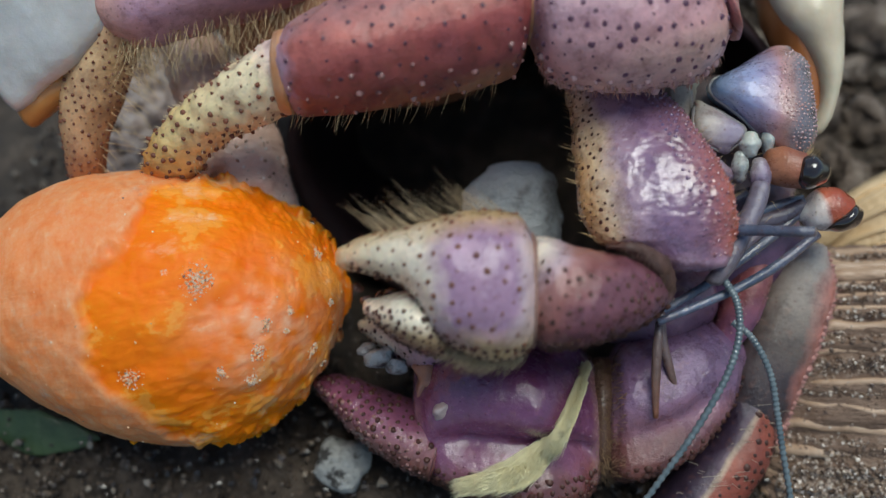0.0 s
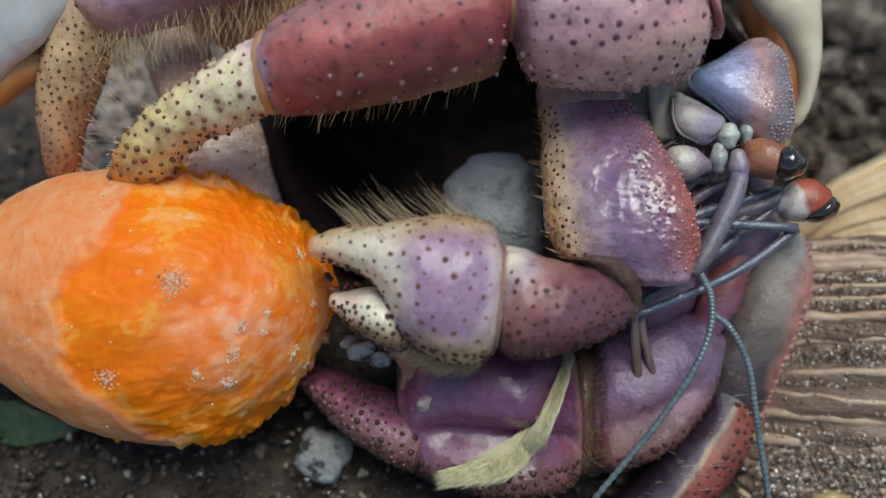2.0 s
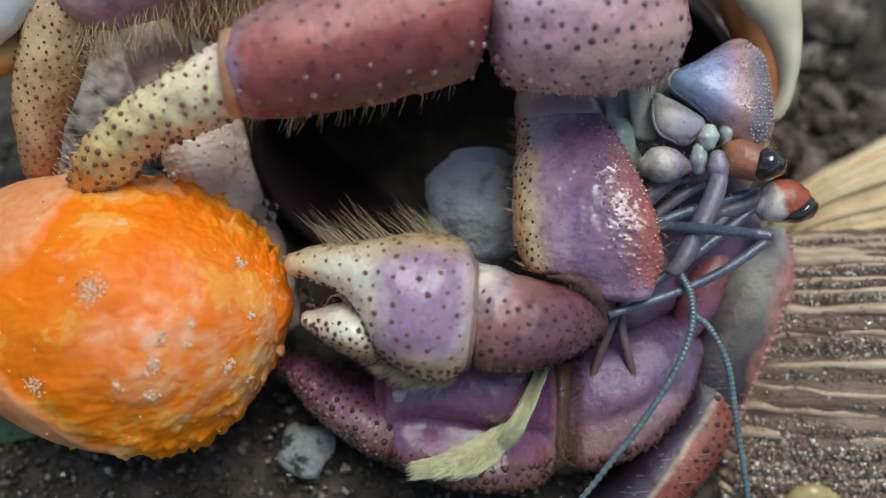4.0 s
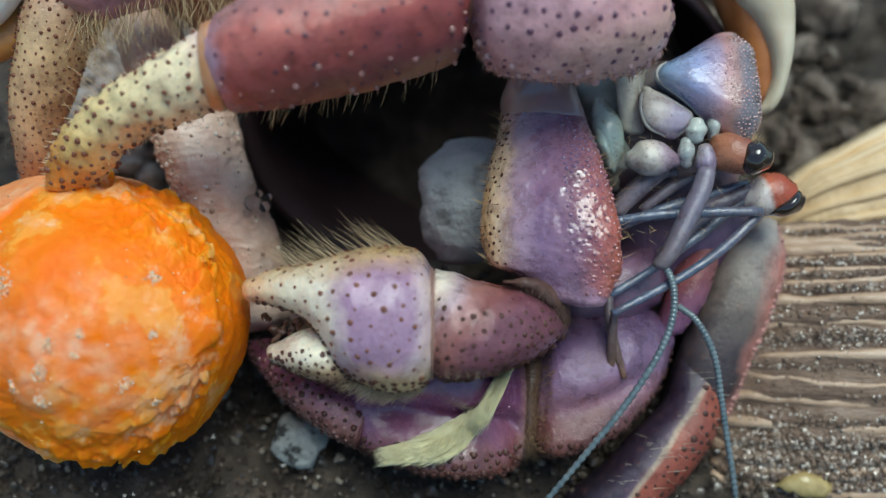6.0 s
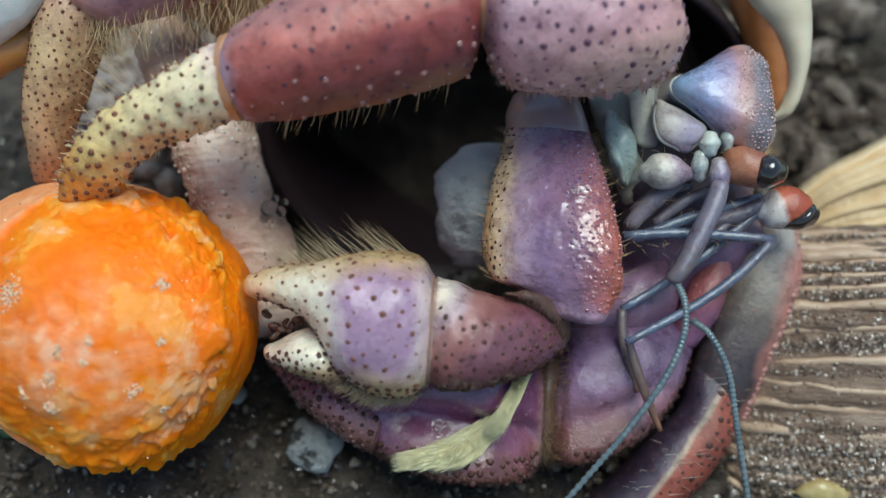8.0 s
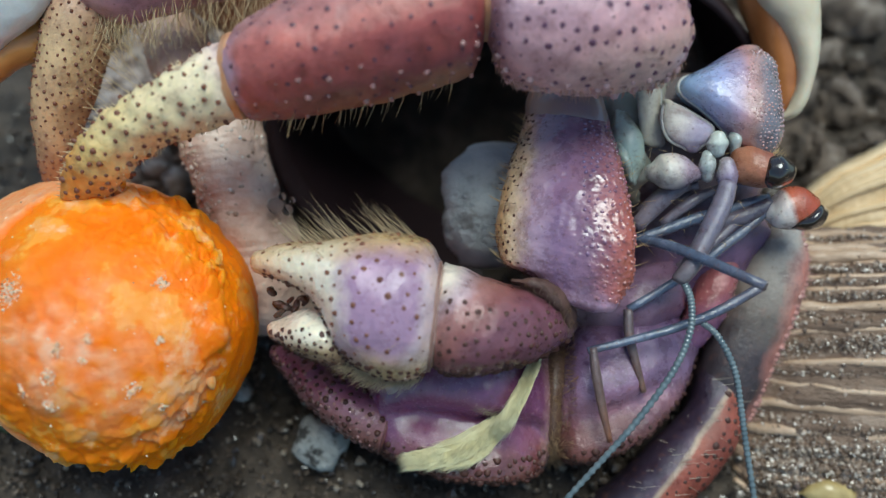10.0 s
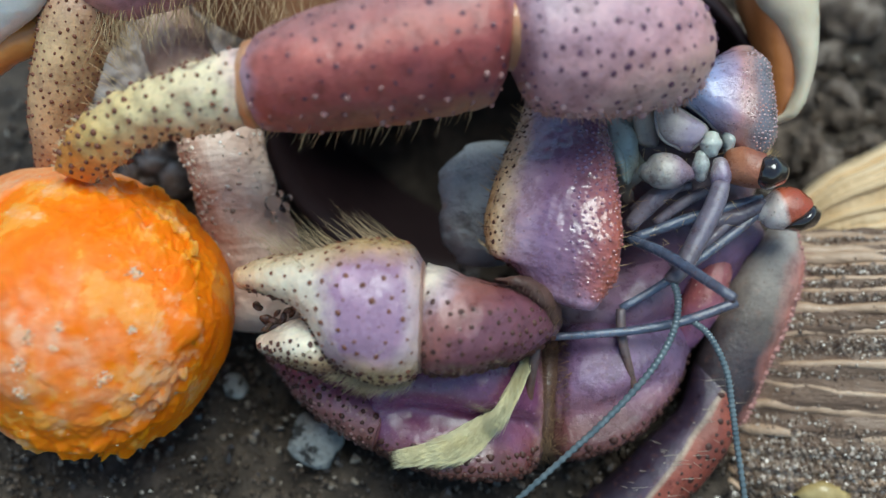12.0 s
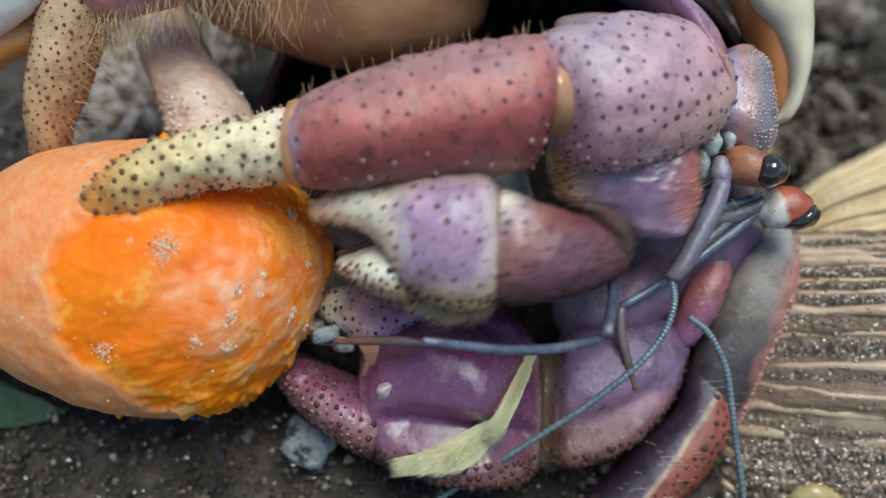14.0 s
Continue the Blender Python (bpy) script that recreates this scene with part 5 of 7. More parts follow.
    # great claw
    big = Loft([(-6.94, -7.42, -6.92, -17.07, -0.2, 4.6), (-5.33, -5.21, -5.15, -18.13, 0.4, 5.8), (-2.78, -3.26, -2.17, -19.26, 0.8, 6.6), (0.70, -3.03, 0.79, -19.92, 1, 7), (3.66, -3.81, 3.77, -20.14, 0.8, 6.8), (6.39, -5.50, 6.04, -20.09, 0.2, 5.6), (8.41, -7.83, 7.88, -19.62, -0.6, 4.2)], 14, 96, (0.5, 1), 0.22, 0.35, 1.0,
               lambda s, th, p: 1.0 * math.exp(-((s - 0.62) / 0.18) ** 2 - ((th - 82) / 26) ** 2) + max(0.0, min(1.0, (s - 0.12) / 0.2, (0.98 - s) / 0.12)) * (1.4 * math.exp(-((th - 136) / 10) ** 2) - 2.2 * math.exp(-((th - 109) / 11) ** 2)) - 1.0 * math.exp(-((th - 40) / 14) ** 2 - ((s - 0.6) / 0.3) ** 2))
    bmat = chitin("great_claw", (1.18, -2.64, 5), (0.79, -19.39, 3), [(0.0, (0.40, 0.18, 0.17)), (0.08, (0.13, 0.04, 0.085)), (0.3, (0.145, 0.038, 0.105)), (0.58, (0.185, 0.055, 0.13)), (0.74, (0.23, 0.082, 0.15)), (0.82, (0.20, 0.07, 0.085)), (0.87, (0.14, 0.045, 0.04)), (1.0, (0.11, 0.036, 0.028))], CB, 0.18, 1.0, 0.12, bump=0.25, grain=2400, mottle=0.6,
                  edge=((-7.48, -9.74, 5), (8.54, -10.12, 5), (0.40, 0.22, 0.22), 0.86))
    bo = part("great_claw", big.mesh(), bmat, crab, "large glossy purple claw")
    part("stippling", spots(big, 230, 0.66, 0.33, rng, 0.25, 0.7, th0=126, th1=182), SPOT, bo, "", "stuff")
    part("top_stippling", spots(big, 150, 0.66, 0.24, rng, 0.9, 0.5, th0=-25, th1=26), SPOT, bo, "", "stuff")
    part("freckling", spots(big, 130, 0.8, 0.13, rng, 0, 0.5, th0=30, th1=140), bmat, bo, "", "stuff")
    lowf = Loft([(-4.52, -11.97, -6.42, -17.74, 0, 5.2), (-6.72, -10.96, -8.10, -16.62, 0.4, 5.5), (-8.95, -9.92, -10.08, -15.29, 0.3, 5.2), (-11.00, -9.14, -11.87, -13.94, -0.2, 4.6), (-12.83, -8.45, -13.54, -12.38, -0.8, 3.8), (-14.45, -8.07, -14.87, -10.81, -1.4, 2.8), (-15.94, -8.30, -16.07, -9.43, -2, 1.4)], 12, 56, (0.25, 0.5), 0.18, 0.6)
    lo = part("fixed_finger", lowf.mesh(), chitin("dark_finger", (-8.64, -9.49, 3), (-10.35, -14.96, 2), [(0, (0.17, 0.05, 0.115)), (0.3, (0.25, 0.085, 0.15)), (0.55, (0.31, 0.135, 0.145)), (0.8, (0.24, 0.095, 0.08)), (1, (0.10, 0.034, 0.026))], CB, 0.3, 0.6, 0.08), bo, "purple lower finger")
    upf = Loft([(1.21, -3.23, 0.14, -5.64, -1, 4.8), (-1.79, -2.52, -2.80, -7.00, 0, 5.4), (-4.25, -2.24, -5.29, -8.28, 0.6, 5.2), (-6.49, -2.23, -7.27, -7.64, 0.6, 4.6), (-8.53, -2.35, -8.78, -6.59, 0.2, 3.8), (-10.25, -2.68, -10.17, -5.64, -0.3, 2.8), (-11.55, -3.32, -11.37, -4.54, -0.8, 1.5)], 12, 52, (0.6, 0.5), 0.18, 0.5)
    part("hinged_finger", upf.mesh(), chitin("pink_cream_finger", (-1.75, -4.34, 3), (-10.93, -4.12, 3), [(0, (0.30, 0.13, 0.25)), (0.4, (0.40, 0.20, 0.30)), (0.62, (0.56, 0.38, 0.34)), (0.8, (0.76, 0.66, 0.50)), (1, (0.80, 0.70, 0.5))], CB, mottle=0.6, edge=((-5.55, -1.83, 3), (-5.71, -8.36, 3), (0.62, 0.36, 0.22), 0.7)), bo, "purple and cream upper finger")
    part("finger_stippling", spots(lowf, 260, 0.7, 0.26, rng, 0.3, 0.8, th0=10, th1=212), SPOT, bo, "", "stuff")
    part("finger_beading", spots(lowf, 150, 0.62, 0.2, rng, 0, 0.5, th0=70, th1=175), plain("pink_tan_beads", (0.34, 0.17, 0.15), 0.4, 0.2), bo, "", "stuff")
    fs = rod(bmesh.new(), [lowf.at(0.05, 8 + 12 * k)[0] for k in range(15)], [0.08] * 15, 8, 3)
    part("finger_seam", fs, plain("maroon_seam", (0.10, 0.03, 0.035), 0.4, 0.3, (0.2, 0.08, 0.07)), bo, "dark seam of the finger")
    part("finger_stippling", spots(upf, 150, 0.66, 0.2, rng, 0.7, 0.45, th0=-25, th1=150), SPOT, bo, "", "stuff")
    bm = bmesh.new()
    pebble(bm, (-9.85, -6.52, 2.4), 1.5, random.Random(5), 0.55, 3)
    pebble(bm, (-8.37, -7.39, 2.8), 1.0, random.Random(9), 0.6, 3)
    pebble(bm, (-11.01, -5.75, 2), 0.8, random.Random(2), 0.6, 3)
    part("tooth_ridge", bm, rough_mat("chalky_teeth", [(0.38, (0.10, 0.08, 0.07)), (0.48, (0.50, 0.50, 0.48)), (0.7, (0.74, 0.74, 0.72))], 500, 0.4, 0.9, coat=0.2, dist=0.0008), bo, "chalky white teeth")
    bm = bmesh.new()
    pebble(bm, (-4.70, -10.70, 6), 1.0, random.Random(6), 0.6, 3)
    part("hinge_knob", bm, plain("chalky_knob", (0.52, 0.40, 0.38), 0.35, 0.5), bo, "pale hinge knob")
    bm = bmesh.new()
    pebble(bm, (-5.25, -7.66, 3.8), 1.7, random.Random(16), 0.5, 3)
    pebble(bm, (-6.26, -9.00, 3.6), 1.1, random.Random(17), 0.5, 3)
    part("hinge_skin", bm, plain("orange_tan_hinge", (0.44, 0.23, 0.13), 0.4, 0.3, (0.34, 0.14, 0.12), 400), bo, "orange-tan hinge skin")
    front = [big.at(i / 120, 5 + 170 * k / 90)[0] for i in range(121) for k in range(91)]
    fur = spline([(7.92, -7.92, 6.2), (6.45, -10.10, 7.2), (5.37, -11.78, 7.6), (4.26, -13.56, 7.8), (3.00, -14.76, 7.7), (1.28, -15.75, 7.3), (-0.70, -16.29, 6.9), (-2.95, -16.66, 6.2)], 30)
    for q in fur:
        q[2] = min(front, key=lambda v: (v.x - q[0]) ** 2 + (v.y - q[1]) ** 2).z + 1.2
    bm = bmesh.new()
    for i in range(len(fur) - 2):
        d = Vector(fur[i + 1] - fur[i]).normalized()
        f = i / len(fur)
        wide = 0.5 + 0.3 * f + 0.6 * math.exp(-((f - 0.66) / 0.17) ** 2) - 0.75 * max(0.0, f - 0.78)
        for _ in range(38):
            k = rng.uniform(-wide, wide)
            o = Vector((k * d.y, -k * d.x, rng.uniform(-0.4, 0.3)))
            hair(bm, Vector(fur[i]) + o, d + Vector((rng.uniform(-0.13, 0.13), rng.uniform(-0.13, 0.13), 0.1)), rng.uniform(1.0, 2.2), 0.024, (0, -0.15, -0.25), rng)
    part("yellow_fur", bm, plain("yellow_fur", (0.92, 0.86, 0.56), 0.5, 0.1, (0.82, 0.72, 0.40)), bo, "pale yellow fur seam", "stuff")
    wrist = Loft([(9.97, -8.61, 9.16, -18.18, -0.6, 4.4), (11.05, -6.95, 10.4, -18.85, 0, 5.6), (14.05, -6.05, 13.9, -18.25, 0, 5.8), (16.98, -5.38, 17.38, -16.28, -0.4, 5.2), (19.68, -5.63, 20.29, -13.39, -1.2, 4), (21.55, -7.37, 21.7, -10.19, -2, 2.4)], 14, 64, (0.6, 0.8), 0.26, 0.4, 1.0,
                 lambda s, th, p: max(0.0, min(1.0, (0.8 - s) / 0.25, s / 0.12)) * (0.7 * math.exp(-((th - 132) / 11) ** 2) - 1.2 * math.exp(-((th - 104) / 14) ** 2)))
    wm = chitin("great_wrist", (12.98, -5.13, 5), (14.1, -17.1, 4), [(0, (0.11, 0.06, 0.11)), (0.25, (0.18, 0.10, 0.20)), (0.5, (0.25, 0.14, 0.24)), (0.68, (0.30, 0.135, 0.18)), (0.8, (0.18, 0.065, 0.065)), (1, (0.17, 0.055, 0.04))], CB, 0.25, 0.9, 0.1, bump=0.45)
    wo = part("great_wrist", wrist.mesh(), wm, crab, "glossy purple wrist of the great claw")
    part("stippling", spots(wrist, 120, 0.75, 0.33, rng, 0.3, 0.6, th0=128, th1=190), SPOT, wo, "", "stuff")
    bm = bmesh.new()
    for _ in range(90):
        p, out = wrist.at(rng.uniform(0.02, 0.2), rng.uniform(20, 170))
        hair(bm, p, Vector((-0.8, rng.uniform(-0.6, 0.5), 0.4)), rng.uniform(0.5, 1.3), 0.035, (0, 0, 0), rng)
    part("edge_hair", bm, plain("brown_bristles", (0.22, 0.12, 0.06), 0.5), wo, "", "stuff")
    gj = Loft([(7.94, -8.6, 7.43, -18.27, -1.5, 4), (8.98, -8.03, 8.48, -18.42, -0.8, 4.4), (10.48, -8.09, 9.97, -18.58, -1.5, 4)], 6, 30, (0.5, 0.5), 0.3, 0.6)
    part("joint_skin", gj.mesh(), plain("brown_joint_skin", (0.09, 0.045, 0.03), 0.45, 0.2, (0.16, 0.09, 0.06)), wo, "dark brown hairy joint")
    bm = bmesh.new()
    for _ in range(420):
        p, out = gj.at(rng.uniform(0.2, 0.8), rng.uniform(20, 170))
        hair(bm, p, out + Vector((rng.uniform(-0.7, 0.7), rng.uniform(-0.7, 0.3), 0)), rng.uniform(0.5, 1.3), 0.028, (0, -0.2, 0), rng)
    part("cleft_hair", bm, plain("brown_hair", (0.30, 0.19, 0.10), 0.5), wo, "", "stuff")
    PARTS.update(great_claw=bo, great_wrist=wo)
    # right-hand limbs under the face
    pl = Loft([(28.55, 1.83, 31.15, 1.83, -1.5, 1.4), (26.51, -0.46, 31.76, -1.07, -1.5, 2.2), (24.63, -4.02, 30.94, -4.63, -1.5, 2.6), (23.19, -7.61, 29.52, -8.22, -1.8, 2.8), (21.91, -11.21, 28.15, -11.82, -2, 2.8), (20.9, -14.88, 26.82, -15.14, -2.5, 2.6)], 8, 36, (0.8, 1), 0.12, 0.4, 0.85)
    # Grey runs to near black towards the arm's lower end.
    plm = chitin("grey_to_black_arm", (30.4, 1.05, 0), (22.8, -12.95, 0), [(0, (0.42, 0.36, 0.31)), (0.3, (0.26, 0.215, 0.18)), (0.5, (0.14, 0.11, 0.092)), (0.68, (0.06, 0.043, 0.045)), (1, (0.03, 0.02, 0.025))], CB, 0.42, 0.15, 0.1,
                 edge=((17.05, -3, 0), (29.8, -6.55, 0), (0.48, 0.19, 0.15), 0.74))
    plo = part("great_upper_arm", pl.mesh(), plm, crab, "grey arm plate, near black towards its lower end, with a red toothed rim")
    part("rim_toothing", spots(pl, 240, 0.42, 0.27, rng, 0.9, 1.0, th0=148, th1=200), plain("red_teeth", (0.5, 0.24, 0.2), 0.35, 0.3), plo, "", "stuff")
    rl = Loft([(22.26, -10.12, 26.03, -13.42, -1.4, 2), (20.8, -13.83, 25.54, -16.35, -0.8, 2.8), (17.93, -16.82, 23.72, -19.34, -0.6, 3.2), (15.16, -19.59, 20.95, -22.36, -0.6, 3.2), (11.94, -22.46, 17.51, -25.5, -1, 3)], 8, 36, (0.8, 1), 0.12, 0.4)
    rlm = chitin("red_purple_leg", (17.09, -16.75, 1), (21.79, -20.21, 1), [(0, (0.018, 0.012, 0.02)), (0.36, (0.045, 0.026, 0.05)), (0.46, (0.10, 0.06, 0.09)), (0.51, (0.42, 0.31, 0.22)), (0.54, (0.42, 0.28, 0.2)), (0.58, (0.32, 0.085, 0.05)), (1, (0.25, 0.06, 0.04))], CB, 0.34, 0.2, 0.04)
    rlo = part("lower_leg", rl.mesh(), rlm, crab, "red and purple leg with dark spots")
    part("stippling", spots(rl, 150, 0.75, 0.3, rng, 0.3, 0.4, th0=92, th1=205), SPOT, rlo, "", "stuff")
    bm = bmesh.new()
    for _ in range(50):
        p, out = rl.at(rng.uniform(0.05, 0.8), rng.uniform(20, 130))
        hair(bm, p, Vector((0.9, 0.15, 0.3)) if rng.random() < 0.6 else out, rng.uniform(0.8, 2.2), 0.03, (0, 0, 0), rng)
    part("bristle_fringe", bm, plain("pale_bristles", (0.7, 0.6, 0.45), 0.4), rlo, "", "stuff")
    dk = Loft([(22.31, 0.05, 25.35, 0.56, -1, 1.5), (21.4, -2.45, 25.05, -2.45, 0, 2), (20.3, -5.45, 23.9, -5.75, 0, 2), (19.94, -8.01, 22.21, -8.26, -0.6, 1.5)], 8, 28, (0.6, 0.6), 0.12, 0.5)
    dko = part("mouth_leg", dk.mesh(), chitin("dark_red_mouth_leg", (20.31, 0.05, 2), (23.23, -6.78, 2), [(0, (0.26, 0.09, 0.10)), (0.6, (0.32, 0.09, 0.09)), (1, (0.24, 0.1, 0.2))], CB, 0.3, 0.4), crab, "dark red mouth leg")
    part("stippling", spots(dk, 50, 0.5, 0.1, rng, 0.3, 0.5), plain("pink_grain", (0.5, 0.25, 0.22), 0.4), dko, "", "stuff")
    PARTS.update(plate=plo, lower_leg=rlo)
    return crab


# ---- the other crab ----
def build_other():
    b = (-34.2, 19.05, 0)
    oc = thing("hermit_crab", b, "second hermit crab standing by the carrot on a yellow spotted leg", "hermit crab", "hermit crabs at the carrot")
    leg = Loft([(-34.62, 23.19, -26.47, 22.71, 3, 4), (-34.73, 20.25, -27.85, 19.77, 3.2, 4.2), (-35.01, 17.36, -29.44, 16.88, 3.2, 4), (-35.58, 14.03, -30.67, 13.31, 3, 3.6), (-35.86, 10.71, -32.08, 9.98, 2.6, 3), (-35.73, 7.86, -32.51, 7.37, 2, 2.4), (-35.6, 5.95, -33.14, 5.7, 1.4, 1.6)], 7, 32, (0.6, 0.4), 0.16, 0.5)
    lo = part("leg_tip", leg.mesh(), chitin("tan_leg", (-32.02, 21.26, 3), (-33.46, 6.8, 3), [(0, (0.50, 0.29, 0.19)), (0.3, (0.56, 0.37, 0.19)), (0.8, (0.50, 0.29, 0.14)), (1, (0.42, 0.21, 0.10))], b, 0.45, 0.2), oc, "tan leg tip with dark spots")
    PARTS["other_leg_part"] = lo
    part("stippling", spots(leg, 420, 0.6, 0.17, rng, 0.3, 1.0, th0=-10, th1=190), BROWN_SPOT, lo, "", "stuff")
    up = Loft([(-31.23, 23.56, -29.81, 19.33, 5, 3.5), (-27.93, 24.5, -27.46, 18.76, 5, 4.2), (-24.83, 25.16, -24.35, 19.85, 4.4, 4.4), (-21.25, 26.37, -20.77, 21.11, 3.6, 4.4), (-17.19, 28.22, -16.71, 22.39, 2.4, 4.4), (-12.4, 30.2, -11.9, 24.6, 1, 4.2)], 7, 32, (0.8, 0.8), 0.2, 0.4)
    part("leg_shank", up.mesh(), chitin("pink_leg", (-30.28, 19.8, 5), (-21.35, 21.68, 5), [(0, (0.55, 0.30, 0.26)), (0.4, (0.45, 0.26, 0.34)), (1, (0.42, 0.22, 0.26))], b, 0.42, 0.2), oc, "pink-purple leg segment")
    bm = bmesh.new()
    for _ in range(85):
        p, out = leg.at(rng.uniform(0.2, 0.85), rng.uniform(150, 205))
        hair(bm, p, Vector((0.9, -0.35 + rng.uniform(-0.7, 0.5), rng.uniform(-0.3, 0.4))), rng.uniform(1.6, 4.6), rng.uniform(0.025, 0.04), (rng.uniform(-0.4, 0.6), -0.6, 0), rng)
    for _ in range(330):
        p, out = up.at(rng.uniform(0.1, 0.97), rng.uniform(155, 205))
        hair(bm, p, Vector((rng.uniform(-0.5, 0.6), -1, rng.uniform(-0.3, 0.4))), rng.uniform(1.5, 5.2) * (1.0 + 0.7 * max(0.0, min(1.0, (p.x + 22) / 6))), rng.uniform(0.018, 0.036), (rng.uniform(-1.2, 1.2), -0.2, 0), rng)
    part("long_hair", bm, plain("long_golden_hair", (0.72, 0.56, 0.32), 0.4, 0.2, (0.5, 0.34, 0.16)), oc, "long golden hairs", "stuff")
    b2 = (-40.22, 20.55, 2)
    ws = thing("snail_shell", b2, "glossy white snail shell with amber inside, on the second crab", "shell", "shells worn by the crabs")
    lip = Loft([(-45.8, 26.38, -40.16, 14.39, 5, 2.4), (-41.76, 29.15, -36.86, 16.4, 6.4, 2.6), (-39.14, 31.21, -34.47, 17.92, 7, 2.6), (-36.85, 33.51, -32.64, 20.12, 7, 2.4), (-34.83, 35.62, -31.04, 22.68, 6.4, 2)], 8, 30, (1, 1), 0.25, 0.4)
    part("lip", lip.mesh(), rough_mat("white_shell", [(0.3, (0.42, 0.40, 0.37)), (0.6, (0.56, 0.55, 0.53)), (0.8, (0.46, 0.36, 0.30))], 200, 0.15, 0.2, 900, 0.6, sub=0.2), ws, "glossy white lip")
    inn = Loft([(-40.69, 17.41, -39.73, 13.55, 3, 2), (-37.33, 18.14, -36.86, 15.1, 4, 2), (-35.61, 19.19, -34.65, 15.94, 3.6, 2), (-33.46, 22.23, -32.5, 17.41, 3, 2)], 8, 26, (1, 0.6), 0.2, 0.4)
    part("inside", inn.mesh(), plain("amber_inside", (0.62, 0.30, 0.08), 0.3, 0.3, (0.5, 0.22, 0.06), 300), ws, "amber inner wall")
    bod = Loft([(-25.93, 35.94, -24.32, 21.48, -6, 5), (-20.34, 36.08, -18.75, 18.59, -5, 7), (-12.93, 36.08, -10.81, 16.47, -5, 8), (-4.5, 36.48, -3.43, 17.2, -6, 7), (1.97, 36.74, 2.52, 20.86, -8, 5)], 8, 40, (2, 2), 0.4, 0.2)
    part("back_whorl", bod.mesh(), rough_mat("brown_whorl", [(0.3, (0.22, 0.10, 0.05)), (0.55, (0.36, 0.18, 0.09)), (0.8, (0.45, 0.28, 0.16))], 110, 0.5, 0.2, 900, 0.1), ws, "tan-brown whorl")
    return oc, ws


build_ground()
build_sand()
build_wood()
carrot = build_carrot()
build_bits()
build_house()
crab = build_crab()
other, white_shell = build_other()

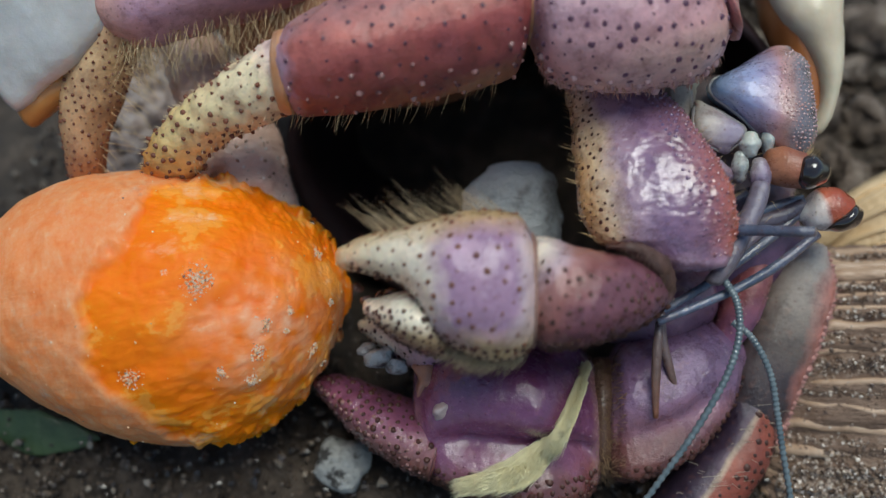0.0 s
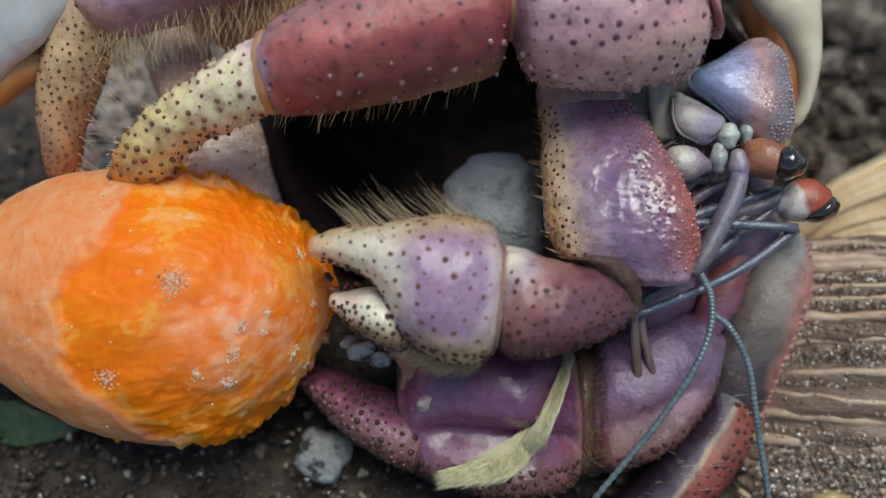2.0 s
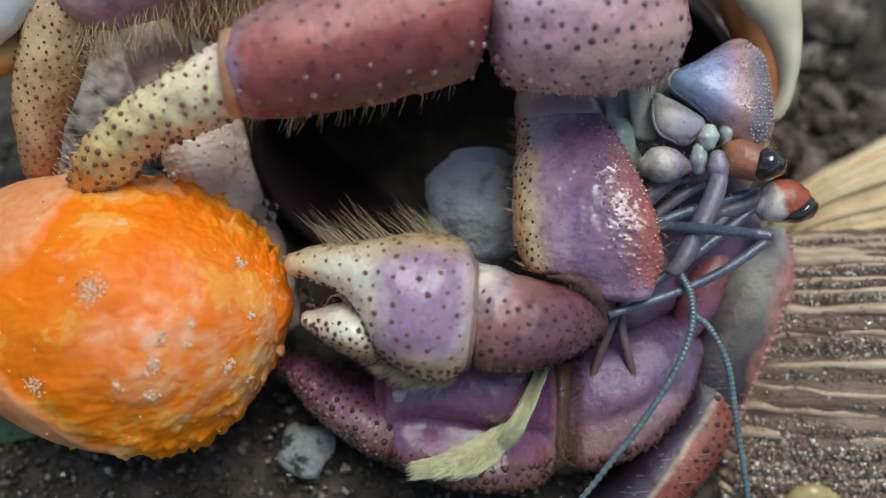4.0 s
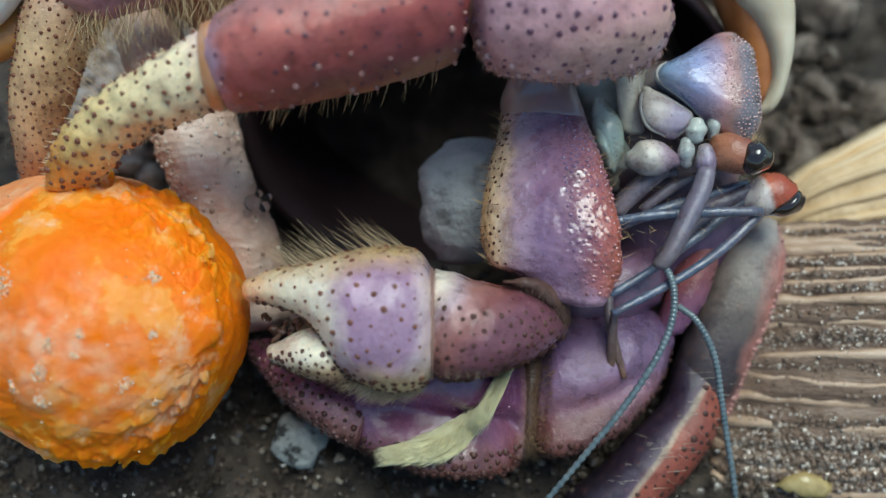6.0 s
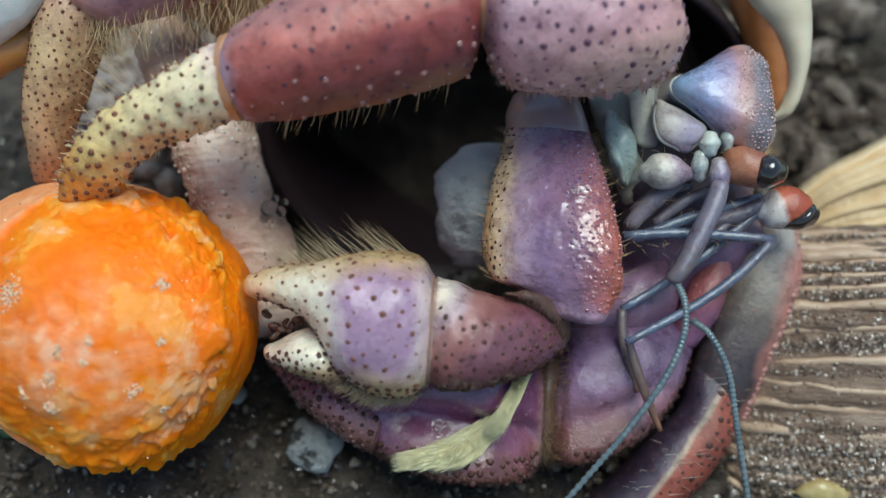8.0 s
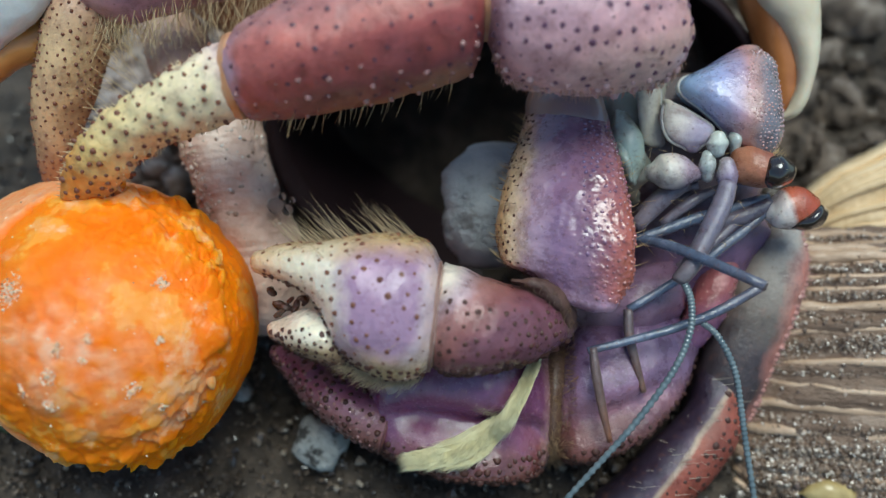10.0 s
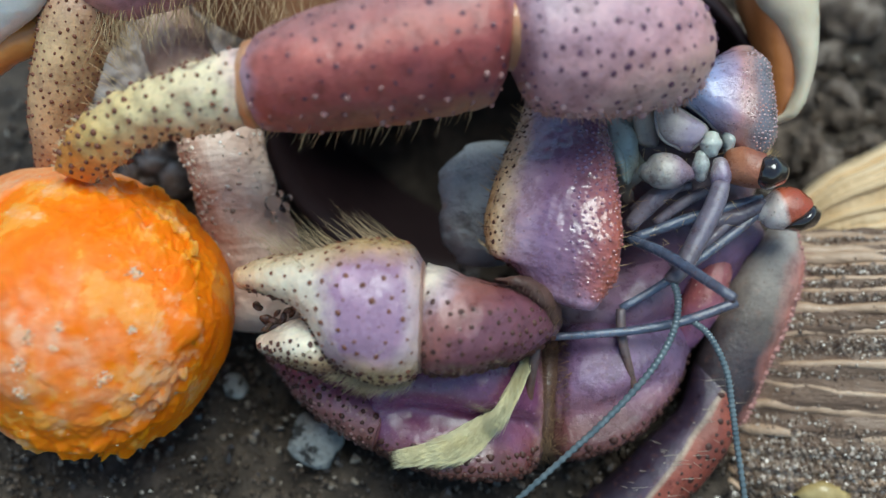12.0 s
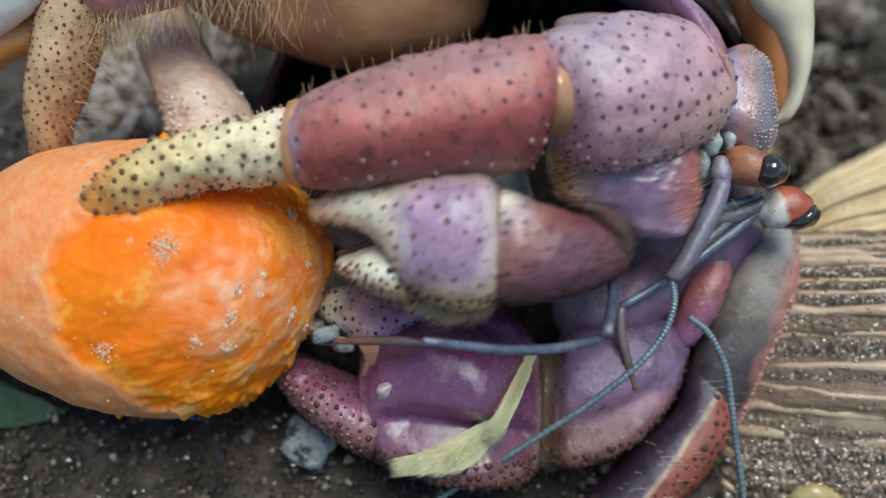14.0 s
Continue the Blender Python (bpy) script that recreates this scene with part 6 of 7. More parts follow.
# ---- what moves: pivot (mm), then seconds, shift x, y, z (mm) and turn about x, y, z (degrees) ----
MOVES = {
    'body': ((27.20, 6.85, 4.00), [(0, 0.90, 1.28, 0.00, 0.00, 0.00, 0.00), (0.5, 0.99, 1.50, 0.00, 0.00, 0.00, 0.00), (1, 0.87, 1.34, 0.00, 0.00, 0.00, 0.00), (1.5, 0.93, 1.42, 0.00, 0.00, 0.00, 0.00), (2, 0.90, 1.35, 0.00, 0.00, 0.00, 0.00), (2.5, 0.77, 1.03, 0.00, 0.00, 0.00, 0.00), (3, 0.95, 0.97, 0.00, 0.00, 0.00, 0.00), (5.5, 0.41, 0.56, 0.00, 0.00, 0.00, 0.00), (6, 0.35, 0.56, 0.00, 0.00, 0.00, 0.00), (6.5, 0.21, 0.58, 0.00, 0.00, 0.00, 0.00), (7, 0.18, 0.60, 0.00, 0.00, 0.00, 0.00), (7.5, 0.00, 0.00, 0.00, 0.00, 0.00, 0.00), (8, 0.13, -0.11, 0.00, 0.00, 0.00, 0.00), (10.5, 0.14, -0.12, 0.00, 0.00, 0.00, 0.00), (11, -0.09, -0.16, 0.00, 0.00, 0.00, 0.00), (11.5, -0.16, -0.17, 0.00, 0.00, 0.00, 0.00), (12, -0.18, -0.06, 0.00, 0.00, 0.00, 0.00), (12.5, 0.09, 0.08, 0.00, 0.00, 0.00, 0.00), (13, 0.48, 0.22, 0.00, 0.00, 0.00, 0.00), (13.5, 0.41, 0.22, 0.00, 0.00, 0.00, 0.00), (14, 0.31, 0.23, 0.00, 0.00, 0.00, 0.00)]),
    'small_claw': ((-0.63, -1.7, 14.0), [(0, 5.18, 4.11, 2.5, 0.0, 0.0, 6.0), (0.3, 7.83, 7.97, 1.9, 0.0, -9.0, 10.0), (0.5, 10.64, 10.35, 1.5, 0.0, -20.0, 16.0), (0.8, 10.85, 10.03, 2.4, 0.0, -20.0, 16.0), (1, 8.51, 8.07, 3.0, 0.0, -8.0, 19.0), (1.2, 6.1, 5.79, 2.92, 0.0, -3.0, 12.0), (1.5, 4.63, 4.62, 2.8, 0.0, 0.0, 4.0), (2, 4.48, 2.73, 1.4, 0.0, 0.0, 0.0), (2.5, 4.97, 1.6, 0.95, 0.0, 0.0, 0.0), (3, 4.64, 1.36, 0.5, 0.0, 0.0, 0.0), (5.5, 1.66, 0.36, 0.0, 0.0, 0.0, 1.0), (6, 0.93, -0.4, 0.04, 0.0, 0.0, 5.6), (6.5, 1.41, 0.05, 0.07, 0.0, 0.0, 8.0), (7, 1.14, 0.76, 0.11, 0.0, 0.0, 1.9), (7.5, 0.0, 0.0, 0.14, 0.0, 0.0, 0.0), (8, -0.11, -0.63, 0.18, 0.0, 0.0, 1.9), (10.5, -0.08, 0.66, 0.36, 0.0, 0.0, -1.0), (11, -1.43, -0.16, 0.39, 0.0, 0.0, 3.5), (11.5, -2.05, -0.05, 0.43, 0.0, 0.0, 3.5), (12, -1.17, 0.28, 0.46, 0.0, 0.0, 4.6), (12.5, 1.51, 2.3, 0.5, 0.0, 0.0, 2.0), (13, 4.16, 4.68, 1.3, 0.0, -4.0, 5.0), (13.2, 7.6, 7.4, 2.1, 0.0, -14.0, 6.0), (13.5, 9.5, 8.9, 2.7, 0.0, -22.0, 2.0), (13.75, 9.35, 8.8, 2.7, 0.0, -22.0, 2.0), (14, 4.59, 6.2, 2.7, 0.0, -6.0, 7.0)]),
    'claw_wrist': ((-0.63, -1.7, 9.0), [(0, 5.18, 4.11, 2.5, 0.0, -0.0, 4.42), (0.3, 7.83, 7.97, 1.9, 0.0, -0.0, -1.28), (0.5, 10.64, 10.35, 1.5, 0.0, -0.0, -2.84), (0.8, 10.85, 10.03, 2.4, 0.0, -0.0, -3.69), (1, 8.51, 8.07, 3.0, 0.0, -0.0, 3.2), (1.2, 6.1, 5.79, 2.92, 0.0, -0.0, 0.84), (1.5, 4.63, 4.62, 2.8, 0.0, -0.0, -0.58), (2, 4.48, 2.73, 1.4, 0.0, -0.0, 2.41), (2.5, 4.97, 1.6, 0.95, 0.0, -0.0, 3.64), (3, 4.64, 1.36, 0.5, 0.0, -0.0, 2.84), (5.5, 1.66, 0.36, 0.0, 0.0, -0.0, 2.53), (6, 0.93, -0.4, 0.04, 0.0, -0.0, 4.05), (6.5, 1.41, 0.05, 0.07, 0.0, -0.0, 5.49), (7, 1.14, 0.76, 0.11, 0.0, -0.0, 1.4), (7.5, 0.0, 0.0, 0.14, 0.0, -0.0, 0.0), (8, -0.11, -0.63, 0.18, 0.31, 1.53, 0.97), (10.5, -0.08, 0.66, 0.36, 0.0, -0.0, -0.31), (11, -1.43, -0.16, 0.39, 0.0, -0.0, 2.26), (11.5, -2.05, -0.05, 0.43, 0.34, 1.69, 1.14), (12, -1.17, 0.28, 0.46, 0.0, -0.0, 1.97), (12.5, 1.51, 2.3, 0.5, 0.0, -0.0, 1.18), (13, 4.16, 4.68, 1.3, 0.0, -0.0, 1.01), (13.2, 8.15, 7.08, 2.1, 0.0, -0.0, 3.56), (13.5, 10.59, 8.32, 2.7, 0.0, -0.0, 8.56), (13.75, 10.44, 8.24, 2.7, 0.0, -0.0, 7.55), (14, 4.59, 6.2, 2.7, 0.0, -0.0, 1.04)]),
    'claw_upper_arm': ((11.09, -4.08, 7.00), [(0, 6.33, 5.13, 0.00, 0.00, 16.00, 10.00), (0.3, 8.93, 7.92, 0.00, 0.00, 22.00, 14.20), (0.5, 11.36, 10.14, 0.00, 0.00, 26.00, 17.00), (0.8, 11.50, 9.78, 0.00, 0.00, 26.00, 16.40), (1, 10.15, 9.08, 0.00, 0.00, 24.00, 16.00), (1.2, 7.26, 6.16, 0.00, 0.00, 19.60, 13.60), (1.5, 5.82, 4.55, 0.00, 0.00, 13.00, 10.00), (2, 5.19, 3.25, 0.00, 0.00, 10.00, 10.30), (2.5, 5.57, 2.35, 0.00, 0.00, 8.50, 10.40), (3, 5.05, 1.95, 0.00, 0.00, 7.00, 10.50), (5.5, 1.81, 0.89, 0.00, 0.00, 0.00, 3.40), (6, 1.02, 0.43, 0.00, 0.00, 0.00, 2.00), (6.5, 1.68, 1.17, 0.00, 0.00, 0.00, 3.00), (7, 1.36, 1.04, 0.00, 0.00, 0.00, 2.50), (7.5, 0.00, 0.00, 0.00, 0.00, 0.00, 0.00), (8, -0.19, -0.42, 0.00, 0.00, 0.00, 1.00), (10.5, 0.11, 0.56, 0.00, 0.00, 0.00, -2.40), (11, -1.35, 0.29, 0.00, 0.00, 0.00, -3.00), (11.5, -2.11, 0.19, 0.00, 0.00, 0.00, -5.00), (12, -0.99, 0.66, 0.00, 0.00, 0.00, -6.00), (12.5, 2.18, 2.51, 0.00, 0.00, 6.00, -1.70), (13, 5.19, 4.88, 0.00, 0.00, 12.00, 3.30), (13.2, 8.86, 8.00, 0.00, 0.00, 16.00, 8.78), (13.5, 11.51, 10.35, 0.00, 0.00, 22.00, 17.00), (13.75, 11.45, 10.04, 0.00, 0.00, 22.00, 17.00), (14, 5.80, 6.42, 0.00, 0.00, 12.00, 5.00)]),
    'leg_shank': ((2.13, 17.15, 13.00), [(0, 1.50, 1.75, -2.50, -0.37, 3.01, -1.53), (0.5, 1.63, 1.46, -2.38, -0.40, 3.27, -0.56), (1, 1.58, 1.34, -2.25, -0.49, 4.03, -0.25), (1.5, 1.59, 1.39, -2.12, 0.00, -0.00, -1.14), (2, 1.54, 1.24, -2.00, 0.00, -0.00, -1.06), (2.5, 1.54, 0.69, -1.50, -0.63, 5.19, -0.54), (3, 1.31, 0.39, -1.00, -0.64, 5.24, -0.77), (5.5, 0.33, 0.20, 0.00, -0.63, 5.14, 0.63), (6, 0.05, 0.54, 0.00, -0.60, 4.91, 1.27), (6.5, 0.04, 0.41, 0.00, -0.63, 5.18, 1.92), (7, 0.04, 0.51, 0.00, -0.52, 4.27, 2.10), (7.5, 0.00, 0.00, 0.00, 0.00, -0.00, 0.00), (8, -0.10, -0.07, 0.00, 0.00, -0.00, -0.36), (10.5, -0.41, -0.10, 0.00, 0.00, -0.00, -0.31), (11, -0.71, 0.10, 0.00, 0.00, -0.00, 0.06), (11.5, -0.39, -1.12, 0.00, -0.63, 5.17, 2.08), (12, 1.57, -2.67, 1.50, 0.00, -0.00, -4.97), (12.5, 4.83, -4.18, 2.00, -0.72, 5.87, -10.50), (12.7, 6.47, -4.90, 1.40, -0.68, 5.55, -9.77), (13, 5.51, -7.59, 0.50, 0.00, -0.00, -6.22), (13.5, 5.21, -7.09, 0.50, 0.00, -0.00, -6.02), (14, 5.17, -7.07, 0.50, 0.00, -0.00, -5.60)]),
    'leg_tip': ((-17.03, 14.94, 12.50), [(0, 1.45, 2.53, -2.50, 4.45, -5.65, 1.12), (0.5, 1.61, 1.93, -2.38, 1.49, -1.90, 2.92), (1, 1.61, 1.77, -2.25, 1.22, -1.55, 2.48), (1.5, 1.54, 1.78, -2.12, 2.50, -3.18, 0.75), (2, 1.48, 1.60, -2.00, 0.94, -1.20, 1.39), (2.5, 1.66, 1.31, -1.50, 1.27, -1.62, 1.05), (3, 1.42, 1.07, -1.00, 1.21, -1.54, 0.10), (5.5, 0.45, 0.41, 0.00, -0.98, 1.25, 0.14), (6, 0.17, 0.53, 0.00, -0.82, 1.04, 0.09), (6.5, 0.21, 0.21, 0.00, 0.11, -0.14, -0.66), (7, 0.15, 0.16, 0.00, -0.22, 0.28, -0.13), (7.5, 0.00, 0.00, 0.00, -0.87, 1.11, 0.48), (8, -0.17, 0.04, 0.00, -1.31, 1.67, 0.10), (10.5, -0.51, -0.01, 0.00, -1.52, 1.94, -0.39), (11, -0.90, 0.06, 0.00, -0.60, 0.77, -0.92), (11.5, -0.21, -1.43, 0.00, 4.26, -5.41, 2.18), (12, 1.39, -1.02, 1.50, -0.65, 0.83, -10.84), (12.5, 4.87, -0.10, 1.00, -3.41, 4.34, -14.96), (12.7, 6.47, -1.05, 0.00, -10.88, 13.53, -22.43), (13, 4.96, -5.29, -1.50, -10.88, 13.53, -15.26), (13.5, 4.69, -4.84, -1.50, -10.88, 13.53, -13.65), (14, 4.62, -4.97, -1.50, -10.88, 13.53, -13.81)]),
    'leg_knee': ((2.15, 17.30, 12.40), [(0, 1.52, 1.76, -2.50, 0.00, -0.00, 1.42), (0.5, 1.64, 1.47, -2.38, 0.00, -0.00, 2.19), (1, 1.59, 1.35, -2.25, 0.00, -0.00, 1.77), (1.5, 1.60, 1.40, -2.12, 0.00, -0.00, 1.18), (2, 1.55, 1.25, -2.00, 0.00, -0.00, 1.28), (2.5, 1.55, 0.70, -1.50, 0.00, -0.00, 1.59), (3, 1.32, 0.39, -1.00, 0.00, -0.00, 1.60), (5.5, 0.33, 0.20, 0.00, 0.00, -0.00, 0.39), (6, 0.05, 0.54, 0.00, 0.00, -0.00, -0.12), (6.5, 0.04, 0.42, 0.00, 0.00, -0.00, 0.68), (7, 0.04, 0.51, 0.00, 0.00, -0.00, 0.10), (7.5, 0.00, 0.00, 0.00, 0.00, -0.00, 0.00), (8, -0.10, -0.07, 0.00, 0.00, -0.00, -0.30), (10.5, -0.41, -0.11, 0.00, 0.00, -0.00, -0.36), (11, -0.71, 0.10, 0.00, 0.00, -0.00, -0.87), (11.5, -0.39, -1.13, 0.00, 0.00, -0.00, 2.05), (12, 1.59, -2.69, 1.50, 0.75, 4.87, 5.22), (12.5, 4.87, -4.21, 2.00, 1.75, 11.31, 6.81), (12.7, 6.53, -4.94, 1.40, 2.86, 18.07, 10.24), (13, 5.56, -7.66, 0.50, 2.79, 17.64, 16.22), (13.5, 5.26, -7.15, 0.50, 2.50, 15.90, 14.94), (14, 5.22, -7.13, 0.50, 2.47, 15.70, 14.95)]),
    'joint_skin': ((2.15, 17.30, 12.40), [(0, 1.52, 1.76, -2.50, 0.00, 0.00, 0.00), (0.5, 1.64, 1.47, -2.38, 0.00, 0.00, 0.00), (1, 1.59, 1.35, -2.25, 0.00, 0.00, 0.00), (1.5, 1.60, 1.40, -2.12, 0.00, 0.00, 0.00), (2, 1.55, 1.25, -2.00, 0.00, 0.00, 0.00), (2.5, 1.55, 0.70, -1.50, 0.00, 0.00, 0.00), (3, 1.32, 0.39, -1.00, 0.00, 0.00, 0.00), (5.5, 0.33, 0.20, 0.00, 0.00, 0.00, 0.00), (6, 0.05, 0.54, 0.00, 0.00, 0.00, 0.00), (6.5, 0.04, 0.42, 0.00, 0.00, 0.00, 0.00), (7, 0.04, 0.51, 0.00, 0.00, 0.00, 0.00), (7.5, 0.00, 0.00, 0.00, 0.00, 0.00, 0.00), (8, -0.10, -0.07, 0.00, 0.00, 0.00, 0.00), (10.5, -0.41, -0.11, 0.00, 0.00, 0.00, 0.00), (11, -0.71, 0.10, 0.00, 0.00, 0.00, 0.00), (11.5, -0.39, -1.13, 0.00, 0.00, 0.00, 0.00), (12, 1.59, -2.69, 1.50, 0.00, 0.00, 0.00), (12.5, 4.87, -4.21, 2.00, 0.00, 0.00, 0.00), (12.7, 6.53, -4.94, 1.40, 0.00, 0.00, 0.00), (13, 5.56, -7.66, 0.50, 0.00, 0.00, 0.00), (13.5, 5.26, -7.15, 0.50, 0.00, 0.00, 0.00), (14, 5.22, -7.13, 0.50, 0.00, 0.00, 0.00)]),
    'leg_thigh': ((16.55, 15.93, 9.00), [(0, 2.20, 1.64, -0.75, 0.00, 0.00, 0.00), (0.5, 2.26, 1.58, -0.71, 0.00, 0.00, 0.00), (1, 2.28, 1.35, -0.68, 0.00, 0.00, 0.00), (1.5, 2.38, 1.26, -0.64, 0.00, 0.00, 0.00), (2, 2.33, 1.15, -0.60, 0.00, 0.00, 0.00), (2.5, 2.25, 0.77, -0.45, 0.00, 0.00, 0.00), (3, 1.96, 0.55, -0.30, 0.00, 0.00, 0.00), (5.5, 0.43, 0.30, 0.00, 0.00, 0.00, 0.00), (6, 0.15, 0.52, 0.00, 0.00, 0.00, 0.00), (6.5, 0.17, 0.59, 0.00, 0.00, 0.00, 0.00), (7, 0.18, 0.54, 0.00, 0.00, 0.00, 0.00), (7.5, 0.00, 0.00, 0.00, 0.00, 0.00, 0.00), (8, -0.09, -0.16, 0.00, 0.00, 0.00, 0.00), (10.5, -0.50, -0.19, 0.00, 0.00, 0.00, 0.00), (11, -0.87, -0.10, 0.00, 0.00, 0.00, 0.00), (11.5, -0.38, -0.67, 0.00, 0.00, 0.00, 0.00), (12, 0.89, -1.47, 0.45, 0.00, 0.00, 0.00), (12.5, 3.85, -2.91, 0.60, 0.00, 0.00, 0.00), (12.7, 4.74, -3.30, 0.42, 0.00, 0.00, 0.00), (13, 3.57, -4.78, 0.15, 0.00, 0.00, 0.00), (13.5, 3.48, -4.47, 0.15, 0.00, 0.00, 0.00), (14, 3.46, -4.44, 0.15, 0.00, 0.00, 0.00)]),
    'great_claw': ((5.22, -16.65, 5.00), [(0, 2.40, -0.05, 0.00, 0.00, -0.00, 3.89), (1.5, 2.66, -0.06, 0.00, 0.00, -0.00, 4.66), (3, 2.56, -0.36, 0.00, 0.00, -0.00, 2.41), (5.5, 0.68, -0.47, 0.00, 0.00, -0.00, 0.67), (6, -0.17, -0.04, 0.00, 0.00, -0.00, 0.87), (6.5, -0.23, 0.18, 0.00, 0.00, -0.00, 1.14), (7, -0.31, 0.22, 0.00, 0.00, -0.00, 0.57), (7.5, 0.00, 0.00, 0.00, 0.00, -0.00, 0.00), (8, -0.06, -0.17, 0.00, 0.00, -0.00, 0.37), (10.5, 0.06, -0.14, 0.00, 0.00, -0.00, 1.24), (11, -0.02, -0.19, 0.00, 0.00, -0.00, 1.29), (11.5, -0.03, -0.07, 0.00, 0.00, -0.00, 1.70), (12, -0.10, 0.07, 0.00, 0.00, -0.00, 1.84), (12.5, -0.22, 0.08, 0.00, 0.00, -0.00, 2.30), (13, -0.09, 0.09, 0.00, 0.00, -0.00, 1.24), (13.5, 0.03, -0.26, 0.00, 0.00, -0.00, 2.31), (14, 0.25, -0.56, 0.00, 0.00, -0.00, 1.98)]),
    'great_wrist': ((5.22, -16.65, 5.00), [(0, 2.40, -0.05, 0.00, 0.00, -0.00, 3.89), (1.5, 2.66, -0.06, 0.00, 0.00, -0.00, 4.66), (3, 2.56, -0.36, 0.00, 0.00, -0.00, 2.41), (5.5, 0.68, -0.47, 0.00, 0.00, -0.00, 0.67), (6, -0.17, -0.04, 0.00, 0.00, -0.00, 0.87), (6.5, -0.23, 0.18, 0.00, 0.00, -0.00, 1.14), (7, -0.31, 0.22, 0.00, 0.00, -0.00, 0.57), (7.5, 0.00, 0.00, 0.00, 0.00, -0.00, 0.00), (8, -0.06, -0.17, 0.00, 0.00, -0.00, 0.37), (10.5, 0.06, -0.14, 0.00, 0.00, -0.00, 1.24), (11, -0.02, -0.19, 0.00, 0.00, -0.00, 1.29), (11.5, -0.03, -0.07, 0.00, 0.00, -0.00, 1.70), (12, -0.10, 0.07, 0.00, 0.00, -0.00, 1.84), (12.5, -0.22, 0.08, 0.00, 0.00, -0.00, 2.30), (13, -0.09, 0.09, 0.00, 0.00, -0.00, 1.24), (13.5, 0.03, -0.26, 0.00, 0.00, -0.00, 2.31), (14, 0.25, -0.56, 0.00, 0.00, -0.00, 1.98)]),
    'plate': ((28.82, -7.90, -1.00), [(0, 0.07, -0.25, 0.00, 0.00, 0.00, 0.00), (0.5, 0.08, -0.09, 0.00, 0.00, 0.00, 0.00), (1, 0.02, -0.13, 0.00, 0.00, 0.00, 0.00), (1.5, 0.10, -0.13, 0.00, 0.00, 0.00, 0.00), (2, 0.12, -0.10, 0.00, 0.00, 0.00, 0.00), (2.5, 0.10, -0.16, 0.00, 0.00, 0.00, 0.00), (3, 0.21, -0.07, 0.00, 0.00, 0.00, 0.00), (5.5, 0.13, -0.03, 0.00, 0.00, 0.00, 0.00), (6, 0.08, -0.13, 0.00, 0.00, 0.00, 0.00), (6.5, -0.01, -0.05, 0.00, 0.00, 0.00, 0.00), (7, -0.01, -0.03, 0.00, 0.00, 0.00, 0.00), (7.5, 0.00, 0.00, 0.00, 0.00, 0.00, 0.00), (8, 0.05, 0.02, 0.00, 0.00, 0.00, 0.00), (10.5, 0.00, -0.05, 0.00, 0.00, 0.00, 0.00), (11, -0.06, -0.09, 0.00, 0.00, 0.00, 0.00), (11.5, 0.02, -0.05, 0.00, 0.00, 0.00, 0.00), (12, -0.04, -0.13, 0.00, 0.00, 0.00, 0.00), (12.5, 0.01, -0.13, 0.00, 0.00, 0.00, 0.00), (13, 0.14, -0.16, 0.00, 0.00, 0.00, 0.00), (13.5, 0.16, -0.16, 0.00, 0.00, 0.00, 0.00), (14, 0.06, -0.12, 0.00, 0.00, 0.00, 0.00)]),
    'lower_leg': ((25.27, -13.94, 0.00), [(0, 0.48, -0.07, 0.00, 0.00, 0.00, 0.00), (0.5, 0.56, 0.09, 0.00, 0.00, 0.00, 0.00), (1, 0.57, -0.04, 0.00, 0.00, 0.00, 0.00), (1.5, 0.64, -0.08, 0.00, 0.00, 0.00, 0.00), (2, 0.58, -0.07, 0.00, 0.00, 0.00, 0.00), (2.5, 0.56, -0.12, 0.00, 0.00, 0.00, 0.00), (3, 0.66, -0.12, 0.00, 0.00, 0.00, 0.00), (5.5, 0.09, -0.04, 0.00, 0.00, 0.00, 0.00), (6, 0.12, -0.07, 0.00, 0.00, 0.00, 0.00), (6.5, 0.05, -0.06, 0.00, 0.00, 0.00, 0.00), (7, 0.05, 0.04, 0.00, 0.00, 0.00, 0.00), (7.5, 0.00, 0.00, 0.00, 0.00, 0.00, 0.00), (8, 0.05, -0.06, 0.00, 0.00, 0.00, 0.00), (10.5, 0.14, -0.06, 0.00, 0.00, 0.00, 0.00), (11, 0.00, -0.11, 0.00, 0.00, 0.00, 0.00), (11.5, -0.05, -0.17, 0.00, 0.00, 0.00, 0.00), (12, -0.11, -0.10, 0.00, 0.00, 0.00, 0.00), (12.5, -0.04, -0.03, 0.00, 0.00, 0.00, 0.00), (13, 0.09, -0.21, 0.00, 0.00, 0.00, 0.00), (13.5, 0.10, -0.14, 0.00, 0.00, 0.00, 0.00), (14, 0.09, -0.11, 0.00, 0.00, 0.00, 0.00)]),
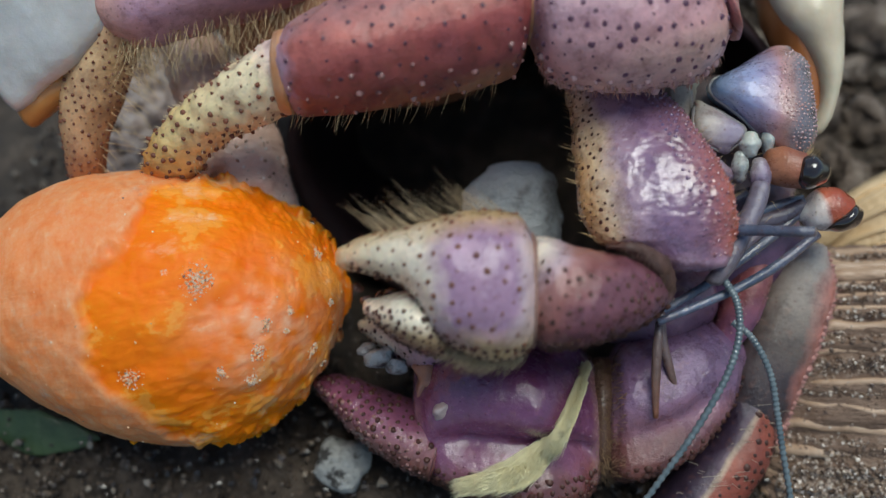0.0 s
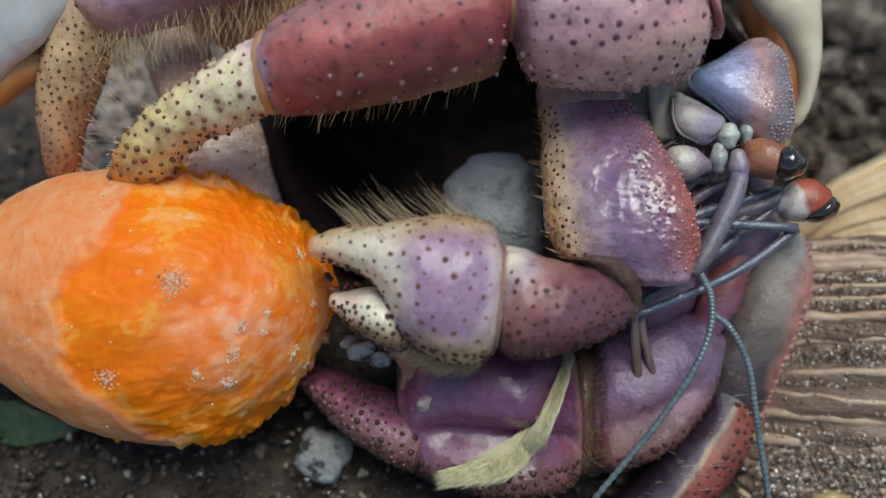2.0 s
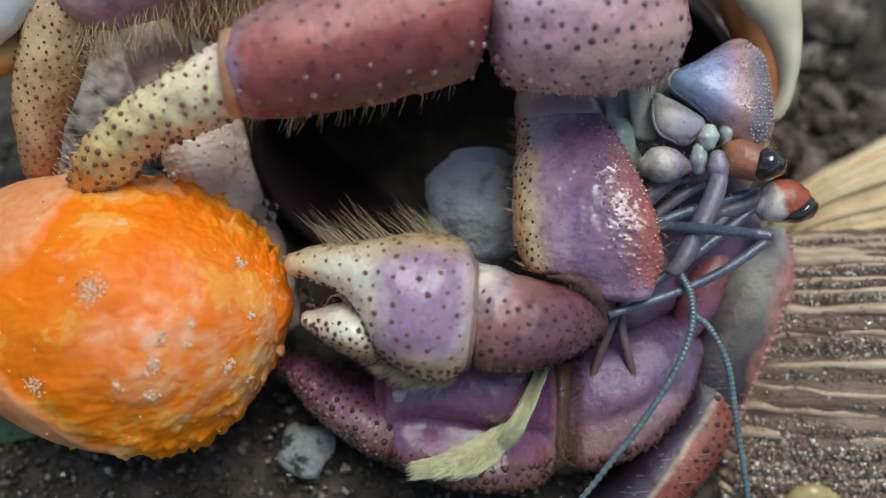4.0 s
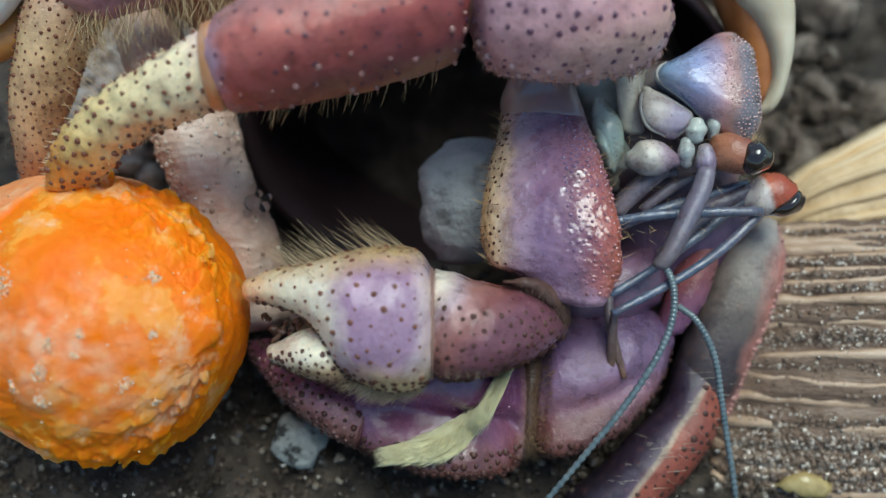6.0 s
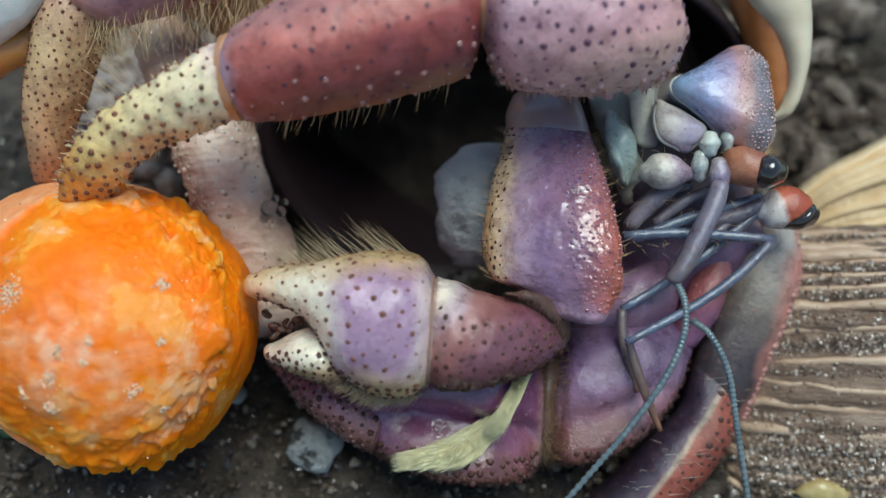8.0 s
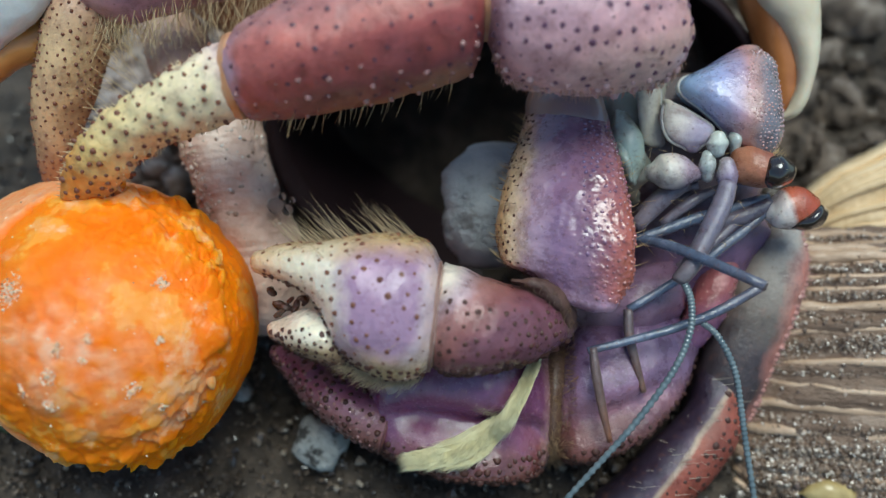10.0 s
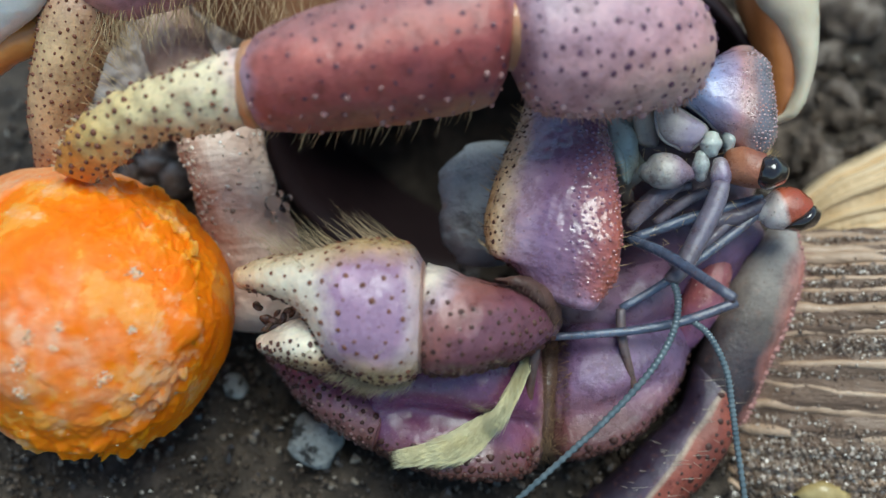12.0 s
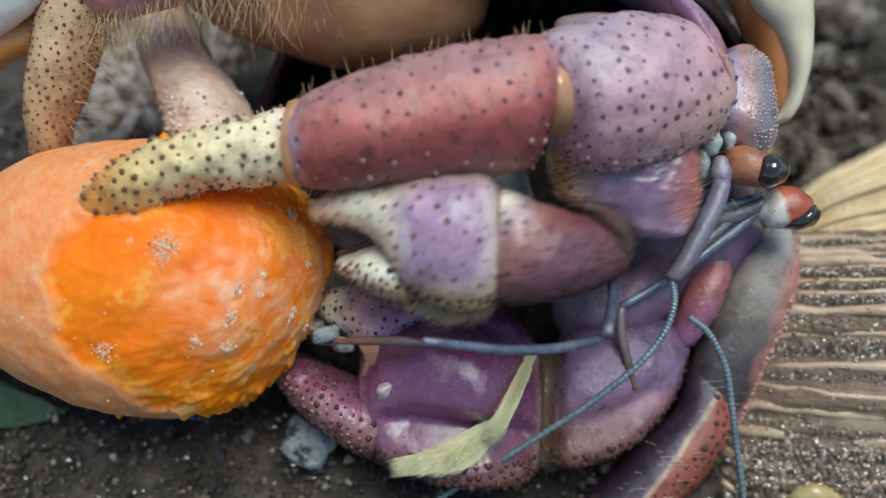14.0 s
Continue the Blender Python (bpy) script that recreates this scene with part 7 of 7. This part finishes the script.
    'w1': ((17.94, -2.01, 8.00), [(0, 1.57, 1.33, 0.00, 0.00, 0.00, 5.30), (0.5, 1.63, 1.49, 0.00, 0.00, 0.00, 2.80), (1, 1.48, 1.46, 0.00, 0.00, 0.00, 2.40), (1.5, 1.36, 1.50, 0.00, 0.00, 0.00, 1.80), (2, 1.35, 1.25, 0.00, 0.00, 0.00, 1.30), (2.5, 1.52, 0.92, 0.00, 0.00, 0.00, 4.20), (3, 1.54, 0.89, 0.00, 0.00, 0.00, 3.90), (5.5, 0.69, 0.57, 0.00, 0.00, 0.00, 1.10), (6, 0.42, 0.83, 0.00, 0.00, 0.00, 1.20), (6.5, 0.16, 0.88, 0.00, 0.00, 0.00, 0.80), (7, 0.18, 0.75, 0.00, 0.00, 0.00, 0.40), (7.5, 0.00, 0.00, 0.00, 0.00, 0.00, 0.00), (8, 0.12, -0.12, 0.00, 0.00, 0.00, 0.00), (10.5, 0.08, 0.03, 0.00, 0.00, 0.00, -1.80), (11, -0.27, 0.05, 0.00, 0.00, 0.00, -3.30), (11.5, -0.42, 0.14, 0.00, 0.00, 0.00, -4.20), (12, -0.43, 0.19, 0.00, 0.00, 0.00, -6.30), (12.5, -0.34, 0.31, 0.00, 0.00, 0.00, -8.50), (13, 0.11, 0.39, 0.00, 0.00, 0.00, -12.50), (13.5, 0.15, 0.29, 0.00, 0.00, 0.00, -14.50), (14, 0.12, 0.22, 0.00, 0.00, 0.00, -16.00)]),
    'f1': ((14.87, 1.31, 5.00), [(0, 1.15, 1.42, 0.00, 1.83, -39.68, -3.15), (0.5, 1.22, 1.66, 0.00, 0.07, -1.74, -1.31), (1, 1.04, 1.50, 0.00, 0.11, -2.91, -1.38), (1.5, 1.02, 1.47, 0.00, 1.62, -36.17, -3.26), (2, 0.99, 1.44, 0.00, 0.13, -3.49, -2.87), (2.5, 0.88, 1.09, 0.00, 1.62, -36.16, -7.15), (3, 1.03, 0.99, 0.00, 1.78, -38.80, -12.15), (5.5, 0.34, 0.61, 0.00, 1.63, -36.45, 0.99), (6, 0.27, 0.59, 0.00, 0.20, -5.12, 1.54), (6.5, 0.16, 0.63, 0.00, 1.51, -34.31, -1.01), (7, 0.18, 0.64, 0.00, 0.09, -2.32, -3.13), (7.5, 0.00, 0.00, 0.00, 0.00, -0.00, 0.00), (8, 0.12, -0.12, 0.00, 0.06, -1.51, -3.82), (10.5, 0.21, -0.21, 0.00, 2.18, -44.53, -29.79), (11, -0.01, -0.26, 0.00, 2.24, -45.37, -28.42), (11.5, -0.11, -0.31, 0.00, 2.42, -47.59, -31.25), (12, -0.13, -0.21, 0.00, 2.56, -49.17, -40.28), (12.5, 0.18, -0.09, 0.00, 2.95, -53.17, -47.87), (13, 1.63, -2.56, 0.00, 5.23, -67.05, -79.61), (13.5, -0.50, -2.51, 0.00, 4.29, -62.72, -106.75), (14, -1.01, -2.50, 0.00, 4.33, -62.96, -118.48)]),
    'f2': ((26.84, 1.76, 6.00), [(0, 1.13, 1.18, 0.00, -3.38, 4.97, -6.29), (0.5, 1.33, 1.37, 0.02, 1.05, -1.55, -6.06), (1, 1.23, 1.21, 0.04, 1.05, -1.55, -6.97), (1.5, 1.23, 1.16, 0.06, 1.05, -1.55, -7.53), (2, 1.21, 0.83, 0.08, 0.16, -0.23, -6.33), (2.5, 1.04, 0.01, 0.10, 1.05, -1.55, -5.62), (3, 0.88, -0.94, 0.12, -4.51, 6.61, -10.70), (5.5, 0.40, 1.02, 0.22, -3.49, 5.12, -6.69), (6, 0.50, 0.94, 0.24, -3.49, 5.12, -1.69), (6.5, 0.36, 0.65, 0.26, -2.11, 3.10, -3.10), (7, 0.25, -0.03, 0.28, -7.32, 10.62, -7.13), (7.5, -0.10, -0.01, 0.30, 0.00, -0.00, -0.00), (8, 0.12, -0.93, 0.32, -5.33, 7.78, -2.16), (10.5, -1.56, -4.89, 0.42, 1.05, -1.55, -15.32), (11, -1.79, -4.68, 0.44, 1.05, -1.55, -16.19), (11.5, -2.35, -4.97, 0.46, 1.05, -1.55, -18.31), (12, -3.29, -5.91, 0.48, 1.05, -1.55, -22.73), (12.5, -4.04, -6.16, 0.50, 1.05, -1.55, -21.52), (13, -7.34, -8.15, 4.00, -14.08, 19.70, -39.11), (13.5, -12.67, -8.96, 5.00, -7.77, 11.26, -32.42), (14, -14.28, -8.57, 4.50, -13.49, 18.96, -37.35)]),
    'f3': ((14.08, -6.86, 6.70), [(0, 0.76, 2.59, 0.00, 2.38, 0.71, -22.10), (0.5, 0.25, 2.70, 0.02, 2.97, 0.88, -23.57), (1, -0.66, 2.40, 0.04, -2.63, -0.78, -19.07), (1.5, -0.42, 2.65, 0.06, 1.78, 0.53, -28.91), (2, 0.37, 2.31, 0.08, 17.50, 5.10, -11.10), (2.5, 0.06, 1.27, 0.10, 16.76, 4.89, -11.21), (3, 0.17, 1.47, 0.12, 20.36, 5.90, -30.79), (5.5, -0.02, 2.52, 0.22, 21.93, 6.33, -34.92), (6, 0.76, 1.27, 0.24, 24.87, 7.11, -15.47), (6.5, 0.21, 1.33, 0.26, -6.02, -1.78, -12.93), (7, 0.49, 1.47, 0.28, -15.11, -4.42, -13.30), (7.5, -0.05, 0.03, 0.30, -0.00, -0.00, -0.00), (8, 0.62, -0.58, 0.32, 1.59, 0.47, -0.12), (10.5, -4.05, -1.38, 0.42, 1.98, 0.59, -14.42), (11, -4.28, -0.91, 0.44, -2.23, -0.66, -20.35), (11.5, -4.85, -0.60, 0.46, 1.19, 0.35, -23.05), (12, -6.92, -0.53, 0.48, 27.02, 7.68, -22.42), (12.5, -7.19, -1.03, 0.50, 17.47, 5.09, -32.60), (13, -7.84, 0.55, 4.00, -15.35, -4.49, -86.79), (13.5, -14.70, -1.43, 4.50, -2.45, -0.73, -93.49), (14, -15.55, -0.39, 3.50, 20.28, 5.87, -106.47)]),
    'carrot': ((-26.46, -3.61, 2.0), [(0, -0.62, 0.47, 0.0, 0.0, 5.0, 0.0), (0.5, 0.38, 0.02, 0.0, 0.0, 0.0, -0.17), (1, 0.41, -0.13, 0.0, 0.0, 0.0, -0.33), (1.5, 0.12, -0.18, 0.0, 0.0, 0.0, -0.5), (2, 0.01, -0.17, 0.0, 0.0, 0.0, -0.67), (2.5, 0.03, -0.3, 0.0, 0.0, 0.0, -0.83), (3, -0.77, -0.64, 1.0, 0.0, -5.0, -1.0), (5.5, -2.11, -1.67, 0.0, 0.0, -30.0, -6.0), (6, -2.87, -1.92, 0.5, 0.0, -38.0, -8.0), (6.5, -2.55, -2.06, 0.5, 0.0, -38.0, -8.0), (7, -2.73, -2.1, 0.5, 0.0, -38.0, -8.0), (7.5, -3.25, -2.13, 0.5, 0.0, -38.0, -8.0), (8, -3.51, -2.15, 0.5, 0.0, -38.0, -8.0), (10.5, -4.58, -2.31, 0.5, 0.0, -38.0, -8.0), (11, -6.21, -2.6, 0.5, 0.0, -42.0, -9.5), (11.5, -6.83, -2.05, 0.5, 0.0, -43.0, -11.0), (12, -5.83, -1.6, 0.5, 0.0, -38.0, -9.0), (12.5, -2.0, -0.04, 0.5, 0.0, -20.0, -3.0), (13, 0.72, 0.73, 1.0, 0.0, 0.0, 4.0), (13.5, 0.67, 0.75, 1.0, 0.0, 0.0, 4.0), (14, 0.7, 0.75, 1.0, 0.0, 0.0, 4.0)]),
    'other_leg': ((-33.00, 11.59, 3.00), [(0, 0.25, 1.65, 0.00, 0.00, 0.00, 0.00), (0.5, 0.28, 1.61, 0.00, 0.00, 0.00, 0.00), (1, 0.25, 1.58, 0.00, 0.00, 0.00, 0.00), (1.5, 0.06, 1.54, 0.00, 0.00, 0.00, 0.00), (2, 0.08, 1.51, 0.00, 0.00, 0.00, 0.00), (2.5, 0.11, 1.39, 0.00, 0.00, 0.00, 0.00), (3, -0.06, 1.24, 0.00, 0.00, 0.00, 0.00), (5.5, 0.13, 0.33, 0.00, 0.00, 0.00, 0.00), (6, 0.38, -0.20, 0.00, 0.00, 0.00, 0.00), (6.5, 0.23, -0.09, 0.00, 0.00, 0.00, 0.00), (7, 0.17, 0.00, 0.00, 0.00, 0.00, 0.00), (7.5, 0.00, 0.00, 0.00, 0.00, 0.00, 0.00), (8, -0.16, 0.13, 0.00, 0.00, 0.00, 0.00), (10.5, -0.10, -0.15, 0.00, 0.00, 0.00, 0.00), (11, 0.22, -0.63, 0.00, 0.00, 0.00, 0.00), (11.5, -0.18, -0.49, 0.00, 0.00, 0.00, 0.00), (12, -0.19, -0.26, 0.00, 0.00, 0.00, 0.00), (12.5, 0.10, 0.25, 0.00, 0.00, 0.00, 0.00), (13, 0.14, 0.23, 0.00, 0.00, 0.00, 0.00), (13.5, -0.03, 0.13, 0.00, 0.00, 0.00, 0.00), (14, -0.05, 0.01, 0.00, 0.00, 0.00, 0.00)]),
    'other_shell': ((-39.00, 20.00, 3.00), [(0, 1.60, -1.20, 0.00, 0.00, 0.00, 0.00), (1.5, 0.80, -0.60, 0.00, 0.00, 0.00, 0.00), (3, 0.20, -0.30, 0.00, 0.00, 0.00, 0.00), (5.5, 0.00, 0.00, 0.00, 0.00, 0.00, 0.00), (14, 0.30, 0.30, 0.00, 0.00, 0.00, 0.00)]),
}


# the hinged finger of the feeding claw: seconds, degrees by which it closes
HINGE = (-9.25, -7.67, 8.6)
CLOSING = [(0, 17), (0.3, 24), (0.8, 28), (1, 15), (1.2, 16), (2, 14), (3, 10), (5.5, 5), (6.5, 0), (8, 0), (10.5, 0), (11.5, -2), (12.5, 4), (13, 9), (13.3, 26), (13.75, 28), (14, 12)]


def shift(rows, t):
    """The row at t, between the rows given."""
    ts = [r[0] for r in rows]
    return [float(np.interp(t, ts, [r[k] for r in rows])) for k in range(1, 7)]


def swing(pivot, row):
    x, y, z, rx, ry, rz = row
    c = Vector(pivot) * MM
    return Matrix.Translation(c + Vector((x, y, z)) * MM) @ pose(0, 0, 0, rx, ry, rz) @ Matrix.Translation(-c)


def motions():
    body = MOVES["body"]
    rest = Matrix.Translation(Vector(CB) * MM)
    walk(crab, [(r[0], BOARD @ swing(body[0], r[1:]) @ rest) for r in body[1]])
    pivot, rows = MOVES["carrot"]
    cb = Matrix.Translation(BASE[carrot] * MM)
    walk(carrot, [(r[0], BOARD @ swing(pivot, r[1:]) @ cb) for r in rows])
    for name, ob in PARTS.items():
        if name in MOVES:
            pivot, rows = MOVES[name]
            walk(ob, [(r[0], rest.inverted() @ swing(body[0], shift(body[1], r[0])).inverted() @ swing(pivot, r[1:]) @ rest) for r in rows])
    pivot, rows = MOVES["small_claw"]
    times = sorted({r[0] for r in rows} | {r[0] for r in CLOSING})
    bite = [[0, 0, 0, 0, 0, -float(np.interp(t, [c[0] for c in CLOSING], [c[1] for c in CLOSING]))] for t in times]
    walk(PARTS["finger"], [(t, rest.inverted() @ swing(body[0], shift(body[1], t)).inverted() @ swing(pivot, shift(rows, t)) @ swing(HINGE, b) @ rest) for t, b in zip(times, bite)])
    pivot, rows = MOVES["other_leg"]
    ob_rest = Matrix.Translation(BASE[other] * MM)
    walk(PARTS["other_leg_part"], [(r[0], ob_rest.inverted() @ swing(pivot, r[1:]) @ ob_rest) for r in rows])
    pivot, rows = MOVES["other_shell"]
    ws_rest = Matrix.Translation(BASE[white_shell] * MM)
    walk(white_shell, [(r[0], BOARD @ swing(pivot, r[1:]) @ ws_rest) for r in rows])


motions()
